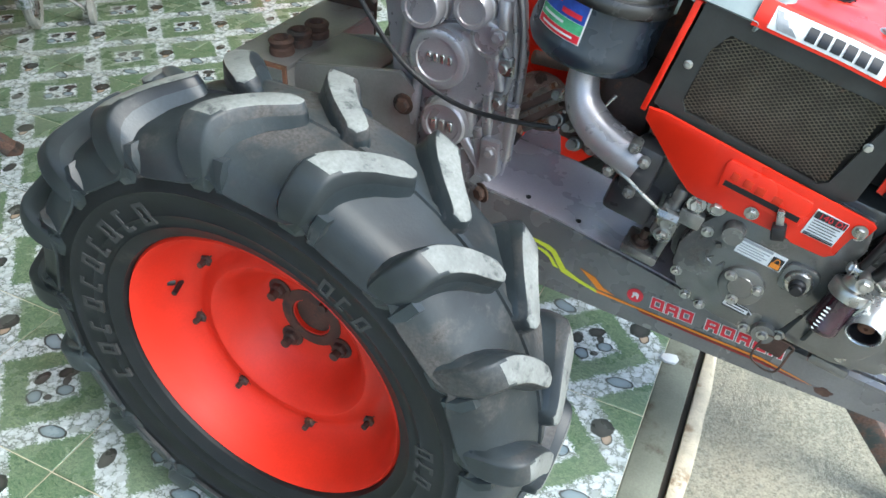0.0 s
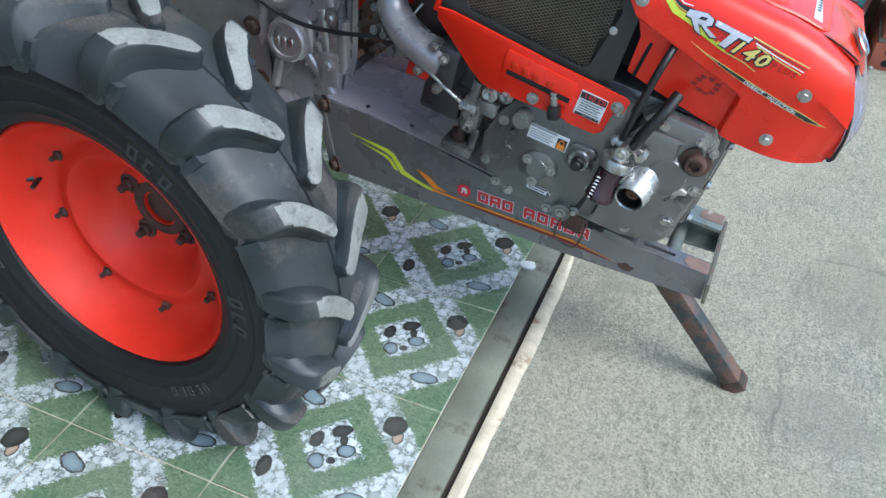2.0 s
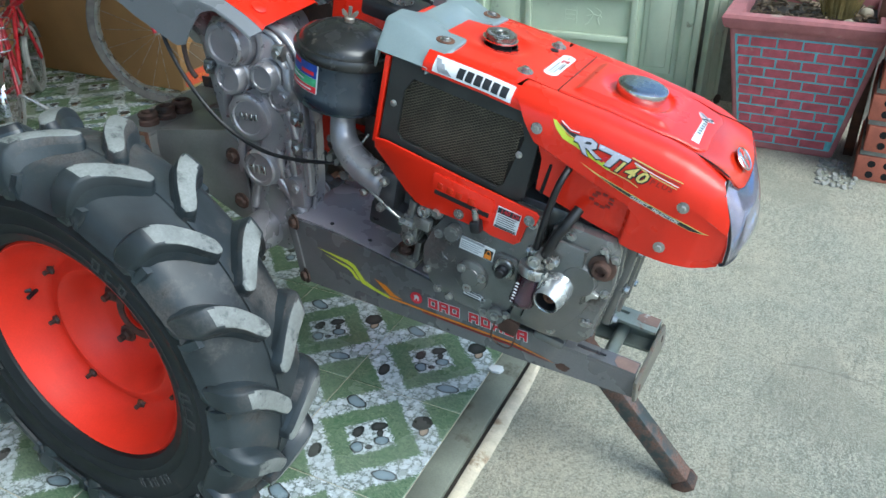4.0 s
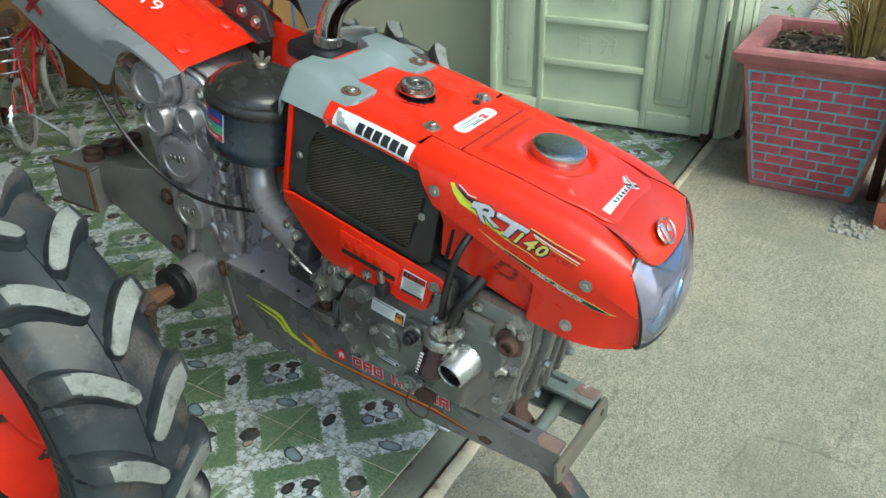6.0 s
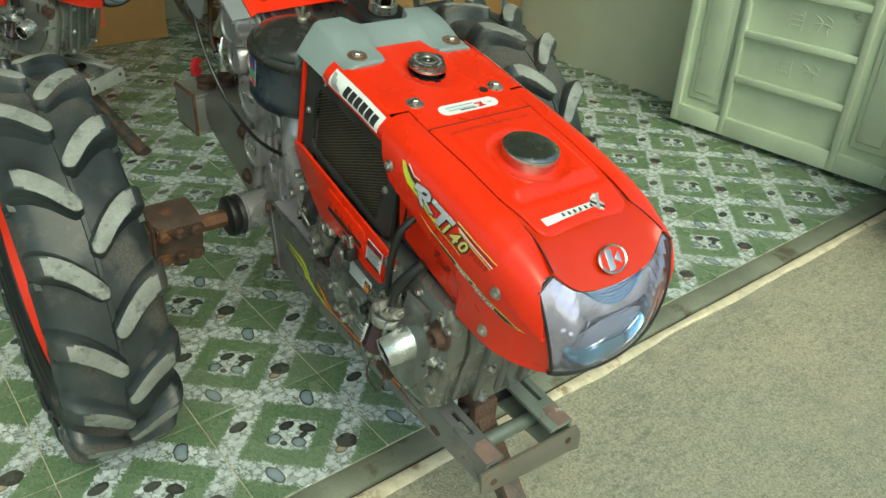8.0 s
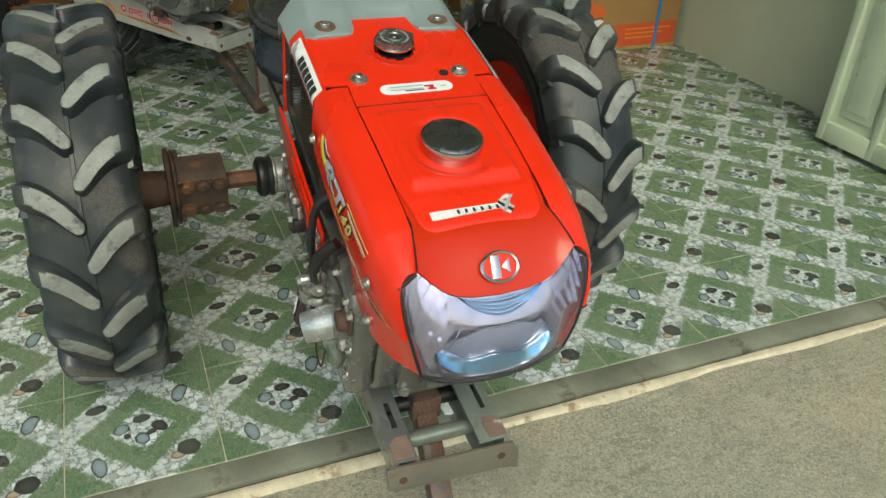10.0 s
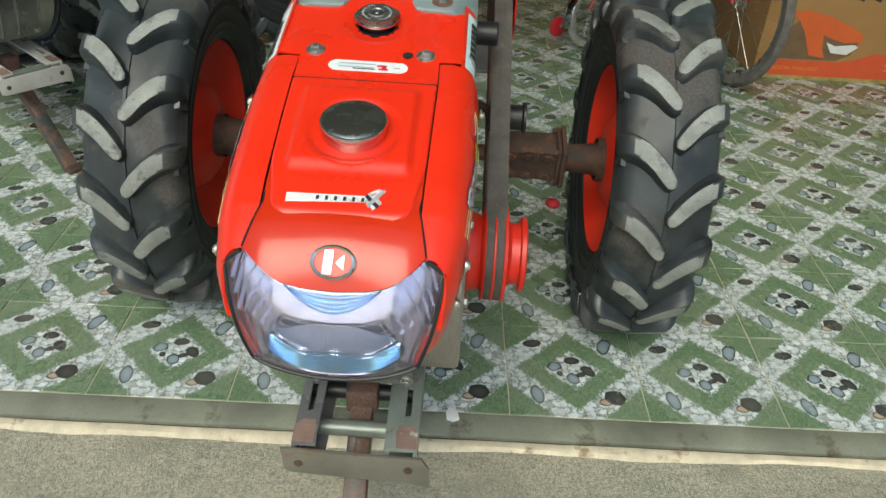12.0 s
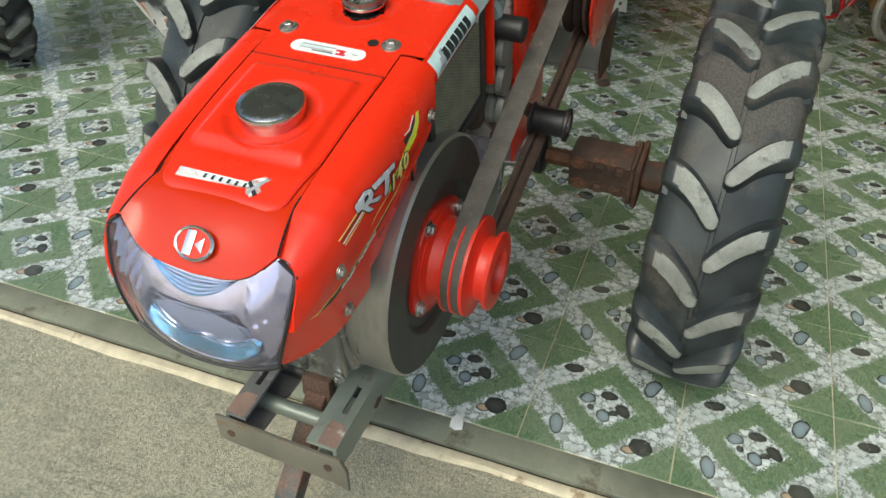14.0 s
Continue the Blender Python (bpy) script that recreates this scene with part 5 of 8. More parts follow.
# injector cluster and fuel line at the rear
bm = bmesh.new()
box(bm, (-0.095, -0.15, -0.12), (-0.06, -0.11, -0.06), 0.006)
cyl(bm, (-0.08, -0.14, -0.07), (-0.08, -0.14, -0.03), 0.011, 14, 0.002)
cyl(bm, (-0.055, -0.15, -0.06), (-0.055, -0.14, -0.02), 0.009, 12, 0.002)
box(bm, (-0.07, -0.16, -0.075), (-0.035, -0.14, -0.05), 0.004)
pump = eng("injection_pump", bm, engine_grey, block)
for p, n in (((-0.055, -0.15, -0.04), (0, -1, 0.2)), ((-0.08, -0.152, -0.085), (0, -1, 0)), ((-0.03, -0.15, -0.03), (0, -1, 0)), ((-0.075, -0.15, -0.11), (0, -1, 0))):
    bm = bmesh.new()
    bolt(bm, p, n, 0.009, 0.011)
    eng("union", bm, zinc, pump)
bm = bmesh.new()
lathe(bm, [(0, 0), (0.009, 0), (0.009, 0.03), (0.0, 0.03)], axis_matrix((-0.095, -0.155, -0.075), (-0.068, -0.158, -0.072))[0], 6)
eng("union", bm, zinc, pump)
bm = bmesh.new()
tube(bm, [(-0.09, -0.155, -0.075), (-0.13, -0.155, -0.06), (-0.19, -0.14, -0.045), (-0.232, -0.12, -0.05), (-0.238, -0.1, -0.02), (-0.225, -0.08, 0.02)], 0.0027, 8)
eng("injector_pipe", bm, zinc, block)

# injector and its nuts, behind the elbow
for u, v, w, r, ln in ((-0.288, -0.09, -0.06, 0.011, 0.03), (-0.265, -0.095, -0.058, 0.009, 0.034), (-0.25, -0.1, -0.08, 0.011, 0.026), (-0.27, -0.08, -0.03, 0.014, 0.03), (-0.3, -0.07, -0.03, 0.01, 0.036)):
    bm = bmesh.new()
    a, _ = axis_matrix((u, v + 0.02, w), (u - 0.2, v - 1, w + 0.3))
    lathe(bm, [(0, 0), (r, 0), (r, ln * 0.55), (r * 0.75, ln * 0.6), (r * 0.75, ln), (0, ln)], a, 8)
    eng("injector_nut", bm, alu, block)
bm = bmesh.new()
box(bm, (-0.285, -0.078, -0.085), (-0.248, -0.04, -0.03), 0.008)
eng("injector_body", bm, rust_dark, block)
bm = bmesh.new()
tube(bm, [(-0.24, -0.11, 0.0), (-0.262, -0.105, 0.02), (-0.29, -0.09, 0.012), (-0.3, -0.085, -0.02)], 0.003, 8)
eng("leak_pipe", bm, zinc, block)

# inlet elbow, air cleaner
bm = bmesh.new()
tube(bm, [(-0.279, -0.085, 0.068), (-0.277, -0.09, 0.03), (-0.262, -0.1, -0.002), (-0.228, -0.112, -0.022), (-0.185, -0.12, -0.032), (-0.15, -0.122, -0.038)], 0.025, 24, radii=[0.0225, 0.0235, 0.026, 0.028, 0.029, 0.031])
elbow = eng("inlet_elbow", bm, cast_grey, block, "grey cast inlet elbow")
bm = bmesh.new()
box(bm, (-0.168, -0.14, -0.085), (-0.12, -0.09, 0.0), 0.012)
box(bm, (-0.175, -0.132, -0.13), (-0.1, -0.08, -0.075), 0.01)
eng("head_flange", bm, cover_dark, elbow)
for u, w, v in ((-0.165, -0.005, -0.147), (-0.145, -0.02, -0.148), (-0.185, -0.06, -0.143), (-0.145, -0.075, -0.147), (-0.222, -0.052, -0.125), (-0.232, -0.035, -0.125)):
    bm = bmesh.new()
    cyl(bm, (u, v + 0.02, w), (u, v, w), 0.0085, 14)
    bolt(bm, (u, v, w), (0, -1, 0), 0.006, 0.007)
    eng("elbow_bolt", bm, zinc, elbow)
bm = bmesh.new()
lathe(bm, [(0.024, 0), (0.027, 0.002), (0.0255, 0.008), (0.0275, 0.014), (0.024, 0.018)], Matrix.Translation((-0.279, -0.085, 0.05)), 24)
eng("hose_clip", bm, rust, elbow)
AIR = Matrix.Translation((-0.29, -0.085, 0.066)) @ Matrix.Diagonal((1.42, 1.42, 1.16, 1))
bm = bmesh.new()
lathe(bm, [(0.02, -0.006), (0.045, 0.0), (0.058, 0.006), (0.0625, 0.016), (0.0625, 0.03), (0.061, 0.033), (0.061, 0.088), (0.0, 0.088)], AIR, 48)
air = eng("air_cleaner", bm, filter_blue, label="dark blue oil-bath air cleaner with clamped lid")
bm = bmesh.new()
lathe(bm, [(0.064, 0.083), (0.0655, 0.086), (0.0655, 0.094), (0.063, 0.099), (0.059, 0.1), (0.058, 0.105), (0.052, 0.112), (0.044, 0.117), (0.03, 0.125), (0.012, 0.13), (0, 0.131)], AIR, 48)
eng("lid", bm, filter_top, air, "dark dusty domed lid")
bm = bmesh.new()
NUT = Matrix.Translation((-0.29, -0.085, 0.066 + 0.13 * 1.16))
cyl(bm, (0, 0, 0), (0, 0, 0.01), 0.009, 14, 0.002, m=NUT)
nut = eng("wing_nut", bm, zinc_old, air)
bm = bmesh.new()
cyl(bm, (0, 0, 0.01), (0, 0, 0.028), 0.0035, 8, m=NUT)
eng("stud", bm, zinc_old, nut)
for a in (0, 180):
    bm = bmesh.new()
    prism(bm, [(0.004, 0.008), (0.012, 0.012), (0.015, 0.02), (0.012, 0.023), (0.007, 0.018), (0.004, 0.016)], -0.0015, 0.0015, bevel=0.0006, m=NUT @ pose(0, 0, 0, 0, 0, a + 30))
    eng("wing", bm, zinc_old, nut)


def wrapped(bm, m, r, a0, a1, z0, z1, n=8):
    v = [[bm.verts.new(m @ Vector((r * math.cos(a0 + (a1 - a0) * i / n), r * math.sin(a0 + (a1 - a0) * i / n), z))) for z in (z0, z1)] for i in range(n + 1)]
    for p, q in zip(v, v[1:]):
        bm.faces.new((p[0], q[0], q[1], p[1]))


A0, A1 = radians(222), radians(272)
bm = bmesh.new()
wrapped(bm, AIR, 0.0615, A0, A1, 0.036, 0.084)
sticker = eng("sticker", bm, label_white, air, "colourful worn sticker")
for a, b, z0, z1, k in ((0.03, 0.97, 0.06, 0.083, ink_blue), (0.03, 0.97, 0.047, 0.0595, ink_green), (0.03, 0.97, 0.037, 0.0465, ink_red), (0.1, 0.45, 0.073, 0.079, ink_red), (0.5, 0.9, 0.064, 0.07, ink_red), (0.15, 0.85, 0.0405, 0.043, label_white), (0.1, 0.6, 0.052, 0.055, label_white)):
    bm = bmesh.new()
    wrapped(bm, AIR, 0.0619 if k is not label_white and z1 - z0 > 0.009 else 0.0623, A0 + (A1 - A0) * a, A0 + (A1 - A0) * b, z0, z1)
    eng("print", bm, k, sticker)

# radiator with its red hood
bm = bmesh.new()
box(bm, (-0.16, -0.118, 0.01), (0.1, 0.112, 0.222), 0.004)
radiator = eng("radiator", bm, fin_dark, label="dark dusty radiator core")
bm = bmesh.new()   # black surround of the grille, near side
G = [(-0.166, 0.222), (-0.17, 0.066), (-0.155, 0.062), (0.095, 0.048), (0.112, 0.06), (0.112, 0.215)]
M0 = [(-0.122, 0.188), (-0.136, 0.16), (-0.138, 0.085), (-0.128, 0.072), (0.06, 0.058), (0.072, 0.068), (0.088, 0.16), (0.078, 0.184)]


def framed(bm, outer, inner, v0, v1):
    """A flat plate with an opening: both outlines sorted by angle from a middle point, joined ring to ring."""
    c = (sum(p[0] for p in inner) / len(inner), sum(p[1] for p in inner) / len(inner))

    def cast(outline, ang):
        d = (math.cos(ang), math.sin(ang))
        best = 0
        for p, q in zip(outline, outline[1:] + outline[:1]):
            ex, ey = q[0] - p[0], q[1] - p[1]
            den = d[0] * ey - d[1] * ex
            if abs(den) < 1e-12:
                continue
            t = ((p[0] - c[0]) * ey - (p[1] - c[1]) * ex) / den
            s = ((p[0] - c[0]) * d[1] - (p[1] - c[1]) * d[0]) / den
            if t > 0 and -1e-6 <= s <= 1 + 1e-6:
                best = max(best, t)
        return (c[0] + d[0] * best, c[1] + d[1] * best)
    angs = sorted(math.atan2(p[1] - c[1], p[0] - c[0]) for p in outer + inner)
    o, i = [cast(outer, a) for a in angs], [cast(inner, a) for a in angs]
    vs = [[bm.verts.new((p[0], v, p[1])) for p in ring] for ring in (o, i) for v in (v0, v1)]
    n = len(angs)
    for k in range(n):
        j = (k + 1) % n
        for a, b in ((vs[0], vs[2]), (vs[3], vs[1]), (vs[1], vs[0]), (vs[2], vs[3])):
            bm.faces.new((a[k], a[j], b[j], b[k]))


framed(bm, G, M0, -0.1405, -0.134)
panel = eng("grille_panel", bm, grille_black, radiator, "black grille surround with screws")
bm = bmesh.new()
framed(bm, [(-0.16, 0.205), (-0.16, 0.03), (-0.01, 0.03), (0.06, 0.1), (0.06, 0.205)], [(-0.145, 0.19), (-0.145, 0.045), (-0.02, 0.045), (0.045, 0.105), (0.045, 0.19)], 0.128, 0.134)
eng("grille_panel", bm, grille_black, radiator)
# expanded wire mesh: crossing slanted strands
for side, (ua, ub, wa, wb), v in (("near", (-0.136, 0.088, 0.058, 0.188), -0.1365), ("far", (-0.145, 0.045, 0.045, 0.19), 0.131)):
    bm = bmesh.new()
    pu, pw = 0.0086, 0.0054
    nu, nw = int((ub - ua) / pu) + 1, int((wb - wa) / pw) + 1
    def inside(u, w):
        if side == "near":
            return u > -0.137 + max(0, (w - 0.16) * 0.5) and u < 0.07 + (w - 0.06) * 0.17 and w > 0.066 - (u + 0.05) * 0.07
        return w > 0.045 + max(0.0, (u + 0.02) * 0.92)
    for i in range(nu):
        for j in range(nw):
            for sg in (-1, 1):
                u0, w0 = ua + i * pu + (0 if sg > 0 else pu), wb - j * pw
                u1, w1 = u0 + sg * pu / 1.0, w0 - pw
                if not (inside(u0, w0) and inside(u1, w1)):
                    continue
                t = 0.0009
                q = [bm.verts.new(p) for p in ((u0, v, w0 - t), (u1, v, w1 - t), (u1, v - 0.0008, w1 + t), (u0, v - 0.0008, w0 + t))]
                bm.faces.new(q)
    ob = eng("grille_mesh", bm, mesh_metal, panel)
for u, w in ((-0.152, 0.133), (0.0855, 0.131)):
    bm = bmesh.new()
    lathe(bm, [(0, 0), (0.006, 0), (0.006, 0.0015), (0.0045, 0.002), (0.004, 0.0045), (0, 0.005)], axis_matrix((u, -0.1405, w), (u, -1, w))[0], 16)
    eng("screw", bm, zinc, panel)
# red hood over the radiator: top sheet with the filler opening and side bands
T_REAR = [(-0.2, 0.243), (-0.1, 0.2455), (0.0, 0.244), (0.06, 0.2405), (0.11, 0.2375)]


def rear_top(s, t):
    u = -0.205 + 0.311 * s
    half = 0.128 if u < 0.052 else 0.0965
    v = (t * 2 - 1) * half
    w = lerp_table(T_REAR, u)
    dip = smoothstep(0.055, 0.03, math.hypot((u + 0.038) * 0.9, v)) * smoothstep(-0.09, -0.06, u)
    shelf = 0.006 * smoothstep(0.05, 0.07, abs(v)) * smoothstep(0.02, -0.01, u)
    return (u, v, w - 0.0055 * dip - shelf * 0.3 - 0.004 * smoothstep(0.11, 0.128, abs(v)) - 0.03 * smoothstep(0.1, 0.122, abs(v)) * smoothstep(-0.084, -0.094, u))


bm = bmesh.new()
grid(bm, 48, 40, rear_top, keep=lambda s, t: math.hypot(-0.205 + 0.311 * s + 0.036, (t * 2 - 1) * 0.128) > 0.029)
hood = eng("radiator_hood", bm, red_paint, label="glossy red sheet hood over the radiator", solid=0.002)
for sg in (-1, 1):
    bm = bmesh.new()   # sloping side band that carries the maker's plate
    def band(s, t, sg=sg):
        u = -0.108 + 0.198 * s
        return (u, sg * (0.1275 + 0.016 * min(1, t * 1.6) + 0.001 * t), lerp_table(T_REAR, u) - 0.004 - 0.03 * t + 0.002 * math.sin(t * 3))
    grid(bm, 24, 6, band)
    eng("side_band", bm, red_paint, hood, solid=0.0015)
    bm = bmesh.new()
    prism(bm, [(-0.179, 0.213), (-0.183, 0.05), (-0.175, 0.05), (-0.17, 0.213)], sg * 0.13, sg * 0.1435, bevel=0.002)
    eng("rear_post", bm, red_paint, hood)
bm = bmesh.new()
lathe(bm, [(0, -0.022), (0.03, -0.022), (0.03, -0.004), (0.0285, -0.004), (0.0285, -0.018), (0.02, -0.018), (0.02, 0.006), (0, 0.006)], Matrix.Translation((-0.037, 0, 0.2445)), 28)
eng("filler_neck", bm, plastic_black, radiator)
bm = bmesh.new()
CAPM = Matrix.Translation((-0.04, 0.0, 0.25)) @ pose(0, 0, 0, 0, 0, 12)
rr = [0.0275 + 0.0065 * (math.exp(-((abs(((i * 7.5) % 180) - 90)) / 14) ** 2)) for i in range(48)]
for z0, z1, k in ((0.0, 0.005, 1.0), (0.005, 0.0085, 0.985)):
    prism(bm, [(rr[i] * k * math.cos(radians(i * 7.5)), rr[i] * k * math.sin(radians(i * 7.5))) for i in range(48)], z0, z1, axis="z", bevel=0.0012, m=CAPM)
lathe(bm, [(0.014, 0.0086), (0.013, 0.0105), (0.0105, 0.0105), (0.009, 0.0085), (0.004, 0.0085), (0.003, 0.0098), (0, 0.0098)], CAPM, 24)
rcap = eng("radiator_cap", bm, cap_dark, radiator, "worn dark steel radiator cap with two ears")
bm = bmesh.new()
lathe(bm, [(0.0285, -0.0035), (0.031, -0.002), (0.031, 0.0005), (0.028, 0.001)], CAPM, 36)
eng("cap_ring", bm, chrome, rcap)
bm = bmesh.new()
for i in range(34):
    if i % 17 < 14:
        a = radians(i * 10.6 + 5)
        box(bm, (-0.0009, -0.0016, 0.0086), (0.0009, 0.0016, 0.0091), m=CAPM @ pose(0.0205 * math.cos(a), 0.0205 * math.sin(a), 0, 0, 0, math.degrees(a) + 90))
eng("print", bm, ink_grey, rcap)
for u, v in ((0.041, -0.077), (0.041, 0.077)):
    bm = bmesh.new()
    lathe(bm, [(0, -0.001), (0.014, -0.001), (0.0135, 0.001), (0.0105, 0.0015), (0.0105, 0.0025), (0, 0.0025)], Matrix.Translation((u, v, 0.2415)), 20)
    bolt(bm, (u, v, 0.2435), (0, 0, 1), 0.0068, 0.0055)
    eng("hood_bolt", bm, zinc, hood)
bm = bmesh.new()
cyl(bm, (0.043, 0.052, 0.2395), (0.043, 0.052, 0.2424), 0.0075, 18)
eng("bolt_hole", bm, gap_black, hood)
bm = bmesh.new()   # oval warranty sticker
prism(bm, [(x, y) for x, y in [(0.0735 + 0.0125 * math.cos(radians(a)), (0.042 if -90 < a - 90 < 90 else -0.042) + 0.0125 * math.sin(radians(a))) for a in range(0, 360, 15)]], 0.2395, 0.2405, axis="z")
oval = eng("sticker", bm, label_white, hood, "worn oval white sticker", 0)
for u, v0, v1, k in ((0.077, -0.04, 0.008, ink_grey), (0.0805, -0.02, 0.01, ink), (0.073, -0.045, -0.005, label_cyan), (0.069, -0.04, 0.01, ink_grey), (0.071, 0.012, 0.026, ink_red), (0.079, 0.015, 0.028, ink_red), (0.0755, 0.019, 0.025, ink_red), (0.075, 0.036, 0.044, ink_grey)):
    bm = bmesh.new()
    box(bm, (u - 0.001, v0, 0.2404), (u + 0.001 + (0.002 if k is ink_red else 0), v1, 0.2409))
    eng("print", bm, k, oval)
# maker's plate: slanted mark and six plain blocks, both sides
for sg in (-1, 1):
    def on_band(u, t, lift, sg=sg):
        return Vector((u, sg * (0.1285 + 0.016 * min(1, t * 1.6) + 0.001 * t + lift), lerp_table(T_REAR, u) - 0.004 - 0.03 * t + 0.002 * math.sin(t * 3) + lift))
    def patch(name, u0, u1, t0, t1, lift, mat, parent, skew=0.0):
        bm = bmesh.new()
        grid(bm, 6, 4, lambda s, t: on_band(u0 + (u1 - u0) * s + skew * (t - 0.5), t0 + (t1 - t0) * t, lift))
        return eng(name, bm, mat, parent, solid=0.0003)
    plate = patch("maker_plate", -0.09, 0.052, 0.12, 0.9, 0.0008, label_white if sg < 0 else label_cyan, hood)
    lead, step, first = (-0.084, 0.0155, -0.046) if sg < 0 else (0.02, -0.0155, 0.008)
    for k in range(3):
        patch("mark", lead + k * 0.008, lead + k * 0.008 + 0.009, 0.25 + 0.18 * k, 0.85, 0.0014, ink_grey, plate, 0.01)
    for k in range(6):
        u = first + step * k
        patch("letter_block", u, u + 0.0122, 0.32, 0.8, 0.0014, ink, plate)
# grey plastic cover behind the radiator cap
COVER_V = [0.0, 0.02, 0.044, 0.054, 0.062, 0.085, 0.106, 0.111, 0.115, 0.129, 0.1425, 0.1455, 0.1465]
COVER_U = [-0.001, 0.0, 0.02, 0.06, 0.3, 0.5, 0.7, 0.94, 0.98, 1.0, 1.001]


def cover_pt(s, t):
    i, j = round(s * 10), round(t * 24) - 12
    v = COVER_V[abs(j)] * (1 if j > 0 else -1)
    q, k = abs(v), COVER_U[i]
    side = max(0.0, (q - 0.113) / 0.033)
    uf = lerp_table([(0.046, -0.102), (0.055, -0.076), (0.113, -0.073), (0.146, -0.1)], q)
    ur = lerp_table([(0.05, -0.172), (0.062, -0.206), (0.11, -0.203), (0.146, -0.196)], q)
    u = ur + (uf - ur) * min(1, max(0, k))
    w = 0.2635 - 0.0145 * smoothstep(0.35, 0.75, k) * (1 - side) - 0.046 * side - (0.002 if 0.11 < q < 0.116 else 0)
    w -= 0.005 * smoothstep(0.054, 0.044, q) * smoothstep(0.1, 0.5, k)
    if i == 0:
        w -= 0.03
    if i in (1, 9):
        w -= 0.002
    return (u, v, w - (0.012 if i == 10 else 0))


bm = bmesh.new()
grid(bm, 10, 24, cover_pt)
cover2 = eng("rear_cover", bm, cover_grey, label="grey plastic cover with two screw lobes", solid=0.004)
for sg in (-1, 1):
    bm = bmesh.new()
    lathe(bm, [(0, 0), (0.016, 0), (0.0155, 0.0015), (0.011, 0.0012), (0, 0.0012)], Matrix.Translation((-0.1, sg * 0.092, 0.2495)), 20)
    eng("screw_seat", bm, rust_bright, cover2)
    bm = bmesh.new()
    bolt(bm, (-0.1, sg * 0.092, 0.2505), (0, 0, 1), 0.0065, 0.005)
    eng("screw", bm, zinc, cover2)
# red side skirt below the grille with slot, lever and data label
SK = [(-0.172, 0.064), (-0.17, 0.046), (-0.095, -0.012), (-0.075, -0.026), (-0.06, -0.029), (0.065, -0.021), (0.075, -0.028), (0.12, -0.026), (0.13, -0.016), (0.131, 0.018), (0.147, 0.026), (0.15, 0.045), (0.143, 0.05), (0.02, 0.055), (-0.15, 0.066)]
bm = bmesh.new()
prism(bm, SK, -0.154, -0.149, bevel=0.0018)
skirt = eng("side_skirt", bm, red_paint, label="red pressed side skirt with slot and label")
bm = bmesh.new()
prism(bm, [(-0.05, 0.04), (-0.046, 0.048), (0.068, 0.042), (0.072, 0.03), (0.07, 0.0), (0.062, -0.002), (-0.045, 0.004)], -0.1575, -0.1542, bevel=0.0015)
eng("raised_panel", bm, red_paint, skirt)
bm = bmesh.new()
prism(bm, [(-0.04, 0.0175), (0.066, 0.0145), (0.066, 0.006), (-0.04, 0.0095)], -0.1583, -0.1576)
eng("slot", bm, gap_black, skirt)
bm = bmesh.new()
box(bm, (-0.005, -0.168, -0.016), (0.005, -0.16, 0.018), 0.002, m=Matrix.Translation((0.047, 0, 0)) @ pose(0, 0, 0, 0, -22, 0))
eng("lever", bm, zinc, skirt)
bm = bmesh.new()
box(bm, (-0.009, -0.176, -0.024), (0.009, -0.157, -0.003), 0.003, m=Matrix.Translation((0.047, 0, 0)) @ pose(0, 0, 0, 0, -22, 0))
eng("knob", bm, plastic_black, skirt)
bm = bmesh.new()
for k, (a, b) in enumerate(((-0.036, -0.026), (-0.018, -0.006), (0.0, 0.012), (0.024, 0.036))):
    box(bm, (a, -0.1588, 0.022 - 0.002 * k), (b, -0.1576, 0.034 - 0.002 * k), 0.0004)
eng("cast_mark", bm, red_panel, skirt)
bm = bmesh.new()
prism(bm, [(0.077, -0.0055), (0.12, -0.0055), (0.121, 0.0345), (0.078, 0.036)], -0.1553, -0.1543)
dlab = eng("data_label", bm, label_white, skirt, "white and black data label")
bm = bmesh.new()
box(bm, (0.079, -0.1562, 0.0235), (0.12, -0.1554, 0.034))
box(bm, (0.079, -0.1562, -0.0045), (0.1185, -0.1554, -0.0025))
for k in range(5):
    box(bm, (0.081, -0.1562, 0.0195 - k * 0.0042), (0.1165 - 0.004 * (k % 2), -0.1554, 0.0203 - k * 0.0042))
box(bm, (0.079, -0.1562, -0.0015), (0.1185, -0.1554, -0.0005))
eng("print", bm, ink, dlab)
bm = letters("140 DI", 0.009)
bm.transform(Matrix.Translation((0.101, -0.1566, 0.0288)) @ pose(0, 0, 0, 90, 0, 0))
eng("print", bm, ink_red, dlab)
for u, w in ((0.012, -0.012), (0.136, 0.032)):
    bm = bmesh.new()
    bolt(bm, (u, -0.155, w), (0, -1, 0), 0.0068, 0.006)
    eng("screw", bm, zinc, skirt)

# tank hood: two side shells, lid, front panel, headlight
TOP = [(0.05, 0.2395), (0.12, 0.2375), (0.2, 0.235), (0.3, 0.227), (0.34, 0.2195), (0.37, 0.21), (0.4, 0.1985), (0.44, 0.174)]
HALF = [(0.05, 0.155), (0.12, 0.156), (0.25, 0.1535), (0.34, 0.149), (0.39, 0.141), (0.42, 0.129), (0.45, 0.112)]
LOWW = [(0.05, 0.09), (0.12, 0.082), (0.17, 0.07), (0.21, 0.062), (0.3, 0.046), (0.37, 0.044), (0.4, 0.043), (0.42, 0.046), (0.43, 0.05), (0.45, 0.055)]
START = [(0.0, 0.128), (0.14, 0.124), (0.17, 0.108), (0.195, 0.085), (0.215, 0.07), (0.225, 0.06), (0.25, 0.055)]
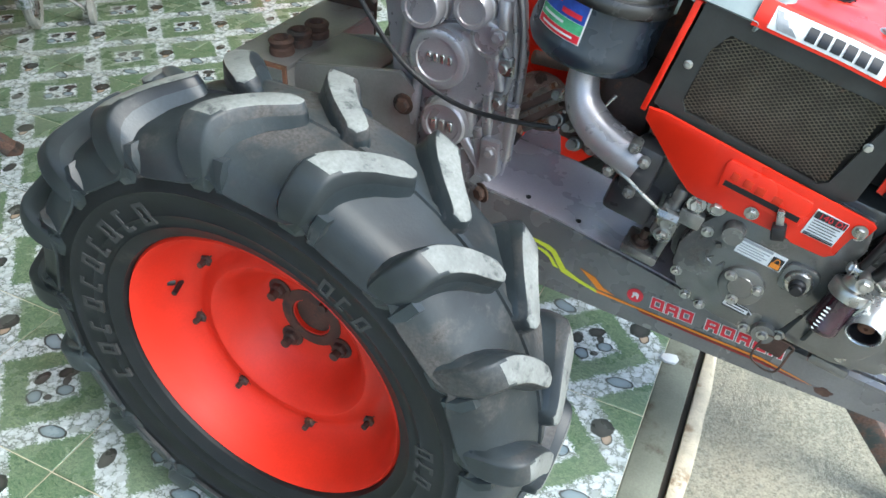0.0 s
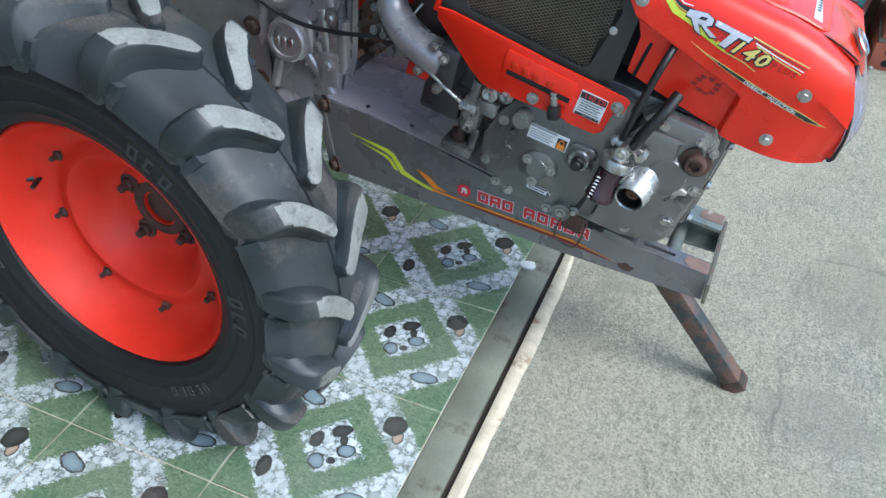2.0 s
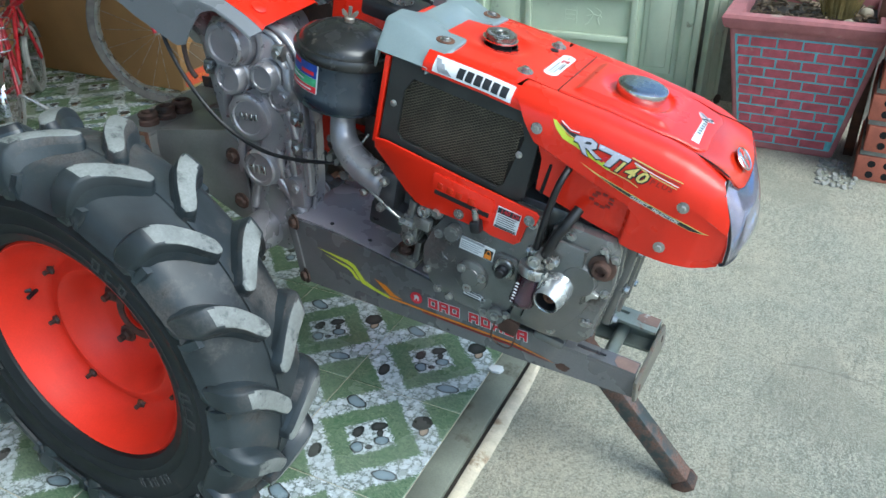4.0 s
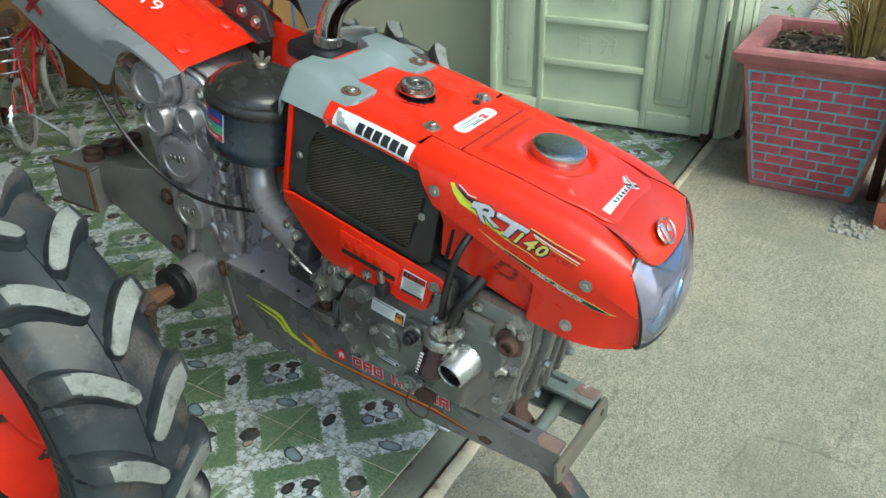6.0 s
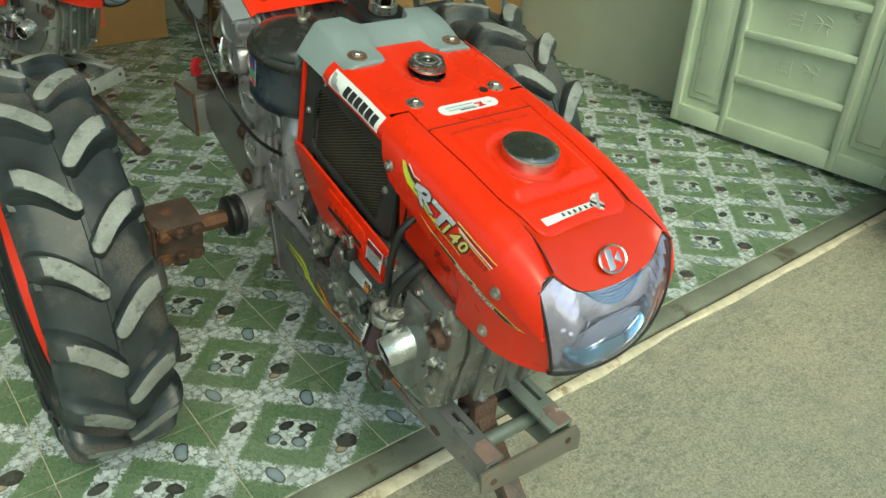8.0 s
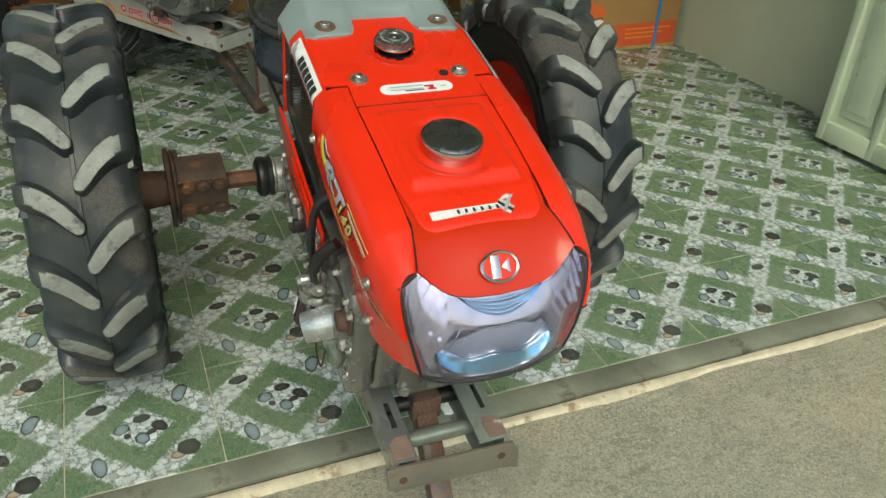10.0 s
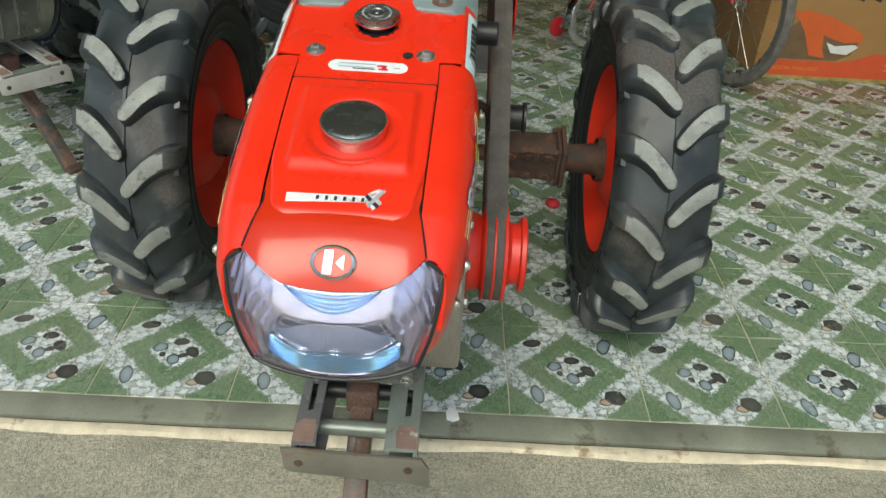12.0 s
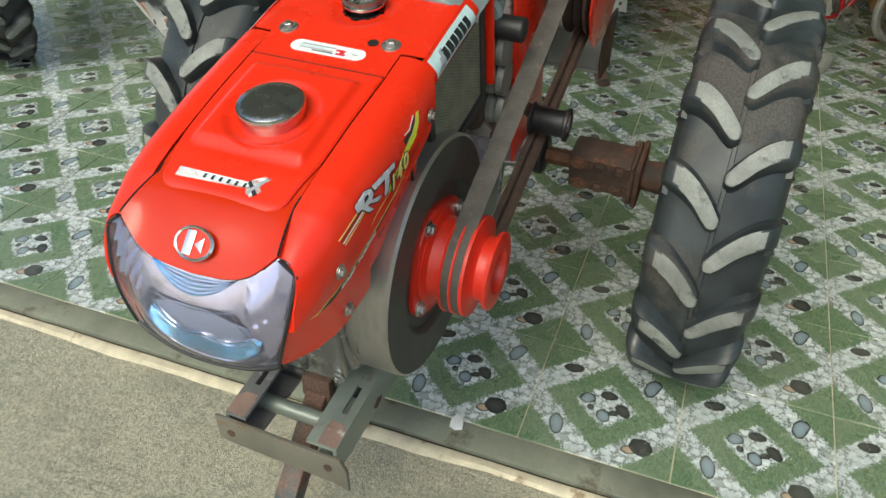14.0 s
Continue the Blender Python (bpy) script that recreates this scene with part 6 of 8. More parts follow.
ENDU = [(0.03, 0.432), (0.06, 0.434), (0.1, 0.434), (0.15, 0.424), (0.185, 0.405), (0.195, 0.399), (0.203, 0.392), (0.212, 0.388), (0.25, 0.386)]
SEAM = [(0.05, 0.0975), (0.11, 0.0985), (0.34, 0.0935), (0.365, 0.0925), (0.39, 0.0955), (0.44, 0.1)]


def shell_v(u, w):
    """How far the hood's side stands out at (u, w)."""
    return lerp_table(HALF, u) - 0.012 * max(0.0, (0.16 - w) / 0.1) ** 1.3 - tuck(u, w)


def tuck(u, w):
    """The hood's nose draws in towards the lamp's narrow lower edge."""
    return 0.016 * smoothstep(0.35, 0.43, u) * min(1.0, max(0.0, (0.155 - w) / 0.1))


def shell_pt(f, g):
    ul = 0.06 + 0.375 * f
    for _ in range(4):
        p = shell_at(f, g, ul)
        ul = p[0]
    return p


def shell_at(f, g, ul):
    t, lo, b, sm = lerp_table(TOP, ul), lerp_table(LOWW, ul), lerp_table(HALF, ul), lerp_table(SEAM, ul)
    if g < 0.4:
        a = g / 0.4   # over the shoulder
        v = sm + (b - sm) * math.sin(a * math.pi / 2) ** 0.9
        drop = 0.058 * (1 - math.cos(a * math.pi / 2)) ** 1.25
        w = t + 0.003 * math.sin(a * math.pi) - drop
        pocket = 0
    else:
        a = (g - 0.4) / 0.6
        w = (t - 0.058) * (1 - a) + lo * a
        v = b - 0.012 * max(0.0, (0.16 - w) / 0.1) ** 1.3 - tuck(ul, w)
        pocket = 0.013 * smoothstep(0.1665, 0.1605, w + (ul - 0.12) * 0.28) * smoothstep(0.284, 0.277, ul + 0.012 * smoothstep(0.115, 0.127, w))
    u0, u1 = lerp_table(START, w), lerp_table(ENDU, w)
    u = u0 + (u1 - u0) * f
    return u, v - pocket, w


shells = []
for sg in (-1, 1):
    bm = bmesh.new()
    grid(bm, 110, 84, lambda f, g: (lambda p: (p[0], sg * p[1], p[2]))(shell_pt(f, g)))
    shells.append(eng("tank_hood_side", bm, red_paint, label="glossy red moulded tank hood side", solid=0.003))
    for u, w, d in ((0.107, 0.194, 0), (0.3545, 0.155, 0), (0.343, 0.072, 0)):
        bm = bmesh.new()
        v = sg * (shell_v(u, w) + 0.001)
        lathe(bm, [(0, 0), (0.0095, 0), (0.0095, 0.0008), (0.0075, 0.001), (0.0075, 0.002), (0, 0.002)], axis_matrix((u, v, w), (u, v + sg, w))[0], 20)
        bolt(bm, (u, v + sg * 0.0015, w), (0, sg, 0), 0.0055, 0.005)
        eng("hood_bolt", bm, zinc, shells[-1])
bm = bmesh.new()   # black box added under the hood as shade behind the seams
prism(bm, [(0.1, 0.225), (0.1, 0.08), (0.37, 0.06), (0.39, 0.17), (0.35, 0.208), (0.2, 0.225)], -0.118, 0.118, bevel=0.004)
eng("fuel_tank", bm, gap_black, label="black box under the hood that puts shade behind its seams")


def lid_pt(s, t):
    u = 0.109 + 0.241 * s
    c = t * 2 - 1
    half = lerp_table(SEAM, min(u, 0.34)) - 0.002 - 0.009 * smoothstep(0.26, 0.335, u)
    half -= 0.022 * (1 - math.sqrt(max(0.0, 1 - max(0.0, (u - 0.328) / 0.0222) ** 2)))
    v = c * half
    w = lerp_table(TOP, u) + 0.0012
    pad = smoothstep(0.079, 0.068, abs(v)) * smoothstep(0.124, 0.138, u) * smoothstep(0.292, 0.268, u)
    well = smoothstep(0.064, 0.05, math.hypot(u - 0.216, v))
    return (u, v, w + 0.001 + 0.0075 * pad - 0.005 * well - 0.0022 * smoothstep(0.97, 1.0, abs(c)) - 0.0016 * smoothstep(0.98, 1, s))


bm = bmesh.new()
grid(bm, 90, 70, lid_pt)
lid = eng("tank_lid", bm, red_paint, label="glossy red tank lid with a raised pad", solid=0.003)
bm = bmesh.new()   # dark joint behind the lid
tube(bm, [(0.1078, v * 0.0965, lerp_table(TOP, 0.1078) + 0.0016) for v in (-1, -0.5, 0, 0.5, 1)], 0.0011, 6, smooth=1)
eng("joint", bm, gap_black, lid)
bm = bmesh.new()
CM = Matrix.Translation((0.2165, 0, 0.2285))
lathe(bm, [(0.0385, 0.0), (0.0395, 0.006), (0.0415, 0.012), (0.042, 0.025), (0.0412, 0.027), (0.0392, 0.0275)], CM, 56)
fcap = eng("fuel_cap", bm, chrome, label="round dark fuel cap with a chrome rim")
bm = bmesh.new()
lathe(bm, [(0.0387, 0.0274), (0.036, 0.029), (0.03, 0.0298), (0.015, 0.0305), (0, 0.0307)], CM, 56)
eng("cap_top", bm, black_cap, fcap)


def lamp_edge_top(c):
    a = abs(c)
    return (lerp_table([(0, 0.425), (0.3, 0.4235), (0.46, 0.421), (0.58, 0.417), (0.7, 0.4085), (0.83, 0.3975), (1, 0.401)], a), 0.1245 * c, lerp_table([(0, 0.168), (0.3, 0.1698), (0.46, 0.1735), (0.58, 0.179), (0.7, 0.189), (0.83, 0.204), (1, 0.186)], a))


def front_pt(s, t):
    c = t * 2 - 1
    top = Vector(lamp_edge_top(c * 0.83))
    v0 = c * (lerp_table(SEAM, 0.353) - 0.0022)
    a = Vector((0.332, v0, lerp_table(TOP, 0.332) - 0.0022))
    if s < 0.25:   # the panel's tongue under the lid
        u = 0.27 + 0.062 * s / 0.25
        return (u, c * (lerp_table(SEAM, u) - 0.0022), lerp_table(TOP, u) - 0.0022)
    s = (s - 0.25) / 0.75
    p = a.lerp(Vector((top[0] - 0.0015, top[1] * 0.995, top[2] + 0.003)), s)
    return (p[0], p[1], p[2] + 0.058 * s * (1 - s) * (1 - 0.8 * c * c))


bm = bmesh.new()
grid(bm, 28, 36, front_pt)
front_panel = eng("front_panel", bm, red_panel, label="glossy red front panel, its dark reflections put into the colour", solid=0.003)
for t in (0.0, 1.0):   # thin dark joint beside the panel
    bm = bmesh.new()
    tube(bm, [front_pt(0.2 + 0.8 * i / 16, t) for i in range(17)], 0.0012, 6, smooth=1)
    eng("joint", bm, gap_black, front_panel)
# round emblem: ring and plain slanted strokes
EM = Matrix.Translation((0.4032, 0, 0.1975)) @ pose(0, 0, 0, 0, 40, 0)
bm = bmesh.new()
lathe(bm, [(0.0215, 0), (0.026, 0), (0.0265, 0.002), (0.0245, 0.0035), (0.0222, 0.0025), (0.0215, 0.0)], EM @ Matrix.Diagonal((0.74, 0.97, 1, 1)), 40, closed=True)
emblem = eng("emblem", bm, chrome, front_panel, "round chrome emblem")
bm = bmesh.new()
lathe(bm, [(0, 0.0004), (0.0215, 0.0004), (0.0215, 0.001), (0, 0.001)], EM @ Matrix.Diagonal((0.74, 0.97, 1, 1)), 40)
eng("emblem_field", bm, red_paint, emblem)
for q in ([(0.0142, -0.0125), (0.0142, -0.0005), (-0.0142, 0.0005), (-0.0142, -0.0105)], [(0.0005, 0.0015), (-0.0095, 0.0125), (0.0095, 0.0125)]):
    bm = bmesh.new()
    prism(bm, q, 0.001, 0.0026, axis="z", bevel=0.0005, m=EM)
    eng("emblem_mark", bm, chrome, emblem)

# headlight
def lamp_edge_low(c):
    return (0.456 - 0.014 * c * c, 0.0985 * c, 0.05 + 0.009 * c * c + 0.006 * c ** 6)


def lens_pt(s, t):
    c = t * 2 - 1
    p, q = Vector(lamp_edge_top(c)), Vector(lamp_edge_low(c))
    r = p.lerp(q, s)
    bulge = math.sin(math.pi * s) * (0.022 - 0.008 * c * c) - 0.004 * c * c * math.sin(math.pi * s)
    return (r[0] + bulge, r[1] * (1 + 0.03 * math.sin(math.pi * s)), r[2])


bm = bmesh.new()
grid(bm, 24, 40, lens_pt)
lens = eng("headlight", bm, lens_clear, label="clear purple-tinted headlight lens in a black gasket", solid=0.0015)


def pocket_half(s):
    """Half width of the lamp's hollow at height s: narrow above, wide below."""
    return lerp_table([(0.2, 0.42), (0.3, 0.5), (0.7, 0.76), (0.8, 0.78), (0.9, 0.6), (0.97, 0.35)], s)


def behind(s, c, d):
    """A place d behind the lens."""
    x, y, z = lens_pt(min(0.985, max(0.015, s)), 0.5 + 0.485 * c)
    return (x - d, y, z)


def bowl_pt(s, t):
    c = t * 2 - 1
    k = (s - 0.25) / 0.72
    # a hollow with a flat back and a long sloping floor
    deep = lerp_table([(0.0, 0.0), (0.06, 0.008), (0.3, 0.018), (0.58, 0.032), (0.66, 0.033), (0.95, 0.006), (1.0, 0.0)], k) * smoothstep(pocket_half(s) + 0.03, pocket_half(s) - 0.03, abs(c))
    # slanted saw-tooth flutes in the upper corners, a plain ridge below them
    saw = ((0.85 * abs(c) - 0.53 * s) / 0.075) % 1.0
    flutes = 0.0045 * saw * smoothstep(0.56, 0.62, abs(c)) * smoothstep(0.52, 0.44, s)
    ridge = 0.005 * abs(math.sin(9 * (abs(c) - 0.2 * s))) * smoothstep(0.44, 0.56, s) * smoothstep(0.72, 0.78, abs(c))
    return behind(s, c, 0.006 + deep + flutes + ridge)


bm = bmesh.new()
grid(bm, 130, 150, bowl_pt)
eng("reflector", bm, flute_silver, lens, "silvery faceted reflector")


def wave(c):
    """The waved edge between the dome and the blue floor of the hollow."""
    return 0.72 - 0.05 * math.cos(2.0 * math.pi * c) * (1 - 0.3 * abs(c)) + 0.02 * c * c


def dome_pt(s, t):
    """Grey projector glass over the hollow's back."""
    c = t * 2 - 1
    q = 0.29 + 0.22 * abs(c) ** 3
    q = q + (wave(c) - q) * s
    return behind(q, c * (pocket_half(q) - 0.05), 0.010 + 0.012 * s + 0.006 * c * c + 0.0002 * math.sin(t * 170))


def floor_pt(s, t):
    """Sloping floor of the hollow, coloured blue for mirrored sky, up to the waved edge."""
    c = t * 2 - 1
    q0 = wave(c) + 0.012
    q = q0 + (0.955 - 0.16 * c ** 4 - q0) * s
    return behind(q, c * (lerp_table([(0.7, 0.73), (0.8, 0.75), (0.95, 0.62)], q)), 0.022 - 0.015 * s)


def ledge_pt(s, t):
    """Round ledges below the emblem, one below the other."""
    c = t * 2 - 1
    f = (s * 5) % 1.0 if s < 1 else 1.0
    return behind(0.015 + (0.165 * s + 0.012) * (1 - c * c), 0.46 * c, 0.0045 + 0.0035 * f * f)


bm = bmesh.new()
grid(bm, 30, 90, dome_pt)
eng("inner_glass", bm, dome_grey, lens, "grey inner dome, tinted for mirrored sky", solid=0.001)
bm = bmesh.new()
grid(bm, 16, 60, floor_pt)
eng("bowl_floor", bm, reflector, lens, "mirrored bowl floor, sky reflection put into its blue")
bm = bmesh.new()
grid(bm, 40, 60, ledge_pt)
eng("ledges", bm, reflector, lens, "thin mirrored ledges, tinted for mirrored sky")
for pts in ([dome_pt(1.0, i / 40) for i in range(41)], [floor_pt(0.12, i / 40) for i in range(41)], [behind(0.27, 0.42 * (i / 20 - 1), 0.0055) for i in range(41)], *[[behind(0.27 + 0.5 * i / 20, sg * (pocket_half(0.27 + 0.5 * i / 20) - 0.005), 0.0055) for i in range(21)] for sg in (-1, 1)]):
    bm = bmesh.new()
    tube(bm, [(p[0] + 0.001, p[1], p[2]) for p in pts], 0.0007, 6, smooth=1)
    eng("bowl_edge", bm, chrome, lens)


def lamp_rim(w):
    """The lamp's outer edge at height w."""
    if w > 0.186:
        return lamp_edge_top(1 - 0.17 * min(1.0, (w - 0.186) / 0.018))
    return lens_pt(min(1.0, (0.186 - w) / (0.186 - lamp_edge_low(1)[2])), 1)


def return_pt(s, t):
    """The hood's front edge turned in towards the lamp."""
    a = Vector(shell_pt(1.0, 0.14 + 0.82 * t))
    b = Vector(lamp_rim(a[2]))
    p = a.lerp(b, 0.99 * s)
    return (p[0] - 0.002 - 0.002 * s, p[1], p[2] - 0.001)


for k, sg in enumerate((-1, 1)):
    bm = bmesh.new()
    grid(bm, 6, 36, lambda s, t: (lambda p: (p[0], sg * p[1], p[2]))(return_pt(s, t)))
    eng("edge_return", bm, red_paint, shells[k], solid=0.0015)
bm = bmesh.new()
ring = [lens_pt(0, 0.92 + i / 50) for i in range(4)] + [lens_pt(i / 20, 1) for i in range(21)] + [lens_pt(1, 1 - i / 30) for i in range(1, 31)] + [lens_pt(1 - i / 20, 0) for i in range(1, 21)] + [lens_pt(0, 0.02 + i / 50) for i in range(4)]
tube(bm, ring, 0.0024, 8, smooth=1)
eng("gasket", bm, plastic_black, lens)
bm = bmesh.new()   # black lower lip of the hood
ringl = [lamp_edge_low(i / 15 - 1) for i in range(31)]
tube(bm, [(p[0] - 0.004, p[1], p[2] - 0.003) for p in ringl], 0.004, 8, smooth=1)
eng("lower_lip", bm, plastic_black)


# decals on the hood side
def hood_v(u, w):
    """The hood's side, with its rounded shoulder."""
    t, b, sm = lerp_table(TOP, u), lerp_table(HALF, u), lerp_table(SEAM, u)
    if w <= t - 0.058:
        return shell_v(u, w)
    lo, hi = 0.0, 1.0
    for _ in range(24):
        a = (lo + hi) / 2
        if t + 0.003 * math.sin(a * math.pi) - 0.058 * (1 - math.cos(a * math.pi / 2)) ** 1.25 > w:
            lo = a
        else:
            hi = a
    return sm + (b - sm) * math.sin(a * math.pi / 2) ** 0.9


def drape(bm, lift, sg):
    """Cut a flat film in the (u, w) plane into strips and lay it on the hood's side."""
    for k in range(12):
        bmesh.ops.bisect_plane(bm, geom=bm.verts[:] + bm.edges[:] + bm.faces[:], plane_co=(0, 0, 0.16 + 0.005 * k), plane_no=(0, 0, 1))
    for k in range(10):
        bmesh.ops.bisect_plane(bm, geom=bm.verts[:] + bm.edges[:] + bm.faces[:], plane_co=(0.14 + 0.028 * k, 0, 0), plane_no=(1, 0, 0))
    for q in bm.verts:
        q.co.y = sg * (hood_v(q.co.x, q.co.z) + lift + q.co.y)


def side_patch(name, pts, lift, mat, parent, sg):
    bm = bmesh.new()
    bm.faces.new([bm.verts.new((u, 0, w)) for u, w in pts])
    drape(bm, lift, sg)
    return eng(name, bm, mat, parent, solid=0.0003)


R_FORM = [(0.1695, 0.2055), (0.193, 0.2085), (0.2035, 0.2045), (0.2045, 0.197), (0.198, 0.1932), (0.2175, 0.1845), (0.2085, 0.1825), (0.1915, 0.1925), (0.1875, 0.1925), (0.196, 0.1805), (0.187, 0.1835), (0.176, 0.1965), (0.168, 0.197)]
T_FORM = [(0.2075, 0.2055), (0.2595, 0.2005), (0.2565, 0.1942), (0.2425, 0.1955), (0.2325, 0.1768), (0.2225, 0.1775), (0.2315, 0.1965), (0.208, 0.1985)]


def grown(pts, k):
    """An outline pushed out by k all round."""
    out = []
    for (ax, ay), (bx, by), (cx, cy) in zip(pts[-1:] + pts[:-1], pts, pts[1:] + pts[:1]):
        n1, n2 = Vector((by - ay, ax - bx)).normalized(), Vector((cy - by, bx - cx)).normalized()
        d = (n1 + n2) / max(0.6, (n1 + n2).length)
        area = sum(p[0] * q[1] - q[0] * p[1] for p, q in zip(pts, pts[1:] + pts[:1]))
        d = d if area > 0 else -d
        out.append((bx + d[0] * k, by + d[1] * k))
    return out


def stroke(name, pts, half, lift, mat, parent, sg):
    """A thin line of film, pointed at its far end."""
    n = len(pts) - 1
    side_patch(name, [(u, w + half) for u, w in pts] + [(u, w - half * (1 - 0.6 * (n - i) / n)) for i, (u, w) in enumerate(pts[::-1])], lift, mat, parent, sg)


for sg, shell in zip((-1, 1), shells):
    flip = (lambda pts: pts) if sg < 0 else (lambda pts: [(0.47 - u, w) for u, w in pts])
    d = side_patch("decal", [(0.1265, 0.2152), (0.1322, 0.2157), (0.1559, 0.2005), (0.1795, 0.1965), (0.2, 0.188), (0.232, 0.178), (0.236, 0.1705), (0.2311, 0.1706), (0.2019, 0.1789), (0.1756, 0.188), (0.1506, 0.193), (0.1355, 0.2042)], 0.0009, decal_lime, shell, sg)
    stroke("decal_stripe", [(0.2311, 0.1716), (0.2648, 0.1672), (0.2823, 0.1613)], 0.0008, 0.0011, decal_yellow, d, sg)
    side_patch("decal_stroke", [(0.1385, 0.2155), (0.1577, 0.207), (0.178, 0.207), (0.175, 0.1987), (0.1589, 0.2015), (0.144, 0.2085)], 0.0014, ink, d, sg)
    stroke("decal_stripe", [(0.1405, 0.217), (0.159, 0.2092), (0.172, 0.2098)], 0.0008, 0.0014, label_white, d, sg)
    stroke("decal_stripe", [(0.1345, 0.2135), (0.1568, 0.2027), (0.1745, 0.199)], 0.0006, 0.0018, decal_yellow, d, sg)
    for form in (R_FORM, T_FORM):
        side_patch("letter_block", flip([(u + 0.0008, w - 0.001) for u, w in grown(form, 0.0016)]), 0.0019, ink, d, sg)
        side_patch("letter_block", flip(form), 0.0024, decal_silver, d, sg)
    side_patch("letter_block", flip([(0.1845, 0.1985), (0.1945, 0.1995), (0.196, 0.2035), (0.188, 0.203)]), 0.0028, ink, d, sg)
    side_patch("decal_stroke", [(0.221, 0.19), (0.2265, 0.1895), (0.219, 0.179), (0.2135, 0.181)], 0.0014, ink_red, d, sg)
    for mat, grow, du, lift in ((ink, 0.0022, 0.0006, 0.0024), (decal_yellow, 0.0006, 0.0, 0.003)):
        for k, digit in enumerate("140" if sg < 0 else "041"):
            bm = letters(digit, 0.0185, shear=0.3, width=1.2, bold=grow)
            bm.transform(Matrix.Translation(((0.2445 if sg < 0 else 0.19) + 0.0182 * k + du, 0, 0.1832 - 0.0021 * k - du)) @ pose(0, 0, 0, 0, 6, 0) @ pose(0, 0, 0, 0, 0, 0 if sg < 0 else 180) @ pose(0, 0, 0, 90, 0, 0))
            for q in bm.verts:
                q.co.y *= 0.6
            drape(bm, lift, sg)
            eng("decal_number", bm, mat, d)
    for k, mat in enumerate((decal_yellow, ink, label_white, decal_yellow)):
        stroke("decal_stripe", [(0.2595 + 0.003 * k, 0.2022 - 0.003 * k), (0.3, 0.196 - 0.0034 * k), (0.342 - 0.002 * k, 0.1905 - 0.0037 * k)], 0.0009 if k != 1 else 0.0005, 0.0009, mat, d, sg)
    for pts, mat, lift in (([(0.1874, 0.1675), (0.217, 0.1592), (0.2435, 0.1538), (0.2863, 0.1448), (0.3519, 0.1322), (0.372, 0.128), (0.404, 0.1174), (0.3754, 0.1182), (0.3526, 0.1242), (0.3121, 0.1325), (0.2701, 0.1413), (0.245, 0.148), (0.217, 0.1568)], decal_yellow, 0.0009),
                           ([(0.222, 0.1567), (0.2435, 0.1525), (0.2863, 0.1436), (0.3519, 0.131), (0.37, 0.1268), (0.395, 0.1191), (0.3754, 0.1192), (0.3526, 0.1254), (0.3121, 0.1337), (0.2701, 0.1425), (0.245, 0.149)], ink, 0.0014)):
        side_patch("decal_stripe", pts, lift, mat, d, sg)
    words = "DIRECT INJECTION"
    for k, ch in enumerate(words if sg < 0 else words[::-1]):
        if ch != " ":
            bm = letters(ch, 0.0052, shear=0.2, width=1.15, bold=0.0002)
            bm.transform(Matrix.Translation((0.279 + 0.0049 * k, 0, 0.1417 - 0.00095 * k)) @ pose(0, 0, 0, 0, 11, 0) @ pose(0, 0, 0, 0, 0, 0 if sg < 0 else 180) @ pose(0, 0, 0, 90, 0, 0))
            for q in bm.verts:
                q.co.y *= 0.4
            drape(bm, 0.0018, sg)
            eng("decal_letter", bm, label_white, d)
    for k, ch in enumerate("PLUS" if sg < 0 else "SULP"):
        bm = letters(ch, 0.008, shear=0.2, width=1.2)
        bm.transform(Matrix.Translation(((0.299 if sg < 0 else 0.148) + 0.0095 * k, 0, 0.1772 - 0.0004 * k)) @ pose(0, 0, 0, 0, 0, 0 if sg < 0 else 180) @ pose(0, 0, 0, 90, 0, 0))
        for q in bm.verts:
            q.co.y *= 0.5
        drape(bm, 0.0012, sg)
        eng("decal_letter", bm, ink_dark_red, d)
    bm = bmesh.new()   # dark printed round mark below the stripe
    for k in range(9):
        a = radians(k * 40)
        u, w = 0.2355 + 0.014 * math.cos(a) * (1 + 0.3 * (k % 2)), 0.109 + 0.012 * math.sin(a)
        v = sg * (shell_v(u, w) - 0.0125)
        box(bm, (u - 0.004, min(v, v + sg * 0.0008), w - 0.0022), (u + 0.004, max(v, v + sg * 0.0008), w + 0.0022))
    eng("print", bm, ink_dark_red, shell)
    bm = bmesh.new()   # black slot in the pocket
    v0, v1 = sorted((sg * 0.128, sg * 0.1408))
    prism(bm, [(0.1395, 0.152), (0.1455, 0.153), (0.1395, 0.08), (0.1345, 0.08)], v0, v1, bevel=0.001)
    eng("slot", bm, gap_black, shell)
# stickers on the lid
bm = bmesh.new()
prism(bm, [(u - 0.006, v - 0.003) for u, v in ((0.328, -0.062), (0.341, -0.0615), (0.336, 0.03), (0.346, 0.04), (0.336, 0.05), (0.328, 0.044), (0.316, 0.056), (0.315, 0.045), (0.322, 0.034), (0.327, 0.028))], 0, 0.0006, axis="z")
for q in bm.verts:
    q.co.z += lerp_table(TOP, q.co.x) + 0.0016
st = eng("sticker", bm, label_white, lid, "white name sticker", 0)
for k in range(6):
    for dv, mat in ((0.0, ink), (0.0035, label_cyan)):
        bm = bmesh.new()
        v = -0.03 + k * 0.0105 + dv
        box(bm, (0.323, v, lerp_table(TOP, 0.3255) + 0.0014), (0.3295 - dv * 0.5, v + 0.0034, lerp_table(TOP, 0.3255) + 0.0026))
        eng("print", bm, mat, st)
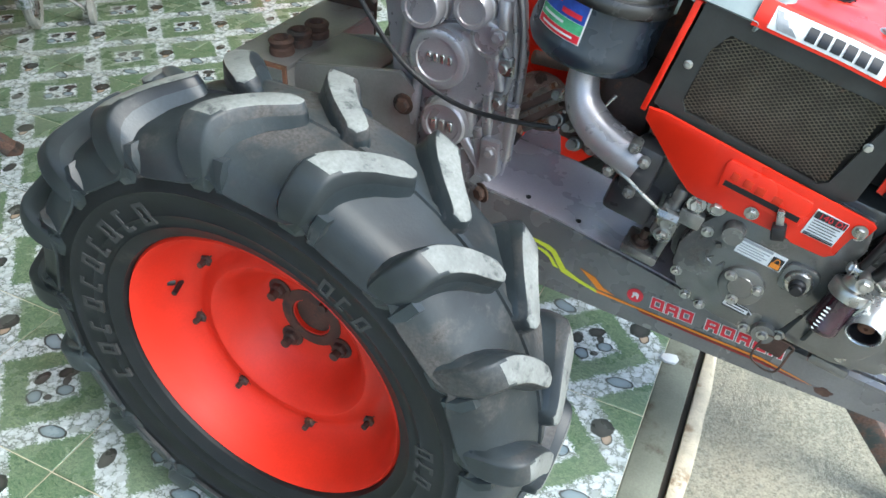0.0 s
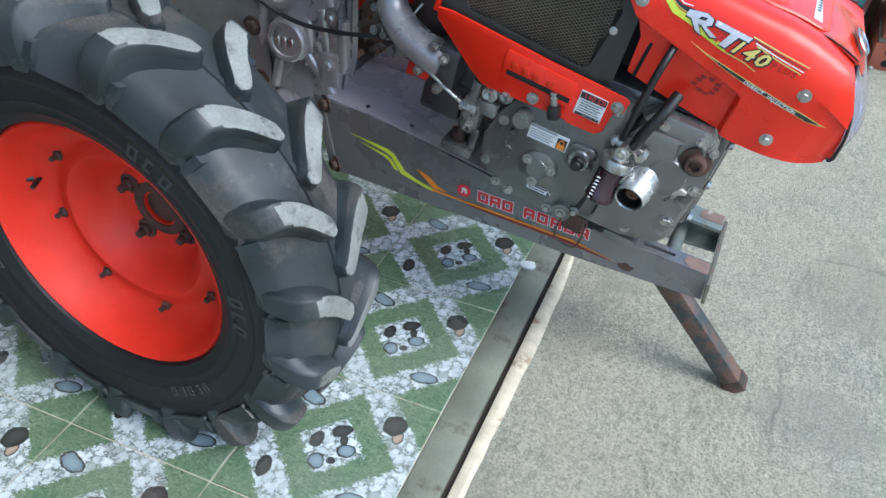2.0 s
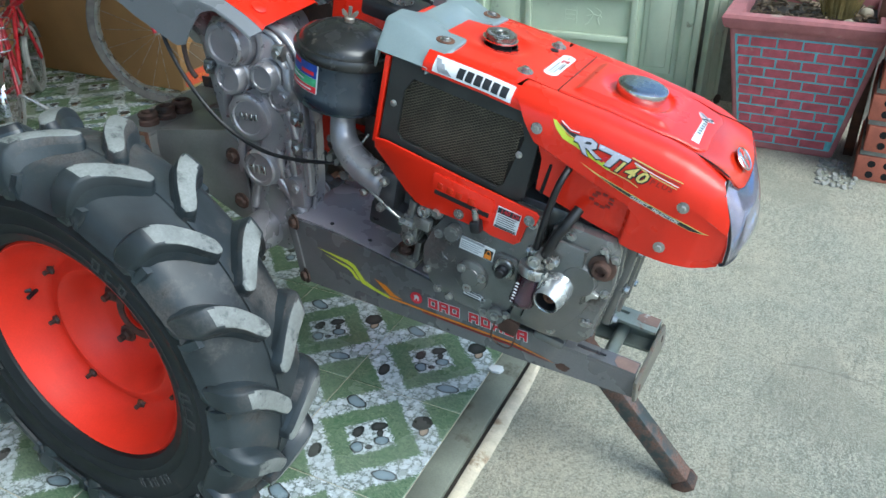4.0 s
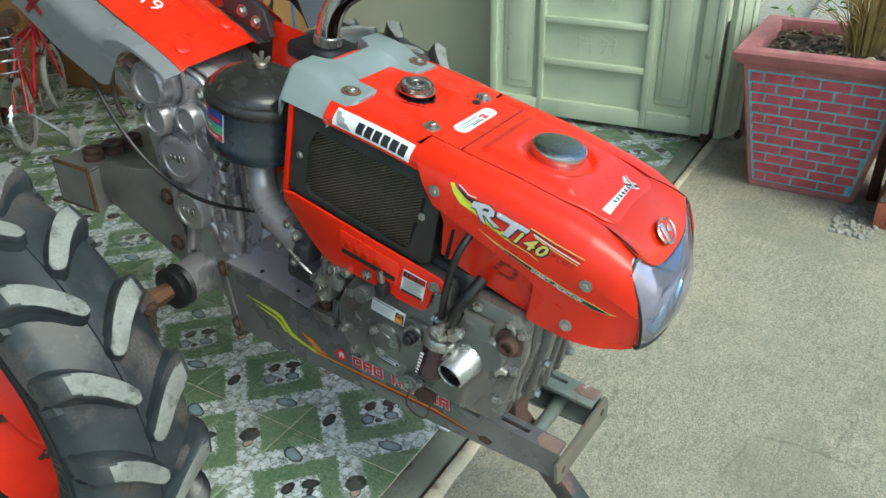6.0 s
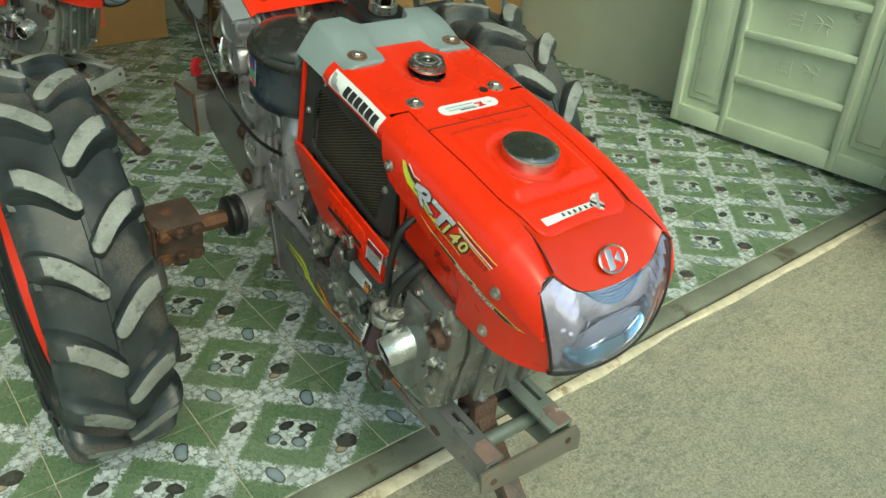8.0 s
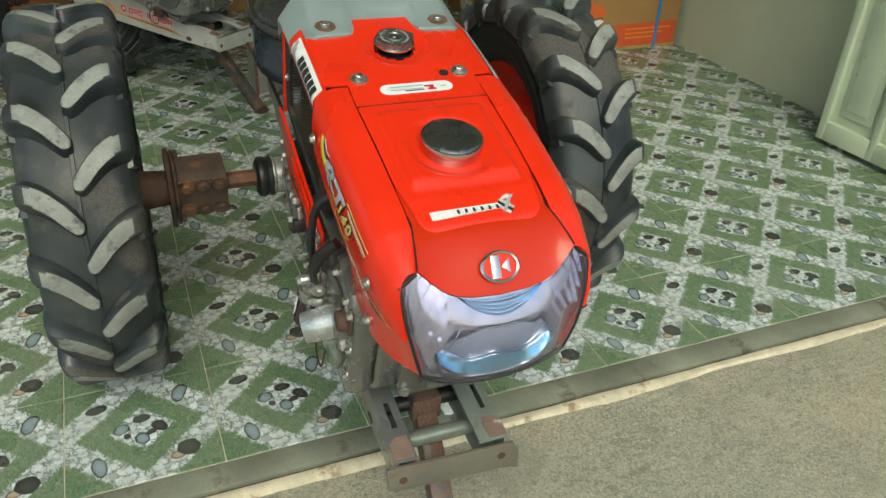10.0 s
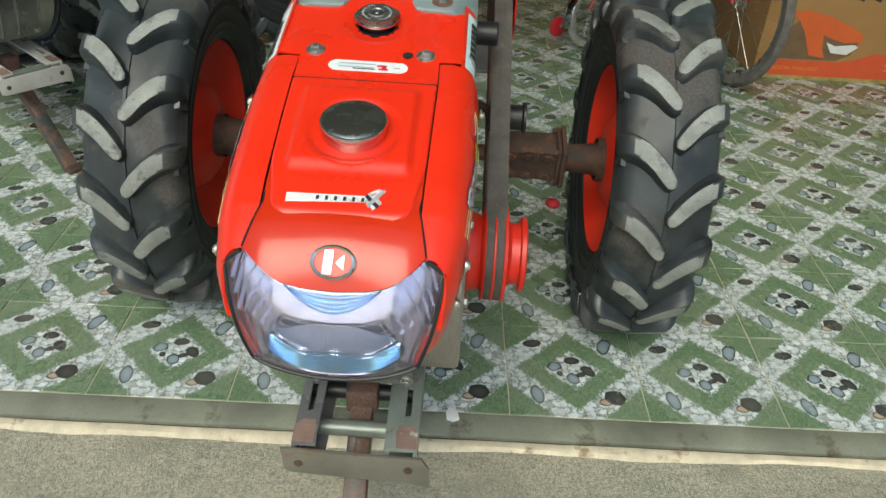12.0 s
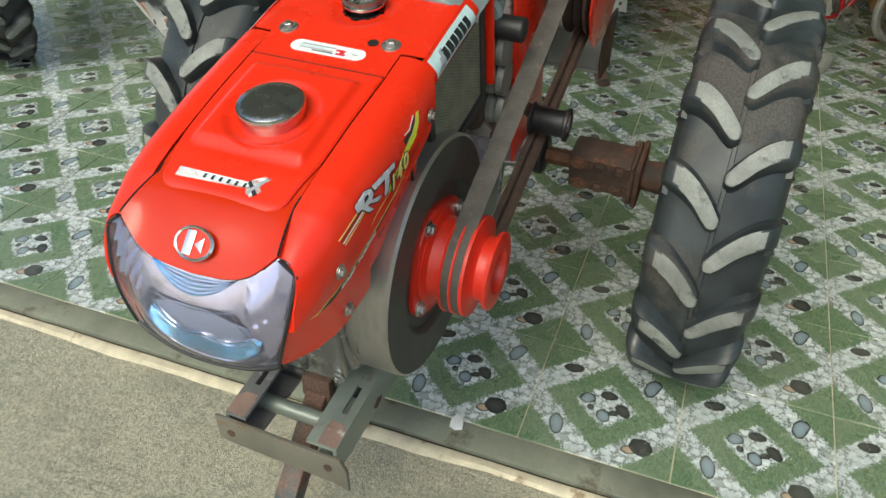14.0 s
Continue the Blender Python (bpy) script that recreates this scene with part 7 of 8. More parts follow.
for pts, mat in (([(0.318, 0.028), (0.322, 0.026), (0.338, 0.041), (0.334, 0.044)], ink), ([(0.334, 0.029), (0.338, 0.032), (0.315, 0.048), (0.311, 0.046)], ink_grey)):
    bm = bmesh.new()
    prism(bm, pts, 0, 0.0006, axis="z")
    for q in bm.verts:
        q.co.z += lerp_table(TOP, q.co.x) + (0.0022 if mat is ink else 0.0026)
    eng("print", bm, mat, st)

# rail decals: lime and orange swoosh, round badge, blocks for letters, red lines
YR = 1.0335


def rail_film(name, pts, lift, mat, parent=None):
    bm = bmesh.new()
    prism(bm, pts, YR - lift, YR - lift + 0.0004)
    return part(name, bm, mat, parent or left_rail)


rail_film("decal", [(-0.354, 0.394), (-0.276, 0.381), (-0.262, 0.374), (-0.24, 0.343), (-0.214, 0.331), (-0.183, 0.3215), (-0.18, 0.315), (-0.214, 0.324), (-0.247, 0.335), (-0.268, 0.367), (-0.282, 0.374)], 0.0008, decal_lime)
rail_film("decal", [(-0.336, 0.3815), (-0.277, 0.3665), (-0.266, 0.3575), (-0.258, 0.346), (-0.252, 0.339), (-0.262, 0.341), (-0.272, 0.3555), (-0.283, 0.3625)], 0.0008, decal_lime)
rail_film("decal", [(-0.216, 0.3555), (-0.188, 0.346), (-0.171, 0.33), (-0.15, 0.322), (-0.18, 0.324), (-0.196, 0.338)], 0.0012, decal_orange)
rail_film("decal", [(-0.183, 0.3215), (-0.109, 0.3145), (0.0, 0.3055), (0.095, 0.298), (0.178, 0.277), (0.095, 0.2935), (0.0, 0.3015), (-0.109, 0.3105), (-0.18, 0.3165)], 0.0012, decal_orange)
rail_film("decal", [(-0.109, 0.309), (0.0, 0.3), (0.095, 0.2915), (0.17, 0.275), (0.095, 0.2865), (0.0, 0.2955), (-0.1, 0.305)], 0.0008, ink_dark_red)
bm = bmesh.new()
prism(bm, arc(-0.118, 0.337, 0.0135, 0, 345, 23), YR - 0.0012, YR - 0.0008)
badge = part("decal_badge", bm, ink_red, left_rail)
bm = bmesh.new()
prism(bm, [(-0.1240, 0.3315), (-0.1220, 0.3365), (-0.1230, 0.3425), (-0.1170, 0.3445), (-0.1120, 0.3415), (-0.1120, 0.3315), (-0.1150, 0.3315), (-0.1160, 0.3365), (-0.1190, 0.3365), (-0.1200, 0.3315)], YR - 0.0018, YR - 0.0013)
part("badge_mark", bm, label_white, badge)
slope = -0.075
for k, x in enumerate((-0.09, -0.066, -0.042, 0.0, 0.0255, 0.051, 0.0765, 0.102)):
    z = 0.3235 + (x + 0.09) * slope
    for grow, lift, mat in ((0.0014, 0.0011, label_white), (0.0, 0.0016, ink_red)):
        bm = bmesh.new()
        for seg in ((0, 0, 0.0055, 0.022), (0.0055, 0.0165, 0.0205, 0.022), (0.015, 0.0, 0.0205, 0.0165), (0.0055, 0.007 if k % 2 else 0.0, 0.015, 0.0125 if k % 2 else 0.0055)):
            x0, z0, x1, z1 = seg[0] - grow, seg[1] - grow, seg[2] + grow, seg[3] + grow
            prism(bm, [(x + a, z + b + a * slope) for a, b in ((x0, z0), (x1, z0), (x1, z1), (x0, z1))], YR - lift, YR - lift + 0.0004)
        part("decal_letter", bm, mat, left_rail)

# flywheel, belt pulley and belts
FX, FZ = 0.082, 0.503
FM = axis_matrix((FX, YC + 0.085, FZ), (FX, YC + 1, FZ))[0]
bm = bmesh.new()
lathe(bm, [(0, 0), (0.185, 0), (0.19, 0.004), (0.19, 0.063), (0.186, 0.067)], FM, 72)
lathe(bm, [(0.186, 0.067), (0.172, 0.067)], FM, 72, mat=1)
lathe(bm, [(0.172, 0.067), (0.125, 0.0675), (0.115, 0.058), (0.06, 0.055), (0, 0.055)], FM, 72, mat=1)
fly = part("flywheel", bm, [fly_steel, fly_dark], tractor, "heavy steel flywheel with a bright rim")
bm = bmesh.new()
lug = [(0.094 * (1 + 0.07 * math.cos(4 * radians(q - 30))) * math.cos(radians(q)), 0.094 * (1 + 0.07 * math.cos(4 * radians(q - 30))) * math.sin(radians(q))) for q in range(0, 360, 6)]
prism(bm, lug, 0.05, 0.066, axis="z", bevel=0.003, m=FM)
lathe(bm, [(0, 0.05), (0.078, 0.05), (0.078, 0.067), (0.074, 0.069), (0.066, 0.0724), (0.06, 0.09), (0.064, 0.0932), (0.078, 0.0948), (0.079, 0.0972), (0.068, 0.1028), (0.068, 0.1052), (0.079, 0.1108), (0.079, 0.1132), (0.068, 0.1188), (0.068, 0.1212), (0.079, 0.1268), (0.078, 0.1316), (0.055, 0.1348), (0.05, 0.1396), (0.05, 0.1524), (0.06, 0.1548), (0.061, 0.1612), (0.056, 0.1636), (0.036, 0.1636), (0.033, 0.1588), (0.033, 0.138), (0, 0.138)], FM, 56)
pulley = part("drive_pulley", bm, pulley_red, fly, "red two-groove belt pulley")
for k in range(4):
    bm = bmesh.new()
    a = radians(30 + k * 90)
    p = FM @ Vector((0.089 * math.cos(a), 0.089 * math.sin(a), 0.066))
    bolt(bm, p, (0, 1, 0), 0.009, 0.01)
    part("pulley_bolt", bm, zinc, fly)
# belts run back and up to the gearbox pulley
GX, GZ, GR = -0.565, 0.772, 0.115


def belt(y, mat, name="v_belt"):
    r1, r2 = 0.074, GR
    dx, dz = GX - FX, GZ - FZ
    ln, base = math.hypot(dx, dz), math.atan2(dz, dx)
    off = math.acos((r1 - r2) / ln)
    pts = []
    for i in range(25):
        a = base + off + (2 * math.pi - 2 * off) * i / 24
        pts.append((FX + r1 * math.cos(a), FZ + r1 * math.sin(a), a))
    for i in range(25):
        a = base - off + 2 * off * i / 24
        pts.append((GX + r2 * math.cos(a), GZ + r2 * math.sin(a), a))
    bm = bmesh.new()
    rings = []
    for x, z, a in pts:
        c, s = math.cos(a), math.sin(a)
        rings.append([bm.verts.new((x + c * r, y + w, z + s * r)) for r, w in ((-0.009, -0.005), (-0.009, 0.005), (0.0025, 0.0085), (0.0035, 0.0), (0.0025, -0.0085))])
    for a, b in zip(rings, rings[1:] + rings[:1]):
        for k in range(5):
            bm.faces.new((a[k], a[(k + 1) % 5], b[(k + 1) % 5], b[k])).material_index = 1 if k in (0, 1, 4) else 0
    return part(name, bm, [mat, belt_brown], tractor, "worn grey V-belt")


for k in range(2):
    belt(YC + 0.085 + 0.104 + k * 0.016, belt_rubber)
GM = axis_matrix((GX, YC + 0.174, GZ), (GX, YC + 1, GZ))[0]
bm = bmesh.new()
lathe(bm, [(0, 0), (0.118, 0), (0.12, 0.006), (0.105, 0.015), (0.12, 0.024), (0.105, 0.031), (0.12, 0.04), (0.118, 0.044), (0.09, 0.042), (0, 0.042)], GM, 56)
part("clutch_pulley", bm, rust_dark, tractor)
bm = bmesh.new()
cyl(bm, (GX, 1.19, GZ), (GX, YC + 0.195, GZ), 0.045, 24)
part("clutch_housing", bm, cast_grey, tractor)
bm = bmesh.new()   # belt guard plate, red
prism(bm, [(-0.5, 0.66), (-0.46, 0.72), (-0.48, 0.86), (-0.6, 0.93), (-0.74, 0.88), (-0.76, 0.7), (-0.65, 0.62), (-0.54, 0.63)], YC + 0.225, YC + 0.23, bevel=0.002)
part("belt_guard", bm, red_paint, tractor, "red sheet belt guard")
# idler roller below the belts
bm = bmesh.new()
a, _ = axis_matrix((-0.262, YC + 0.185, 0.59), (-0.262, YC + 1, 0.59))
lathe(bm, [(0, 0), (0.024, 0), (0.03, 0.003), (0.03, 0.006), (0.024, 0.009), (0.024, 0.062), (0.03, 0.065), (0.03, 0.07), (0.026, 0.071), (0.022, 0.066), (0, 0.066)], a, 28)
part("idler_roller", bm, plastic_black, tractor, "black belt idler roller")
bm = bmesh.new()
lathe(bm, [(0, 0.0665), (0.0215, 0.0665), (0.0215, 0.068), (0.008, 0.068), (0.006, 0.064), (0, 0.064)], a, 28)
part("idler_bearing", bm, zinc, tractor)
bm = bmesh.new()
tube(bm, [(-0.262, YC + 0.2, 0.59), (-0.33, YC + 0.13, 0.6), (-0.4, YC + 0.08, 0.62)], 0.012, 12)
part("idler_arm", bm, rust_dark, tractor)
# far side of the engine: pipes, water pump, brackets
bm = bmesh.new()
prism(bm, [(-0.19, 0.05), (-0.17, 0.04), (-0.165, 0.235), (-0.19, 0.235)], 0.1, 0.1295)
eng("fan_shroud", bm, rust_dark)
bm = bmesh.new()
box(bm, (-0.27, 0.03, -0.06), (-0.17, 0.12, 0.12), 0.02)
head = eng("cylinder_head", bm, rust_dark, label="dark cast cylinder head")
for k in range(3):
    bm = bmesh.new()
    lathe(bm, [(0, 0), (0.03, 0), (0.03, 0.01), (0.024, 0.014), (0.03, 0.018), (0.03, 0.03), (0, 0.032)], axis_matrix((-0.225, 0.12, 0.09 - 0.06 * k), (-0.225, 1, 0.09 - 0.06 * k))[0], 24)
    eng("boss", bm, alu, head)
for k in range(6):
    bm = bmesh.new()
    bolt(bm, (-0.205 - 0.028 * (k % 3), -0.03, -0.03 + 0.05 * (k // 3)), (-0.3, -1, 0), 0.011, 0.01)
    eng("head_nut", bm, rust_dark, head)
bm = bmesh.new()
box(bm, (-0.255, -0.06, -0.11), (-0.165, 0.04, 0.05), 0.02)
eng("rocker_cover", bm, rust_dark, head)
bm = bmesh.new()
box(bm, (-0.47, 0.14, -0.2), (-0.28, 0.146, 0.19), 0.002)
eng("red_bracket", bm, red_paint, head)
bm = bmesh.new()
cyl(bm, (-0.29, 0.1, 0.17), (-0.19, 0.12, 0.165), 0.03, 24, 0.006)
eng("starter", bm, cover_grey, head, "grey-green starter housing")
bm = bmesh.new()
cyl(bm, (-0.205, 0.135, 0.14), (-0.205, 0.185, 0.14), 0.02, 20, 0.003)
eng("cap", bm, plastic_black, head)
# exhaust: elbow from the manifold up and ahead
bm = bmesh.new()
tube(bm, [(-0.278, 0.07, 0.17), (-0.278, 0.07, 0.235), (-0.276, 0.072, 0.275), (-0.258, 0.078, 0.315), (-0.215, 0.088, 0.35), (-0.16, 0.1, 0.38), (-0.1, 0.115, 0.42)], 0.021, 24)
exhaust = eng("exhaust_pipe", bm, chrome, label="heat-tinted chrome exhaust elbow")
bm = bmesh.new()
lathe(bm, [(0.021, 0), (0.026, 0.001), (0.0255, 0.016), (0.021, 0.017)], Matrix.Translation((-0.278, 0.07, 0.225)), 24)
eng("collar", bm, zinc, exhaust)
bm = bmesh.new()
box(bm, (-0.34, 0.03, 0.19), (-0.235, 0.125, 0.222), 0.008)
eng("manifold", bm, plastic_black)
# grey fender with red top, over the gearbox
def fender_pt(s, t):
    """s from the front edge back, t from the near skirt over the top to the far skirt."""
    x = -0.438 - 0.662 * s
    zt = lerp_table([(-1.1, 1.2), (-0.9, 1.1), (-0.7, 1.0), (-0.6, 0.948), (-0.52, 0.907), (-0.475, 0.88), (-0.45, 0.862), (-0.42, 0.838)], x)
    c = t * 2 - 1
    rise = 0.012 * math.cos(c * 2.2) * smoothstep(0.0, 0.15, s)
    # raised band along both sides round a flat hollow that ends short of the front edge
    hollow = smoothstep(0.46, 0.38, abs(c + 0.08)) * smoothstep(0.06, 0.1, s)
    return (x - 0.014 * c, YC + 0.012 + c * 0.108, zt + rise - 0.015 * hollow - 0.006 - 0.006 * smoothstep(0.9, 1.0, abs(c)))


bm = bmesh.new()
grid(bm, 70, 50, fender_pt)
fender = part("fender", bm, red_paint, tractor, "red and grey plastic fender and console cover", solid=0.003)
for sg in (-1, 1):
    bm = bmesh.new()
    def flank(s, t, sg=sg):
        x, y, zt = fender_pt(s, 0 if sg < 0 else 1)
        low = lerp_table([(-1.1, 1.08), (-0.815, 0.921), (-0.706, 0.85), (-0.608, 0.803), (-0.585, 0.807), (-0.563, 0.84), (-0.535, 0.872), (-0.502, 0.88), (-0.46, 0.864), (-0.42, 0.842)], x)
        low = min(low, zt - 0.006)
        y += sg * (0.003 + 0.034 * smoothstep(0, 0.35, t))
        return (x, y, zt + (low - zt) * t - 0.002)
    grid(bm, 70, 12, flank)
    part("fender_flank", bm, fender_grey, fender, "grey plastic fender flank", solid=0.003)
for x, c in ((-0.468, -0.66), (-0.482, 0.66)):
    s = (-x - 0.438) / 0.662
    p = Vector(fender_pt(s, c / 2 + 0.5))
    bm = bmesh.new()
    lathe(bm, [(0, 0), (0.0155, 0), (0.015, 0.004), (0.0125, 0.0055), (0, 0.0055)], Matrix.Translation(p) @ pose(0, 0, 0, 0, 36, 0), 20)
    part("fender_plug", bm, red_paint, fender)
bm = letters("19", 0.036, shear=-0.2)
p = Vector(fender_pt(0.216, 0.38))
bm.transform(Matrix.Translation(p + Vector((0.001, 0, 0.0022))) @ pose(0, 0, 0, 0, 27, 0) @ pose(0, 0, 0, 0, 0, 14))
part("fender_number", bm, label_white, fender)
bm = bmesh.new()   # slanted cross mark on the flank
for a in (-32, 38):
    box(bm, (-0.028, -0.0006, -0.0055), (0.028, 0.0006, 0.0055), m=Matrix.Translation((-0.763, 0.9885, 0.934)) @ pose(0, 0, 0, 0, a, 0))
part("fender_mark", bm, ink_dark_red, fender)
# levers, cable, wires
bm = bmesh.new()
tube(bm, [(-0.66, 1.01, 0.86), (-0.645, 1.0, 0.8), (-0.6, 1.0, 0.72), (-0.54, 1.01, 0.645), (-0.46, 1.02, 0.6), (-0.37, 1.02, 0.595), (-0.29, 1.03, 0.6)], 0.004, 8)
part("clutch_cable", bm, hose_black, tractor, "thin black control cable")
bm = bmesh.new()
cyl(bm, (-0.62, 1.12, 0.83), (-0.63, 1.06, 0.8), 0.028, 18, 0.008)
part("shift_boss", bm, cast_grey, tractor)
bm = bmesh.new()
tube(bm, [(-0.62, 1.03, 0.84), (-0.625, 1.025, 0.79), (-0.615, 1.02, 0.75), (-0.6, 1.02, 0.73)], 0.005, 8)
part("shift_rod", bm, rust_dark, tractor)
for y, ya in ((1.0, 0.93), (1.26, 1.33)):
    bm = bmesh.new()
    tube(bm, [(-0.9, y + 0.03, 0.98), (-1.2, y, 1.05), (-1.55, ya, 1.08), (-1.85, ya, 1.05)], 0.014, 12)
    handle = part("handlebar", bm, frame_grey, tractor, "grey steel handlebar tube")
    bm = bmesh.new()
    cyl(bm, (-1.78, ya, 1.058), (-1.9, ya, 1.045), 0.019, 16, 0.004)
    part("grip", bm, plastic_black, handle)
bm = bmesh.new()
prism(bm, [(-0.54, 0.935), (-0.48, 0.94), (-0.425, 0.905), (-0.412, 0.855), (-0.432, 0.842), (-0.458, 0.868), (-0.53, 0.89)], 1.246, 1.262, bevel=0.004)
arm = part("tension_arm", bm, cover_dark, tractor, "dark grey pressed tension arm")
for x, z in ((-0.48, 0.899), (-0.446, 0.881)):
    bm = bmesh.new()
    bolt(bm, (x, 1.246, z), (0, -1, 0), 0.009, 0.01)
    part("arm_bolt", bm, zinc, arm)
bm = bmesh.new()
grid(bm, 16, 4, lambda s, t: (lerp_table([(0, -0.56), (0.3, -0.5), (0.7, -0.36), (1, -0.326)], s), 1.262 + 0.1 * t, lerp_table([(0, 0.95), (0.3, 0.985), (0.7, 0.965), (1, 0.88)], s)))
guard = part("belt_cover", bm, cover_dark, tractor, "dark grey sheet belt cover", solid=0.003)
bm = bmesh.new()
prism(bm, [(-0.56, 0.945), (-0.5, 0.98), (-0.36, 0.96), (-0.33, 0.884), (-0.415, 0.862), (-0.45, 0.9), (-0.54, 0.92)], 1.355, 1.36, bevel=0.002)
part("cover_side", bm, cover_dark, guard)


# ---- other machines standing behind ----
def parked_copy(at, turn, label, drop_near=False):
    other = copy_thing(tractor, Matrix.Translation((*at, 0)) @ pose(0, 0, 0, 0, 0, turn))
    other.name = "walking_tractor"
    tagged(other, label, "tractor")
    pale = {"frame_rail": frame_white, "end_plate": frame_white, "front_plate": frame_white, "engine_block": alu, "gear_cover": alu, "side_cover": alu, "top_plate": frame_white}
    for o in list(other.children_recursive):
        kind = o.name.split(".")[0]
        if kind in pale:
            o.data = o.data.copy()
            o.data.materials[0] = pale[kind]
    if drop_near:
        near = [[c for c in sorted(other.children, key=lambda c: c.name) if c.name.split(".")[0] == kind][0] for kind in ("wheel", "tyre")]
        for o in near:
            for q in [*o.children_recursive, o]:
                bpy.data.objects.remove(q)
    return other


parked_copy((-1.52, -0.73), 56, "parked red tractor with pale grey frame and red lettering")
parked_copy((-2.54, 0.53), 43, "parked red tractor with pale frame, one wheel taken off", True)
loose = thing("tractor_tyre", (-2.3, 0.5, 0), "loose black lugged tractor tyre standing on the tiles", "tyre")
tyre(loose, Matrix.Translation((-2.32, 0.52, 0.3885)) @ pose(0, 0, 0, 0, 0, 108) @ pose(0, 0, 0, 90, 0, 0) @ pose(0, 0, 0, 0, 0, 4))


# ---- folding door ----
DOOR = Matrix.Translation((-1.014, 3.205, 0.022)) @ pose(0, 0, 0, 0, 0, math.degrees(math.atan2(0.101, 0.939)))
DH, DW = 2.15, 0.955
bm = bmesh.new()
box(bm, (0.004, 0.022, 0.004), (DW - 0.004, 0.036, DH - 0.004), m=DOOR)
leaf = tagged(part("door_1", bm, door_paint, kind="structure"), "pale green folding steel door leaf, open", "door")
ROWS_Z = [0.0] + [0.232 + 0.18 * k for k in range(10)]


def bar(x0, x1, z0, z1, y0=-0.004, y1=0.0218, name="rail", bevel=0.003):
    bm = bmesh.new()
    box(bm, (x0, y0, z0), (x1, y1, z1), bevel, m=DOOR)
    part(name, bm, door_paint, leaf)


for x0, x1 in ((0.0, 0.032), (0.226, 0.252), (0.692, 0.72), (0.905, DW)):
    bar(x0, x1, 0.0, DH, name="stile")
for x0, x1 in ((0.0325, 0.2255), (0.2525, 0.6915), (0.7205, 0.9045)):
    bar(x0, x1, 0.0, 0.075, -0.003)
    bar(x0, x1, DH - 0.06, DH, -0.003)
for z in ROWS_Z[1:]:
    bar(0.2525, 0.6915, z, z + 0.026, -0.0035)
for x0, x1 in ((0.06, 0.2), (0.745, 0.88)):
    for z0, z1 in ((0.11, 1.0), (1.06, 2.05)):
        bar(x0, x1, z0, z1, 0.012, 0.0218, "panel", 0.006)
        bar(x0 + 0.022, x1 - 0.022, z0 + 0.03, z1 - 0.03, 0.006, 0.0118, "panel", 0.004)
for z0, z1 in zip(ROWS_Z[1:], ROWS_Z[2:]):
    # pressed strokes that cannot be read: a ladder of bars and bent lines
    zc = z0 + 0.1
    for x, h in ((0.4, 0.03), (0.45, 0.036)):
        bar(x, x + 0.006, zc - h, zc + h, 0.0197, 0.0218, "pressed_stroke", 0.0008)
    for k in range(3):
        bar(0.4065, 0.4495, zc - 0.022 + 0.019 * k, zc - 0.017 + 0.019 * k, 0.0197, 0.0218, "pressed_stroke", 0.0008)
    for pts in (((0.5, 0.03), (0.525, 0.012), (0.515, -0.02), (0.495, -0.038)), ((0.535, 0.035), (0.56, 0.02), (0.548, -0.01), (0.556, -0.034)), ((0.5, 0.0), (0.53, 0.006), (0.565, 0.0))):
        bm = bmesh.new()
        tube(bm, [(x, 0.0212, zc + z) for x, z in pts], 0.003, 6)
        part("pressed_stroke", bm, door_paint, leaf, m=DOOR)
bm = bmesh.new()
box(bm, (DW + 0.001, -0.012, 0.018), (DW + 0.03, 0.034, DH), 0.004, m=DOOR)
part("end_post", bm, door_paint, leaf)
for y in (-0.006, 0.018):
    bm = bmesh.new()
    lathe(bm, [(0, 0), (0.018, 0), (0.021, 0.002), (0.021, 0.01), (0.018, 0.012), (0, 0.012)], DOOR @ Matrix.Translation((DW + 0.014, y, -0.0005)) @ pose(0, 0, 0, -90, 0, 0), 20)
    part("roller", bm, rust_dark, leaf)
bm = bmesh.new()
box(bm, (DW + 0.008, 0.0, 0.004), (DW + 0.02, 0.016, 0.03), 0.002, m=DOOR)
part("roller_fork", bm, zinc, leaf)
D2 = Matrix.Translation((0.005, 3.315, 0.02)) @ pose(0, 0, 0, 0, 0, 66)
bm = bmesh.new()
box(bm, (0.0, 0.0, 0.0), (0.13, 0.03, DH), 0.004, m=D2)
leaf2 = tagged(part("door_2", bm, door_paint, kind="structure"), "second pale green door leaf folded back", "door")
for x in (0.03, 0.09):
    bm = bmesh.new()
    box(bm, (x, -0.006, 0.01), (x + 0.012, -0.0005, DH - 0.01), 0.002, m=D2)
    part("stile", bm, door_paint, leaf2)
bm = bmesh.new()
lathe(bm, [(0, 0), (0.018, 0), (0.021, 0.002), (0.021, 0.01), (0.018, 0.012), (0, 0.012)], D2 @ Matrix.Translation((0.11, -0.02, 0.002)) @ pose(0, 0, 0, -90, 0, 0), 20)
part("roller", bm, rust_dark, leaf2)

# ---- planter by the doorway ----
PX, PY = 0.382, 3.172
pot = thing("planter", (PX, PY, -0.007), "square pink cement planter painted with blue-lined bricks", "planter")
PM = Matrix.Translation((PX, PY, -0.008)) @ pose(0, 0, 0, 0, 0, 1.5)
PB, PT, PH = 0.178, 0.255, 0.47


def frustum(bm, h0, h1, z0, z1, m):
    v = [bm.verts.new(m @ Vector((sx * h, sy * h, z))) for h, z in ((h0, z0), (h1, z1)) for sx, sy in ((-1, -1), (1, -1), (1, 1), (-1, 1))]
    for k in range(4):
        bm.faces.new((v[k], v[(k + 1) % 4], v[4 + (k + 1) % 4], v[4 + k]))
    return v


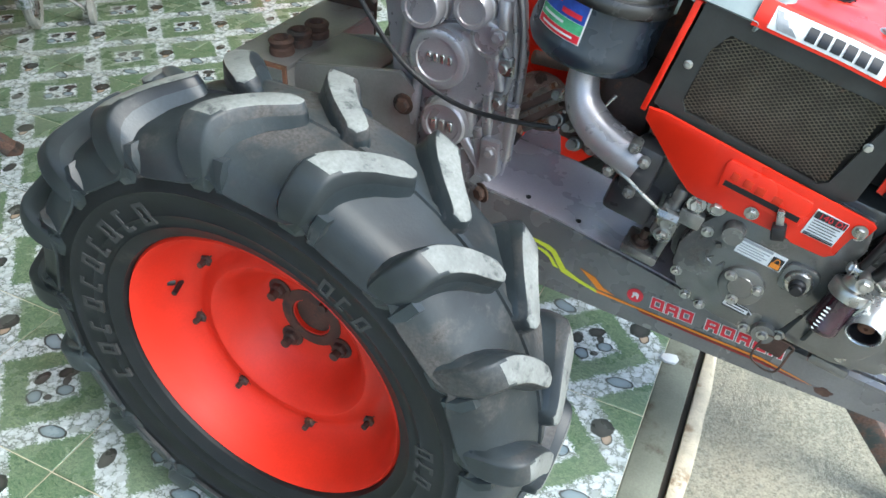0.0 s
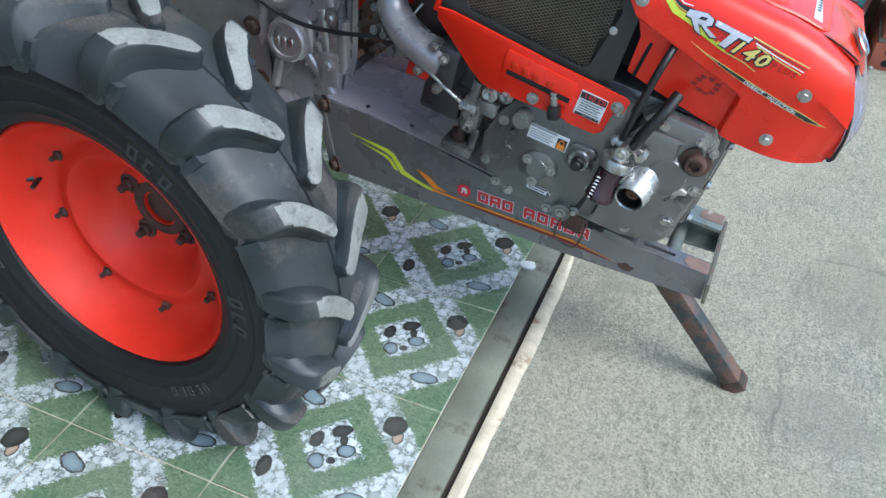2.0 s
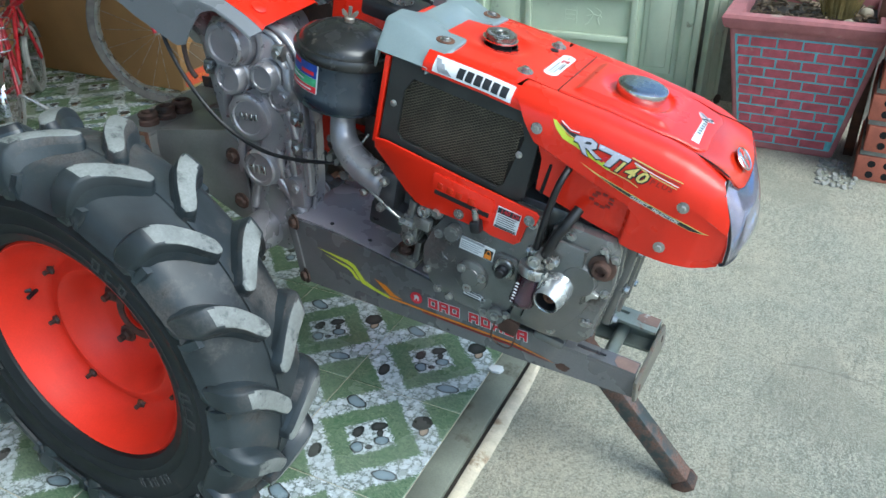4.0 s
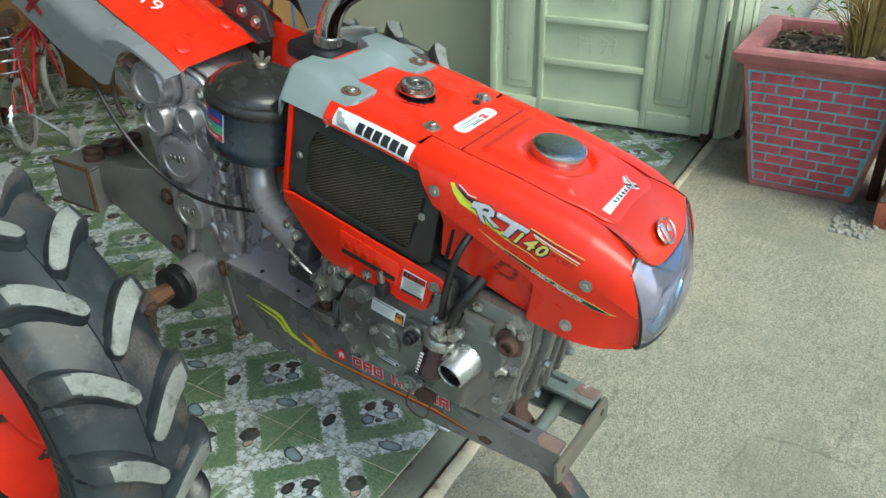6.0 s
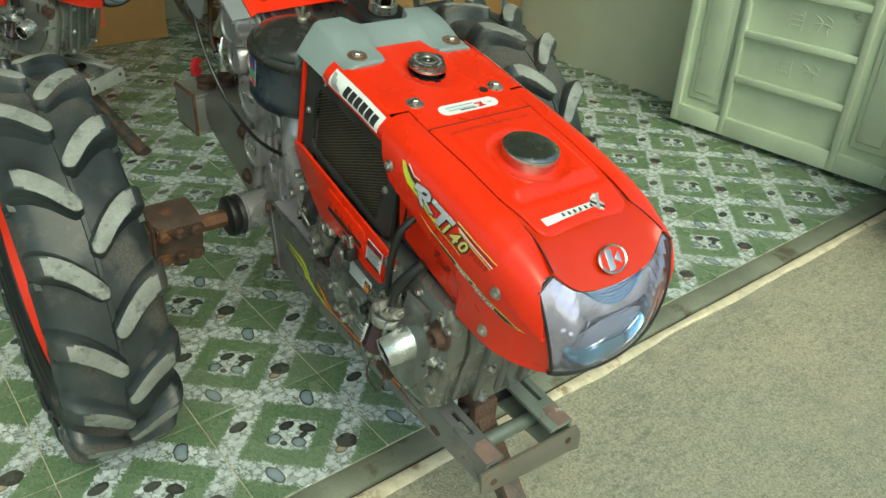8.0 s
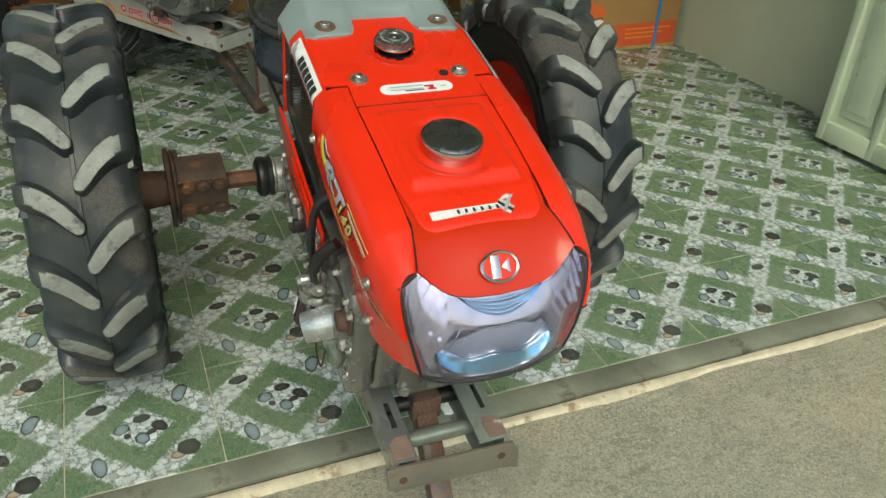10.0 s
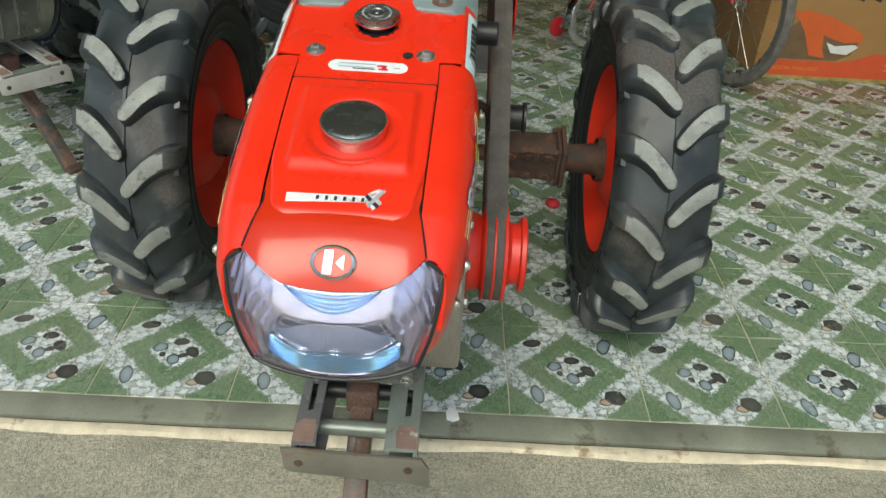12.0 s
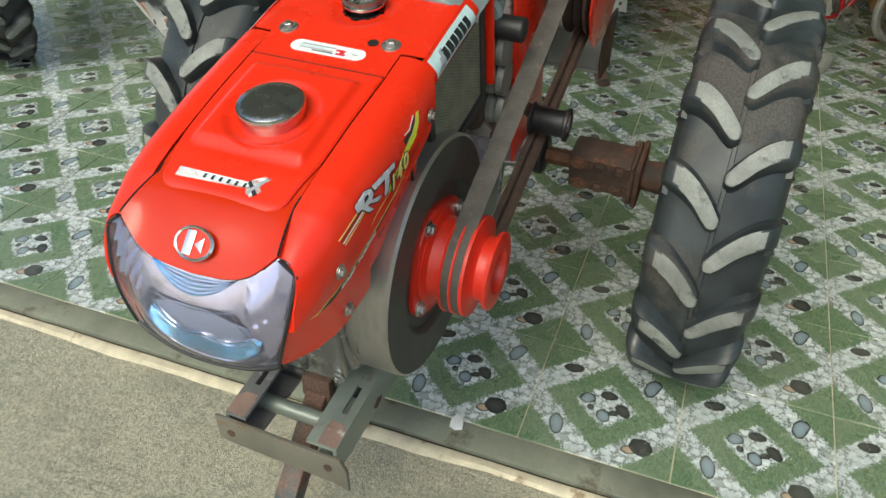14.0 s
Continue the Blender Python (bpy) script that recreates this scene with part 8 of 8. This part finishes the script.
bm = bmesh.new()
v = frustum(bm, PB, PT, 0, PH, PM)
bm.faces.new(v[3::-1])
frustum(bm, PT - 0.03, PT - 0.03, PH - 0.02, PH + 0.045, PM)
bmesh.ops.bevel(bm, geom=list(bm.edges), offset=0.006, segments=2, affect="EDGES")
part("pot_body", bm, pot_pink, pot)
bm = bmesh.new()
for a in range(4):
    m = PM @ pose(0, 0, 0, 0, 0, 90 * a)
    q = [(-PT - 0.012, PH + 0.002), (-PT - 0.022, PH + 0.014), (-PT - 0.03, PH + 0.04), (-PT - 0.024, PH + 0.052), (-PT + 0.03, PH + 0.052), (-PT + 0.034, PH + 0.04), (-PT + 0.034, PH - 0.006)]
    rows = []
    for sx in (-1, 1):
        rows.append([bm.verts.new(m @ Vector((sx * abs(y), y, z))) for y, z in q])
    for k in range(len(q)):
        bm.faces.new((rows[0][k], rows[1][k], rows[1][(k + 1) % len(q)], rows[0][(k + 1) % len(q)]))
bmesh.ops.remove_doubles(bm, verts=bm.verts, dist=0.0005)
part("rim", bm, pot_pink, pot, "rounded pink rim, chipped")
bm = bmesh.new()
grid(bm, 10, 10, lambda s, t: PM @ Vector(((s - 0.5) * 0.45, (t - 0.5) * 0.45, PH + 0.004 + 0.02 * noise.noise((s * 7, t * 7, 1)))))
part("soil", bm, soil, pot)
rng = random.Random(8)
for face in (0, 270, 90):
    fm = PM @ pose(0, 0, 0, 0, 0, face)
    rows_n, h = 11, 0.039
    # blue painted ground for the joints
    tilt = math.atan2(PT - PB, PH)

    def on_face(x, z, lift):
        return fm @ Vector((x, -(PB + (PT - PB) * z / PH) - lift, z))
    bm = bmesh.new()
    z0, z1 = 0.03, PH - 0.02
    q = [(-(PB - 0.012), z0), (PB - 0.012, z0), (PT - 0.022, z1), (-(PT - 0.022), z1)]
    q = [(math.copysign(PB + (PT - PB) * z / PH - 0.018, x), z) for x, z in q]
    vs = [bm.verts.new(on_face(x, z, 0.001)) for x, z in q] + [bm.verts.new(on_face(x, z, -0.004)) for x, z in q]
    bm.faces.new(vs[:4])
    for k in range(4):
        bm.faces.new((vs[k], vs[(k + 1) % 4], vs[4 + (k + 1) % 4], vs[4 + k]))
    part("painted_joints", bm, pot_blue, pot, "blue painted joint lines")
    for r in range(rows_n):
        za = z0 + 0.005 + r * (z1 - z0 - 0.005) / rows_n
        zb = za + (z1 - z0 - 0.005) / rows_n - 0.0065
        half = PB + (PT - PB) * za / PH - 0.024
        x = -half + (0 if r % 2 else -0.045)
        while x < half - 0.01:
            x1 = min(x + 0.083 + rng.uniform(-0.006, 0.006), half)
            xa = max(x, -half)
            if x1 - xa > 0.014:
                bm = bmesh.new()
                qq = [(xa, za), (x1, za), (x1, zb), (xa, zb)]
                qq = [(x_ + rng.uniform(-0.0012, 0.0012), z_ + rng.uniform(-0.001, 0.001)) for x_, z_ in qq]
                o = [bm.verts.new(on_face(x_, z_, 0.0025)) for x_, z_ in qq] + [bm.verts.new(on_face(x_, z_, 0.0)) for x_, z_ in qq]
                bm.faces.new(o[:4])
                for k in range(4):
                    bm.faces.new((o[k], o[(k + 1) % 4], o[4 + (k + 1) % 4], o[4 + k]))
                part("brick", bm, pot_brick, pot)
            x = x1 + 0.0065
# dry grass tuft and stones in it
tuft = thing("dry_grass", (PX + 0.09, PY, PH - 0.03), "tuft of dry yellow grass stalks growing in the planter", "plant")
bm = bmesh.new()
for k in range(240):
    a, r = rng.uniform(0, 6.28), rng.uniform(0, 0.05)
    bx, by = PX + 0.09 + r * math.cos(a), PY - 0.02 + r * math.sin(a)
    lean, hh = rng.uniform(0.02, 0.2), rng.uniform(0.2, 0.7)
    ex, ey = bx + lean * math.cos(a), by + lean * math.sin(a)
    tube(bm, [(bx, by, PH - 0.01), ((bx * 2 + ex) / 3, (by * 2 + ey) / 3, PH + hh * 0.5), (ex, ey, PH + hh * (0.9 - lean))], 0.0017, 4, smooth=3, radii=[0.0022, 0.0017, 0.0006])
tagged(part("stalks", bm, straw, tuft), kind="stuff")


def stone(at, r, mat, label, category="stone", name="stone"):
    bm = bmesh.new()
    bmesh.ops.create_icosphere(bm, subdivisions=2, radius=1.0)
    sx, sy, sz = r * rng.uniform(0.8, 1.3), r * rng.uniform(0.7, 1.1), r * rng.uniform(0.5, 0.8)
    off = rng.uniform(0, 90)
    for v in bm.verts:
        k = 1 + 0.25 * noise.noise(v.co * 1.5 + Vector((off, 0, 0)))
        v.co = Vector((v.co.x * sx * k, v.co.y * sy * k, v.co.z * sz * k))
    bm.transform(Matrix.Translation((at[0], at[1], at[2] + sz * 0.7)) @ pose(0, 0, 0, 0, 0, rng.uniform(0, 360)))
    return tagged(part(name, bm, mat), label, category, "stones in the planter" if category == "stone" else "")


for k in range(40):
    x, y = rng.uniform(-0.2, 0.2), rng.uniform(-0.2, 0.2)
    big = x > 0.06 and k % 4 == 0
    stone((PX + x, PY + y, PH + 0.002), rng.uniform(0.02, 0.034) if big else rng.uniform(0.005, 0.011), stone_tan if big else soil_lump, "smooth tan stone lying on the planter's soil" if big else "small brown lump on the planter's soil")
litter = thing("dead_leaves", (PX, PY, PH), "curled brown dead leaves on the planter's soil", "leaves")
bm = bmesh.new()
for k in range(260):
    x, y = rng.uniform(-0.21, 0.21), rng.uniform(-0.21, 0.21)
    m = Matrix.Translation((PX + x, PY + y, PH + 0.008 + rng.uniform(0, 0.012))) @ pose(0, 0, 0, rng.uniform(-30, 30), rng.uniform(-30, 30), rng.uniform(0, 360))
    ln, br = rng.uniform(0.012, 0.026), rng.uniform(0.005, 0.01)
    mid = [bm.verts.new(m @ Vector((ln * q, 0, -0.003 * (1 - q * q)))) for q in (-1, 0, 1)]
    for sy in (-1, 1):
        edge = bm.verts.new(m @ Vector((0, sy * br, 0.004)))
        bm.faces.new((mid[0], mid[1], edge))
        bm.faces.new((mid[1], mid[2], edge))
tagged(part("leaf_litter", bm, leaf_brown, litter, solid=0.0006), kind="stuff")

# ---- brick stack and rubble beside the planter ----
stack = thing("brick_stack", (0.76, 3.0, -0.007), "stack of red hollow bricks laid in grey mortar", "brick stack")
for r in range(5):
    z = -0.006 + r * 0.112
    for c in range(2):
        bm = bmesh.new()
        x0, y0 = 0.645 + 0.012 * (r % 2), 2.84 + c * 0.2 + rng.uniform(-0.006, 0.006)
        box(bm, (x0, y0, z), (x0 + 0.19, y0 + 0.185, z + 0.092), 0.004)
        b = part("brick", bm, brick_red, stack)
        if c == 0:
            for hx in (0.05, 0.1, 0.15):
                for hz in (0.025, 0.065):
                    bm = bmesh.new()
                    cyl(bm, (x0 + hx, y0 - 0.0006, z + hz), (x0 + hx, y0 + 0.012, z + hz), 0.013, 14)
                    part("hole", bm, gap_black, b)
    bm = bmesh.new()
    box(bm, (0.65, 2.85, z + 0.0925), (0.84, 3.22, z + 0.1115), 0.004)
    part("mortar", bm, mortar_grey, stack)
bm = bmesh.new()
box(bm, (0.6, 3.06, -0.007), (0.635, 3.1, 1.1), 0.003)
tagged(part("wooden_post", bm, wood_brown), "dark brown weathered post beside the planter", "post")
bm = bmesh.new()
for k in range(90):
    x, y = rng.uniform(0.53, 0.66), rng.uniform(2.74, 2.98)
    g = bmesh.ops.create_icosphere(bm, subdivisions=1, radius=rng.uniform(0.004, 0.016))
    bmesh.ops.transform(bm, verts=g["verts"], matrix=Matrix.Translation((x, y, -0.005)) @ pose(0, 0, 0, rng.uniform(0, 90), 20, 40) @ Matrix.Diagonal((1, 0.8, 0.7, 1)))
tagged(part("rubble", bm, mortar_grey), "crumbs of grey mortar on the yard", "rubble", kind="stuff")

# shrub beyond the low wall
shrub = thing("shrub", (0.9, 4.4, -0.01), "bright yellow-green leafy shrub behind the low wall", "shrub")
bm = bmesh.new()
for k in range(6):
    a = k * 1.05
    tube(bm, [(0.9, 4.4, -0.02), (0.9 + 0.15 * math.cos(a), 4.4 + 0.12 * math.sin(a), 0.5), (0.9 + 0.5 * math.cos(a), 4.4 + 0.25 * math.sin(a), 1.1)], 0.012, 6, radii=[0.018, 0.012, 0.004])
part("stems", bm, bark, shrub)
bm = bmesh.new()
for k in range(1500):
    c = Vector((0.9 + rng.gauss(0, 0.55), 4.4 + rng.gauss(0, 0.2), 0.75 + rng.gauss(0, 0.28)))
    if c.z < 0.1:
        continue
    m = Matrix.Translation(c) @ pose(0, 0, 0, rng.uniform(-60, 60), rng.uniform(-60, 60), rng.uniform(0, 360))
    q = [bm.verts.new(m @ Vector(p)) for p in ((0, 0, 0), (0.02, 0.012, 0.004), (0.055, 0, 0), (0.02, -0.012, 0.004))]
    bm.faces.new(q)
tagged(part("leaves", bm, leaf_green, shrub), kind="stuff")

# ---- big printed carton at the back ----
carton = thing("carton", (-2.2, 2.95, 0), "large orange and brown printed carton with blue strap", "box")
CM2 = Matrix.Translation((-2.2, 2.505, 0)) @ pose(0, 0, 0, 0, 0, 1.6)
bm = bmesh.new()
box(bm, (-0.98, 0.0, 0.001), (0.0, 0.875, 0.66), 0.006, m=CM2)
part("carton_body", bm, cardboard, carton)


def front_print(name, pts, lift, mat):
    bm = bmesh.new()
    vs = [bm.verts.new(CM2 @ Vector((lift, y, z))) for y, z in pts]
    bm.faces.new(vs)
    return part(name, bm, mat, carton, solid=0.0004)


front_print("print_band", [(0.012, 0.018), (0.863, 0.018), (0.863, 0.135), (0.5, 0.128), (0.42, 0.098), (0.36, 0.085), (0.012, 0.085)], 0.0015, print_red)
front_print("print_picture", [(0.03, 0.09), (0.08, 0.2), (0.16, 0.27), (0.28, 0.26), (0.36, 0.21), (0.42, 0.19), (0.4, 0.12), (0.34, 0.09)], 0.0015, print_brown)
front_print("print_picture", [(0.1, 0.285), (0.16, 0.3), (0.28, 0.275), (0.4, 0.225), (0.43, 0.2), (0.425, 0.175), (0.36, 0.17), (0.3, 0.185), (0.26, 0.2), (0.27, 0.14), (0.29, 0.1), (0.22, 0.11), (0.18, 0.2), (0.14, 0.26)], 0.003, print_orange)
front_print("print_picture", [(0.28, 0.17), (0.32, 0.155), (0.4, 0.165), (0.42, 0.155), (0.38, 0.12), (0.31, 0.125)], 0.0045, label_white)
for k in range(4):
    front_print("print_mark", [(0.34 + k * 0.07, 0.36), (0.38 + k * 0.07, 0.345), (0.395 + k * 0.07, 0.4), (0.385 + k * 0.07, 0.46), (0.375 + k * 0.07, 0.4), (0.345 + k * 0.07, 0.38)], 0.0015, ink)
bm = letters("MADE IN THAILAND", 0.017)
bm.transform(CM2 @ Matrix.Translation((0.0035, 0.17, 0.05)) @ pose(0, 0, 0, 90, 0, 90))
part("print_words", bm, decal_orange, carton)
for k in range(3):
    front_print("print_line", [(0.56, 0.1 - k * 0.022), (0.83 - 0.05 * k, 0.1 - k * 0.022), (0.83 - 0.05 * k, 0.107 - k * 0.022), (0.56, 0.107 - k * 0.022)], 0.003, decal_orange)
front_print("carton_edge", [(0.0, 0.0015), (0.875, 0.0015), (0.875, 0.016), (0.0, 0.016)], 0.0015, straw)
bm = bmesh.new()
box(bm, (0.0015, 0.735, 0.0), (0.004, 0.751, 0.664), m=CM2)
box(bm, (-0.98, 0.735, 0.6605), (0.004, 0.751, 0.6635), m=CM2)
part("strap", bm, strap_blue, carton)

# low cartons by the back wall
for at, size, turn in (((-3.5, 1.0, 0), (0.35, 0.8, 0.42), 2), ((-3.5, 2.16, 0), (0.34, 0.3, 0.5), 0), ((-3.5, -0.2, 0), (0.35, 1.0, 0.4), 1)):
    bm = bmesh.new()
    m = Matrix.Translation(at) @ pose(0, 0, 0, 0, 0, turn)
    box(bm, (-0.12, 0, 0.001), (-0.12 + size[0], size[1], size[2]), 0.006, m=m)
    c = tagged(new("carton", finish("carton", bm, cardboard)), "plain brown cardboard carton by the wall", "box", "plain cartons")
    bm = bmesh.new()
    box(bm, (-0.12 + size[0] + 0.0005, size[1] * 0.1, 0.1), (-0.12 + size[0] + 0.002, size[1] * 0.6, size[2] * 0.7), m=m)
    part("print_patch", bm, print_orange, c)


# ---- bicycles ----
def bike_wheel(owner, bm_tyre, bm_rim, m, r, thick):
    lathe(bm_tyre, [(r - thick * 2, -thick * 0.7), (r - thick * 0.5, -thick), (r, -thick * 0.4), (r, thick * 0.4), (r - thick * 0.5, thick), (r - thick * 2, thick * 0.7)], m, 40, closed=True)
    lathe(bm_rim, [(r - thick * 2.6, -thick * 0.5), (r - thick * 1.9, -thick * 0.7), (r - thick * 1.9, thick * 0.7), (r - thick * 2.6, thick * 0.5)], m, 40, closed=True)
    lathe(bm_rim, [(0, -0.025), (0.012, -0.025), (0.012, 0.025), (0, 0.025)], m, 14)
    wheel_ob = part("wheel", bm_rim, zinc, owner)
    n = 20
    for k in range(n):
        a = 2 * math.pi * k / n
        d = Vector((math.cos(a + 0.25), math.sin(a + 0.25), 0))
        e = Vector((math.cos(a), math.sin(a), 0))
        p0, p1 = m @ (d * 0.011 + Vector((0, 0, 0.02 * (1 if k % 2 else -1)))), m @ (e * (r - thick * 2.4))
        bm = bmesh.new()
        tube(bm, [p0, p1], 0.0009, 4, smooth=1)
        part("spoke", bm, zinc, wheel_ob)
    return wheel_ob


def bicycle(name, rear, heading, r, base, scale, frame_mat, tyre_mat, label, trainer=False, basket=False):
    """rear: where the back wheel stands; heading: degrees of its forward direction."""
    M = Matrix.Translation((*rear, 0)) @ pose(0, 0, 0, 0, 0, heading)
    b = thing(name, (*rear, 0), label, "bicycle")
    wm = [M @ Matrix.Translation((x, 0, r)) @ pose(0, 0, 0, 90, 0, 0) for x in (0, base)]
    for m in wm:
        t, rim = bmesh.new(), bmesh.new()
        ob = bike_wheel(b, t, rim, m, r, 0.02 * scale)
        part("tyre", t, tyre_mat, ob)
    s = scale
    seat, crank, head_ = Vector((0.22 * s, 0, r + 0.42 * s)), Vector((0.3 * s, 0, r)), Vector((base - 0.12 * s, 0, r + 0.42 * s))
    for nm, pts, rad in (("down_tube", (crank, head_), 0.014), ("seat_tube", (crank, seat), 0.013), ("top_tube", (seat * 0.75 + crank * 0.25, head_ - Vector((0, 0, 0.06 * s))), 0.012),
                         ("chain_stay", (Vector((0, 0.03, r)), crank), 0.008), ("chain_stay", (Vector((0, -0.03, r)), crank), 0.008), ("seat_stay", (Vector((0, 0.03, r)), seat * 0.9 + crank * 0.1), 0.007), ("seat_stay", (Vector((0, -0.03, r)), seat * 0.9 + crank * 0.1), 0.007),
                         ("fork", (Vector((base, 0.035, r)), head_), 0.008), ("fork", (Vector((base, -0.035, r)), head_), 0.008)):
        bm = bmesh.new()
        tube(bm, [M @ p for p in pts], rad * s if rad > 0.01 else rad, 10, smooth=2)
        part(nm, bm, frame_mat, b)
    bm = bmesh.new()
    tube(bm, [M @ p for p in (head_, head_ + Vector((-0.03 * s, 0, 0.16 * s)))], 0.011, 10, smooth=2)
    tube(bm, [M @ Vector((head_[0] - 0.03 * s + dx, y, head_[2] + 0.16 * s + dz)) for dx, y, dz in ((-0.12 * s, -0.27 * s, 0.04), (-0.02, -0.16 * s, 0.06), (0.0, 0, 0), (-0.02, 0.16 * s, 0.06), (-0.12 * s, 0.27 * s, 0.04))], 0.009, 8)
    bar_ = part("handlebar", bm, zinc, b)
    for y in (-1, 1):
        bm = bmesh.new()
        p = Vector((head_[0] - 0.15 * s, y * 0.27 * s, head_[2] + 0.16 * s + 0.04))
        cyl(bm, M @ (p + Vector((0.05, -y * 0.03, 0.005))), M @ (p + Vector((-0.07, y * 0.02, -0.005))), 0.015, 12, 0.003)
        part("grip", bm, label_white if basket else plastic_black, bar_)
    bm = bmesh.new()
    prism(bm, [(-0.1 * s, -0.07 * s), (0.0, -0.075 * s), (0.12 * s, -0.02), (0.14 * s, 0), (0.12 * s, 0.02), (0, 0.075 * s), (-0.1 * s, 0.07 * s)], 0, 0.045, axis="z", bevel=0.012, m=M @ Matrix.Translation(seat + Vector((-0.02, 0, 0.04))))
    cyl(bm, M @ seat, M @ (seat + Vector((-0.01, 0, 0.05))), 0.011, 10)
    part("saddle", bm, wood_brown, b)
    bm = bmesh.new()
    lathe(bm, [(0.03 * s, -0.003), (0.075 * s, -0.003), (0.075 * s, 0.003), (0.03 * s, 0.003)], M @ Matrix.Translation(crank + Vector((0, -0.04, 0))) @ pose(0, 0, 0, 90, 0, 0), 24, closed=True)
    tube(bm, [M @ (crank + Vector(p)) for p in ((0.0, -0.05, 0), (0.1 * s, -0.055, -0.1 * s))], 0.007, 8, smooth=2)
    tube(bm, [M @ (crank + Vector(p)) for p in ((0.0, 0.05, 0), (-0.1 * s, 0.055, 0.1 * s))], 0.007, 8, smooth=2)
    part("crank", bm, zinc, b)
    for a0, a1, m in ((60, 190, wm[0]), (20, 130, wm[1])):
        bm = bmesh.new()
        rows = []
        for k in range(13):
            a = radians(a0 + (a1 - a0) * k / 12)
            rows.append([bm.verts.new(m @ Vector((q * math.cos(a), q * math.sin(a), z))) for q, z in ((r + 0.012, -0.024), (r + 0.02, 0), (r + 0.012, 0.024))])
        for p, q in zip(rows, rows[1:]):
            for k in range(2):
                bm.faces.new((p[k], p[k + 1], q[k + 1], q[k]))
        part("mudguard", bm, chrome, b, solid=0.0015)
    if trainer:
        for y in (-1, 1):
            bm = bmesh.new()
            tube(bm, [M @ Vector(p) for p in ((0, y * 0.03, r), (-0.005, y * 0.06, r - 0.01), (-0.01, y * 0.15, 0.07), (-0.01, y * 0.165, 0.05))], 0.008, 8)
            arm = part("stabiliser_arm", bm, zinc, b)
            bm = bmesh.new()
            lathe(bm, [(0, -0.012), (0.035, -0.012), (0.046, -0.008), (0.046, 0.008), (0.035, 0.012), (0, 0.012)], M @ Matrix.Translation((-0.01, y * 0.185, 0.0465)) @ pose(0, 0, 0, 90, 0, 0), 24)
            part("stabiliser_wheel", bm, ink_red if y > 0 else bike_tyre, arm)
        bm = bmesh.new()
        for k in range(4):
            z = seat[2] - 0.14 * s + 0.045 * k
            tube(bm, [M @ Vector(p) for p in ((-0.06, -0.06, z), (-0.09, 0, z), (-0.06, 0.06, z), (0.1, 0.05, z), (0.1, -0.05, z), (-0.06, -0.06, z))], 0.0028, 6, smooth=3)
        part("rear_rack", bm, zinc, b)
    if basket:
        bm = bmesh.new()
        for k in range(5):
            z = head_[2] - 0.1 + 0.055 * k
            w = 0.11 + 0.012 * k
            tube(bm, [M @ Vector((base + dx, y, z)) for dx, y in ((-0.08, -w), (0.12, -w), (0.12, w), (-0.08, w), (-0.08, -w))], 0.0025, 5, smooth=1)
        for k in range(12):
            y = -0.14 + 0.28 * k / 11
            tube(bm, [M @ Vector((base + 0.12, y, head_[2] - 0.1)), M @ Vector((base + 0.12, y * 1.2, head_[2] + 0.12))], 0.002, 5, smooth=1)
        part("basket", bm, rust_dark, b, "rusty wire basket")
    return b


bicycle("child_bicycle", (-2.464, 1.821), 133, 0.155, 0.56, 0.72, bike_red, bike_tyre, "small red child's bicycle with stabiliser wheels", trainer=True)
bicycle("bicycle", (-3.2, 2.01), 18, 0.33, 1.12, 1.05, bike_red, tyre_dark, "red city bicycle with wire basket and grey tyres", basket=True)

# ---- crumbs on the floor ----
stone((-0.96, 1.555, -0.002), 0.022, ink_red, "small crumpled red wrapper on the tiles", "crumb", "crumb")
chip = thing("crumb", (-0.046, 1.281, 0), "flat white chip of plaster on the threshold", "crumb")
bm = bmesh.new()
prism(bm, [(-0.018, -0.008), (-0.006, -0.015), (0.014, -0.012), (0.019, 0.002), (0.012, 0.014), (-0.004, 0.011), (-0.016, 0.006)], -0.0008, 0.0062, axis="z", bevel=0.0015, m=Matrix.Translation((-0.046, 1.281, 0)))
part("flake", bm, label_white, chip)


# ---- floor tiles, one by one ----
def tile_mesh():
    bm = bmesh.new()
    h = TILE / 2 - 0.0013
    box(bm, (-h, -h, -0.008), (h, h, 0), 0.0012, segs=1)
    return finish("tile", bm, tile_glaze)


TILE_MESH = tile_mesh()
rng = random.Random(3)
for i in range(12):
    for j in range(-15, 7):
        ob = new("tile", TILE_MESH)
        ob.parent = FLOOR
        ob.matrix_basis = ROOM @ pose(-TILE * i, TILE * j, rng.uniform(-0.0004, 0.0003), rng.uniform(-0.1, 0.1), rng.uniform(-0.1, 0.1), rng.uniform(-0.1, 0.1))
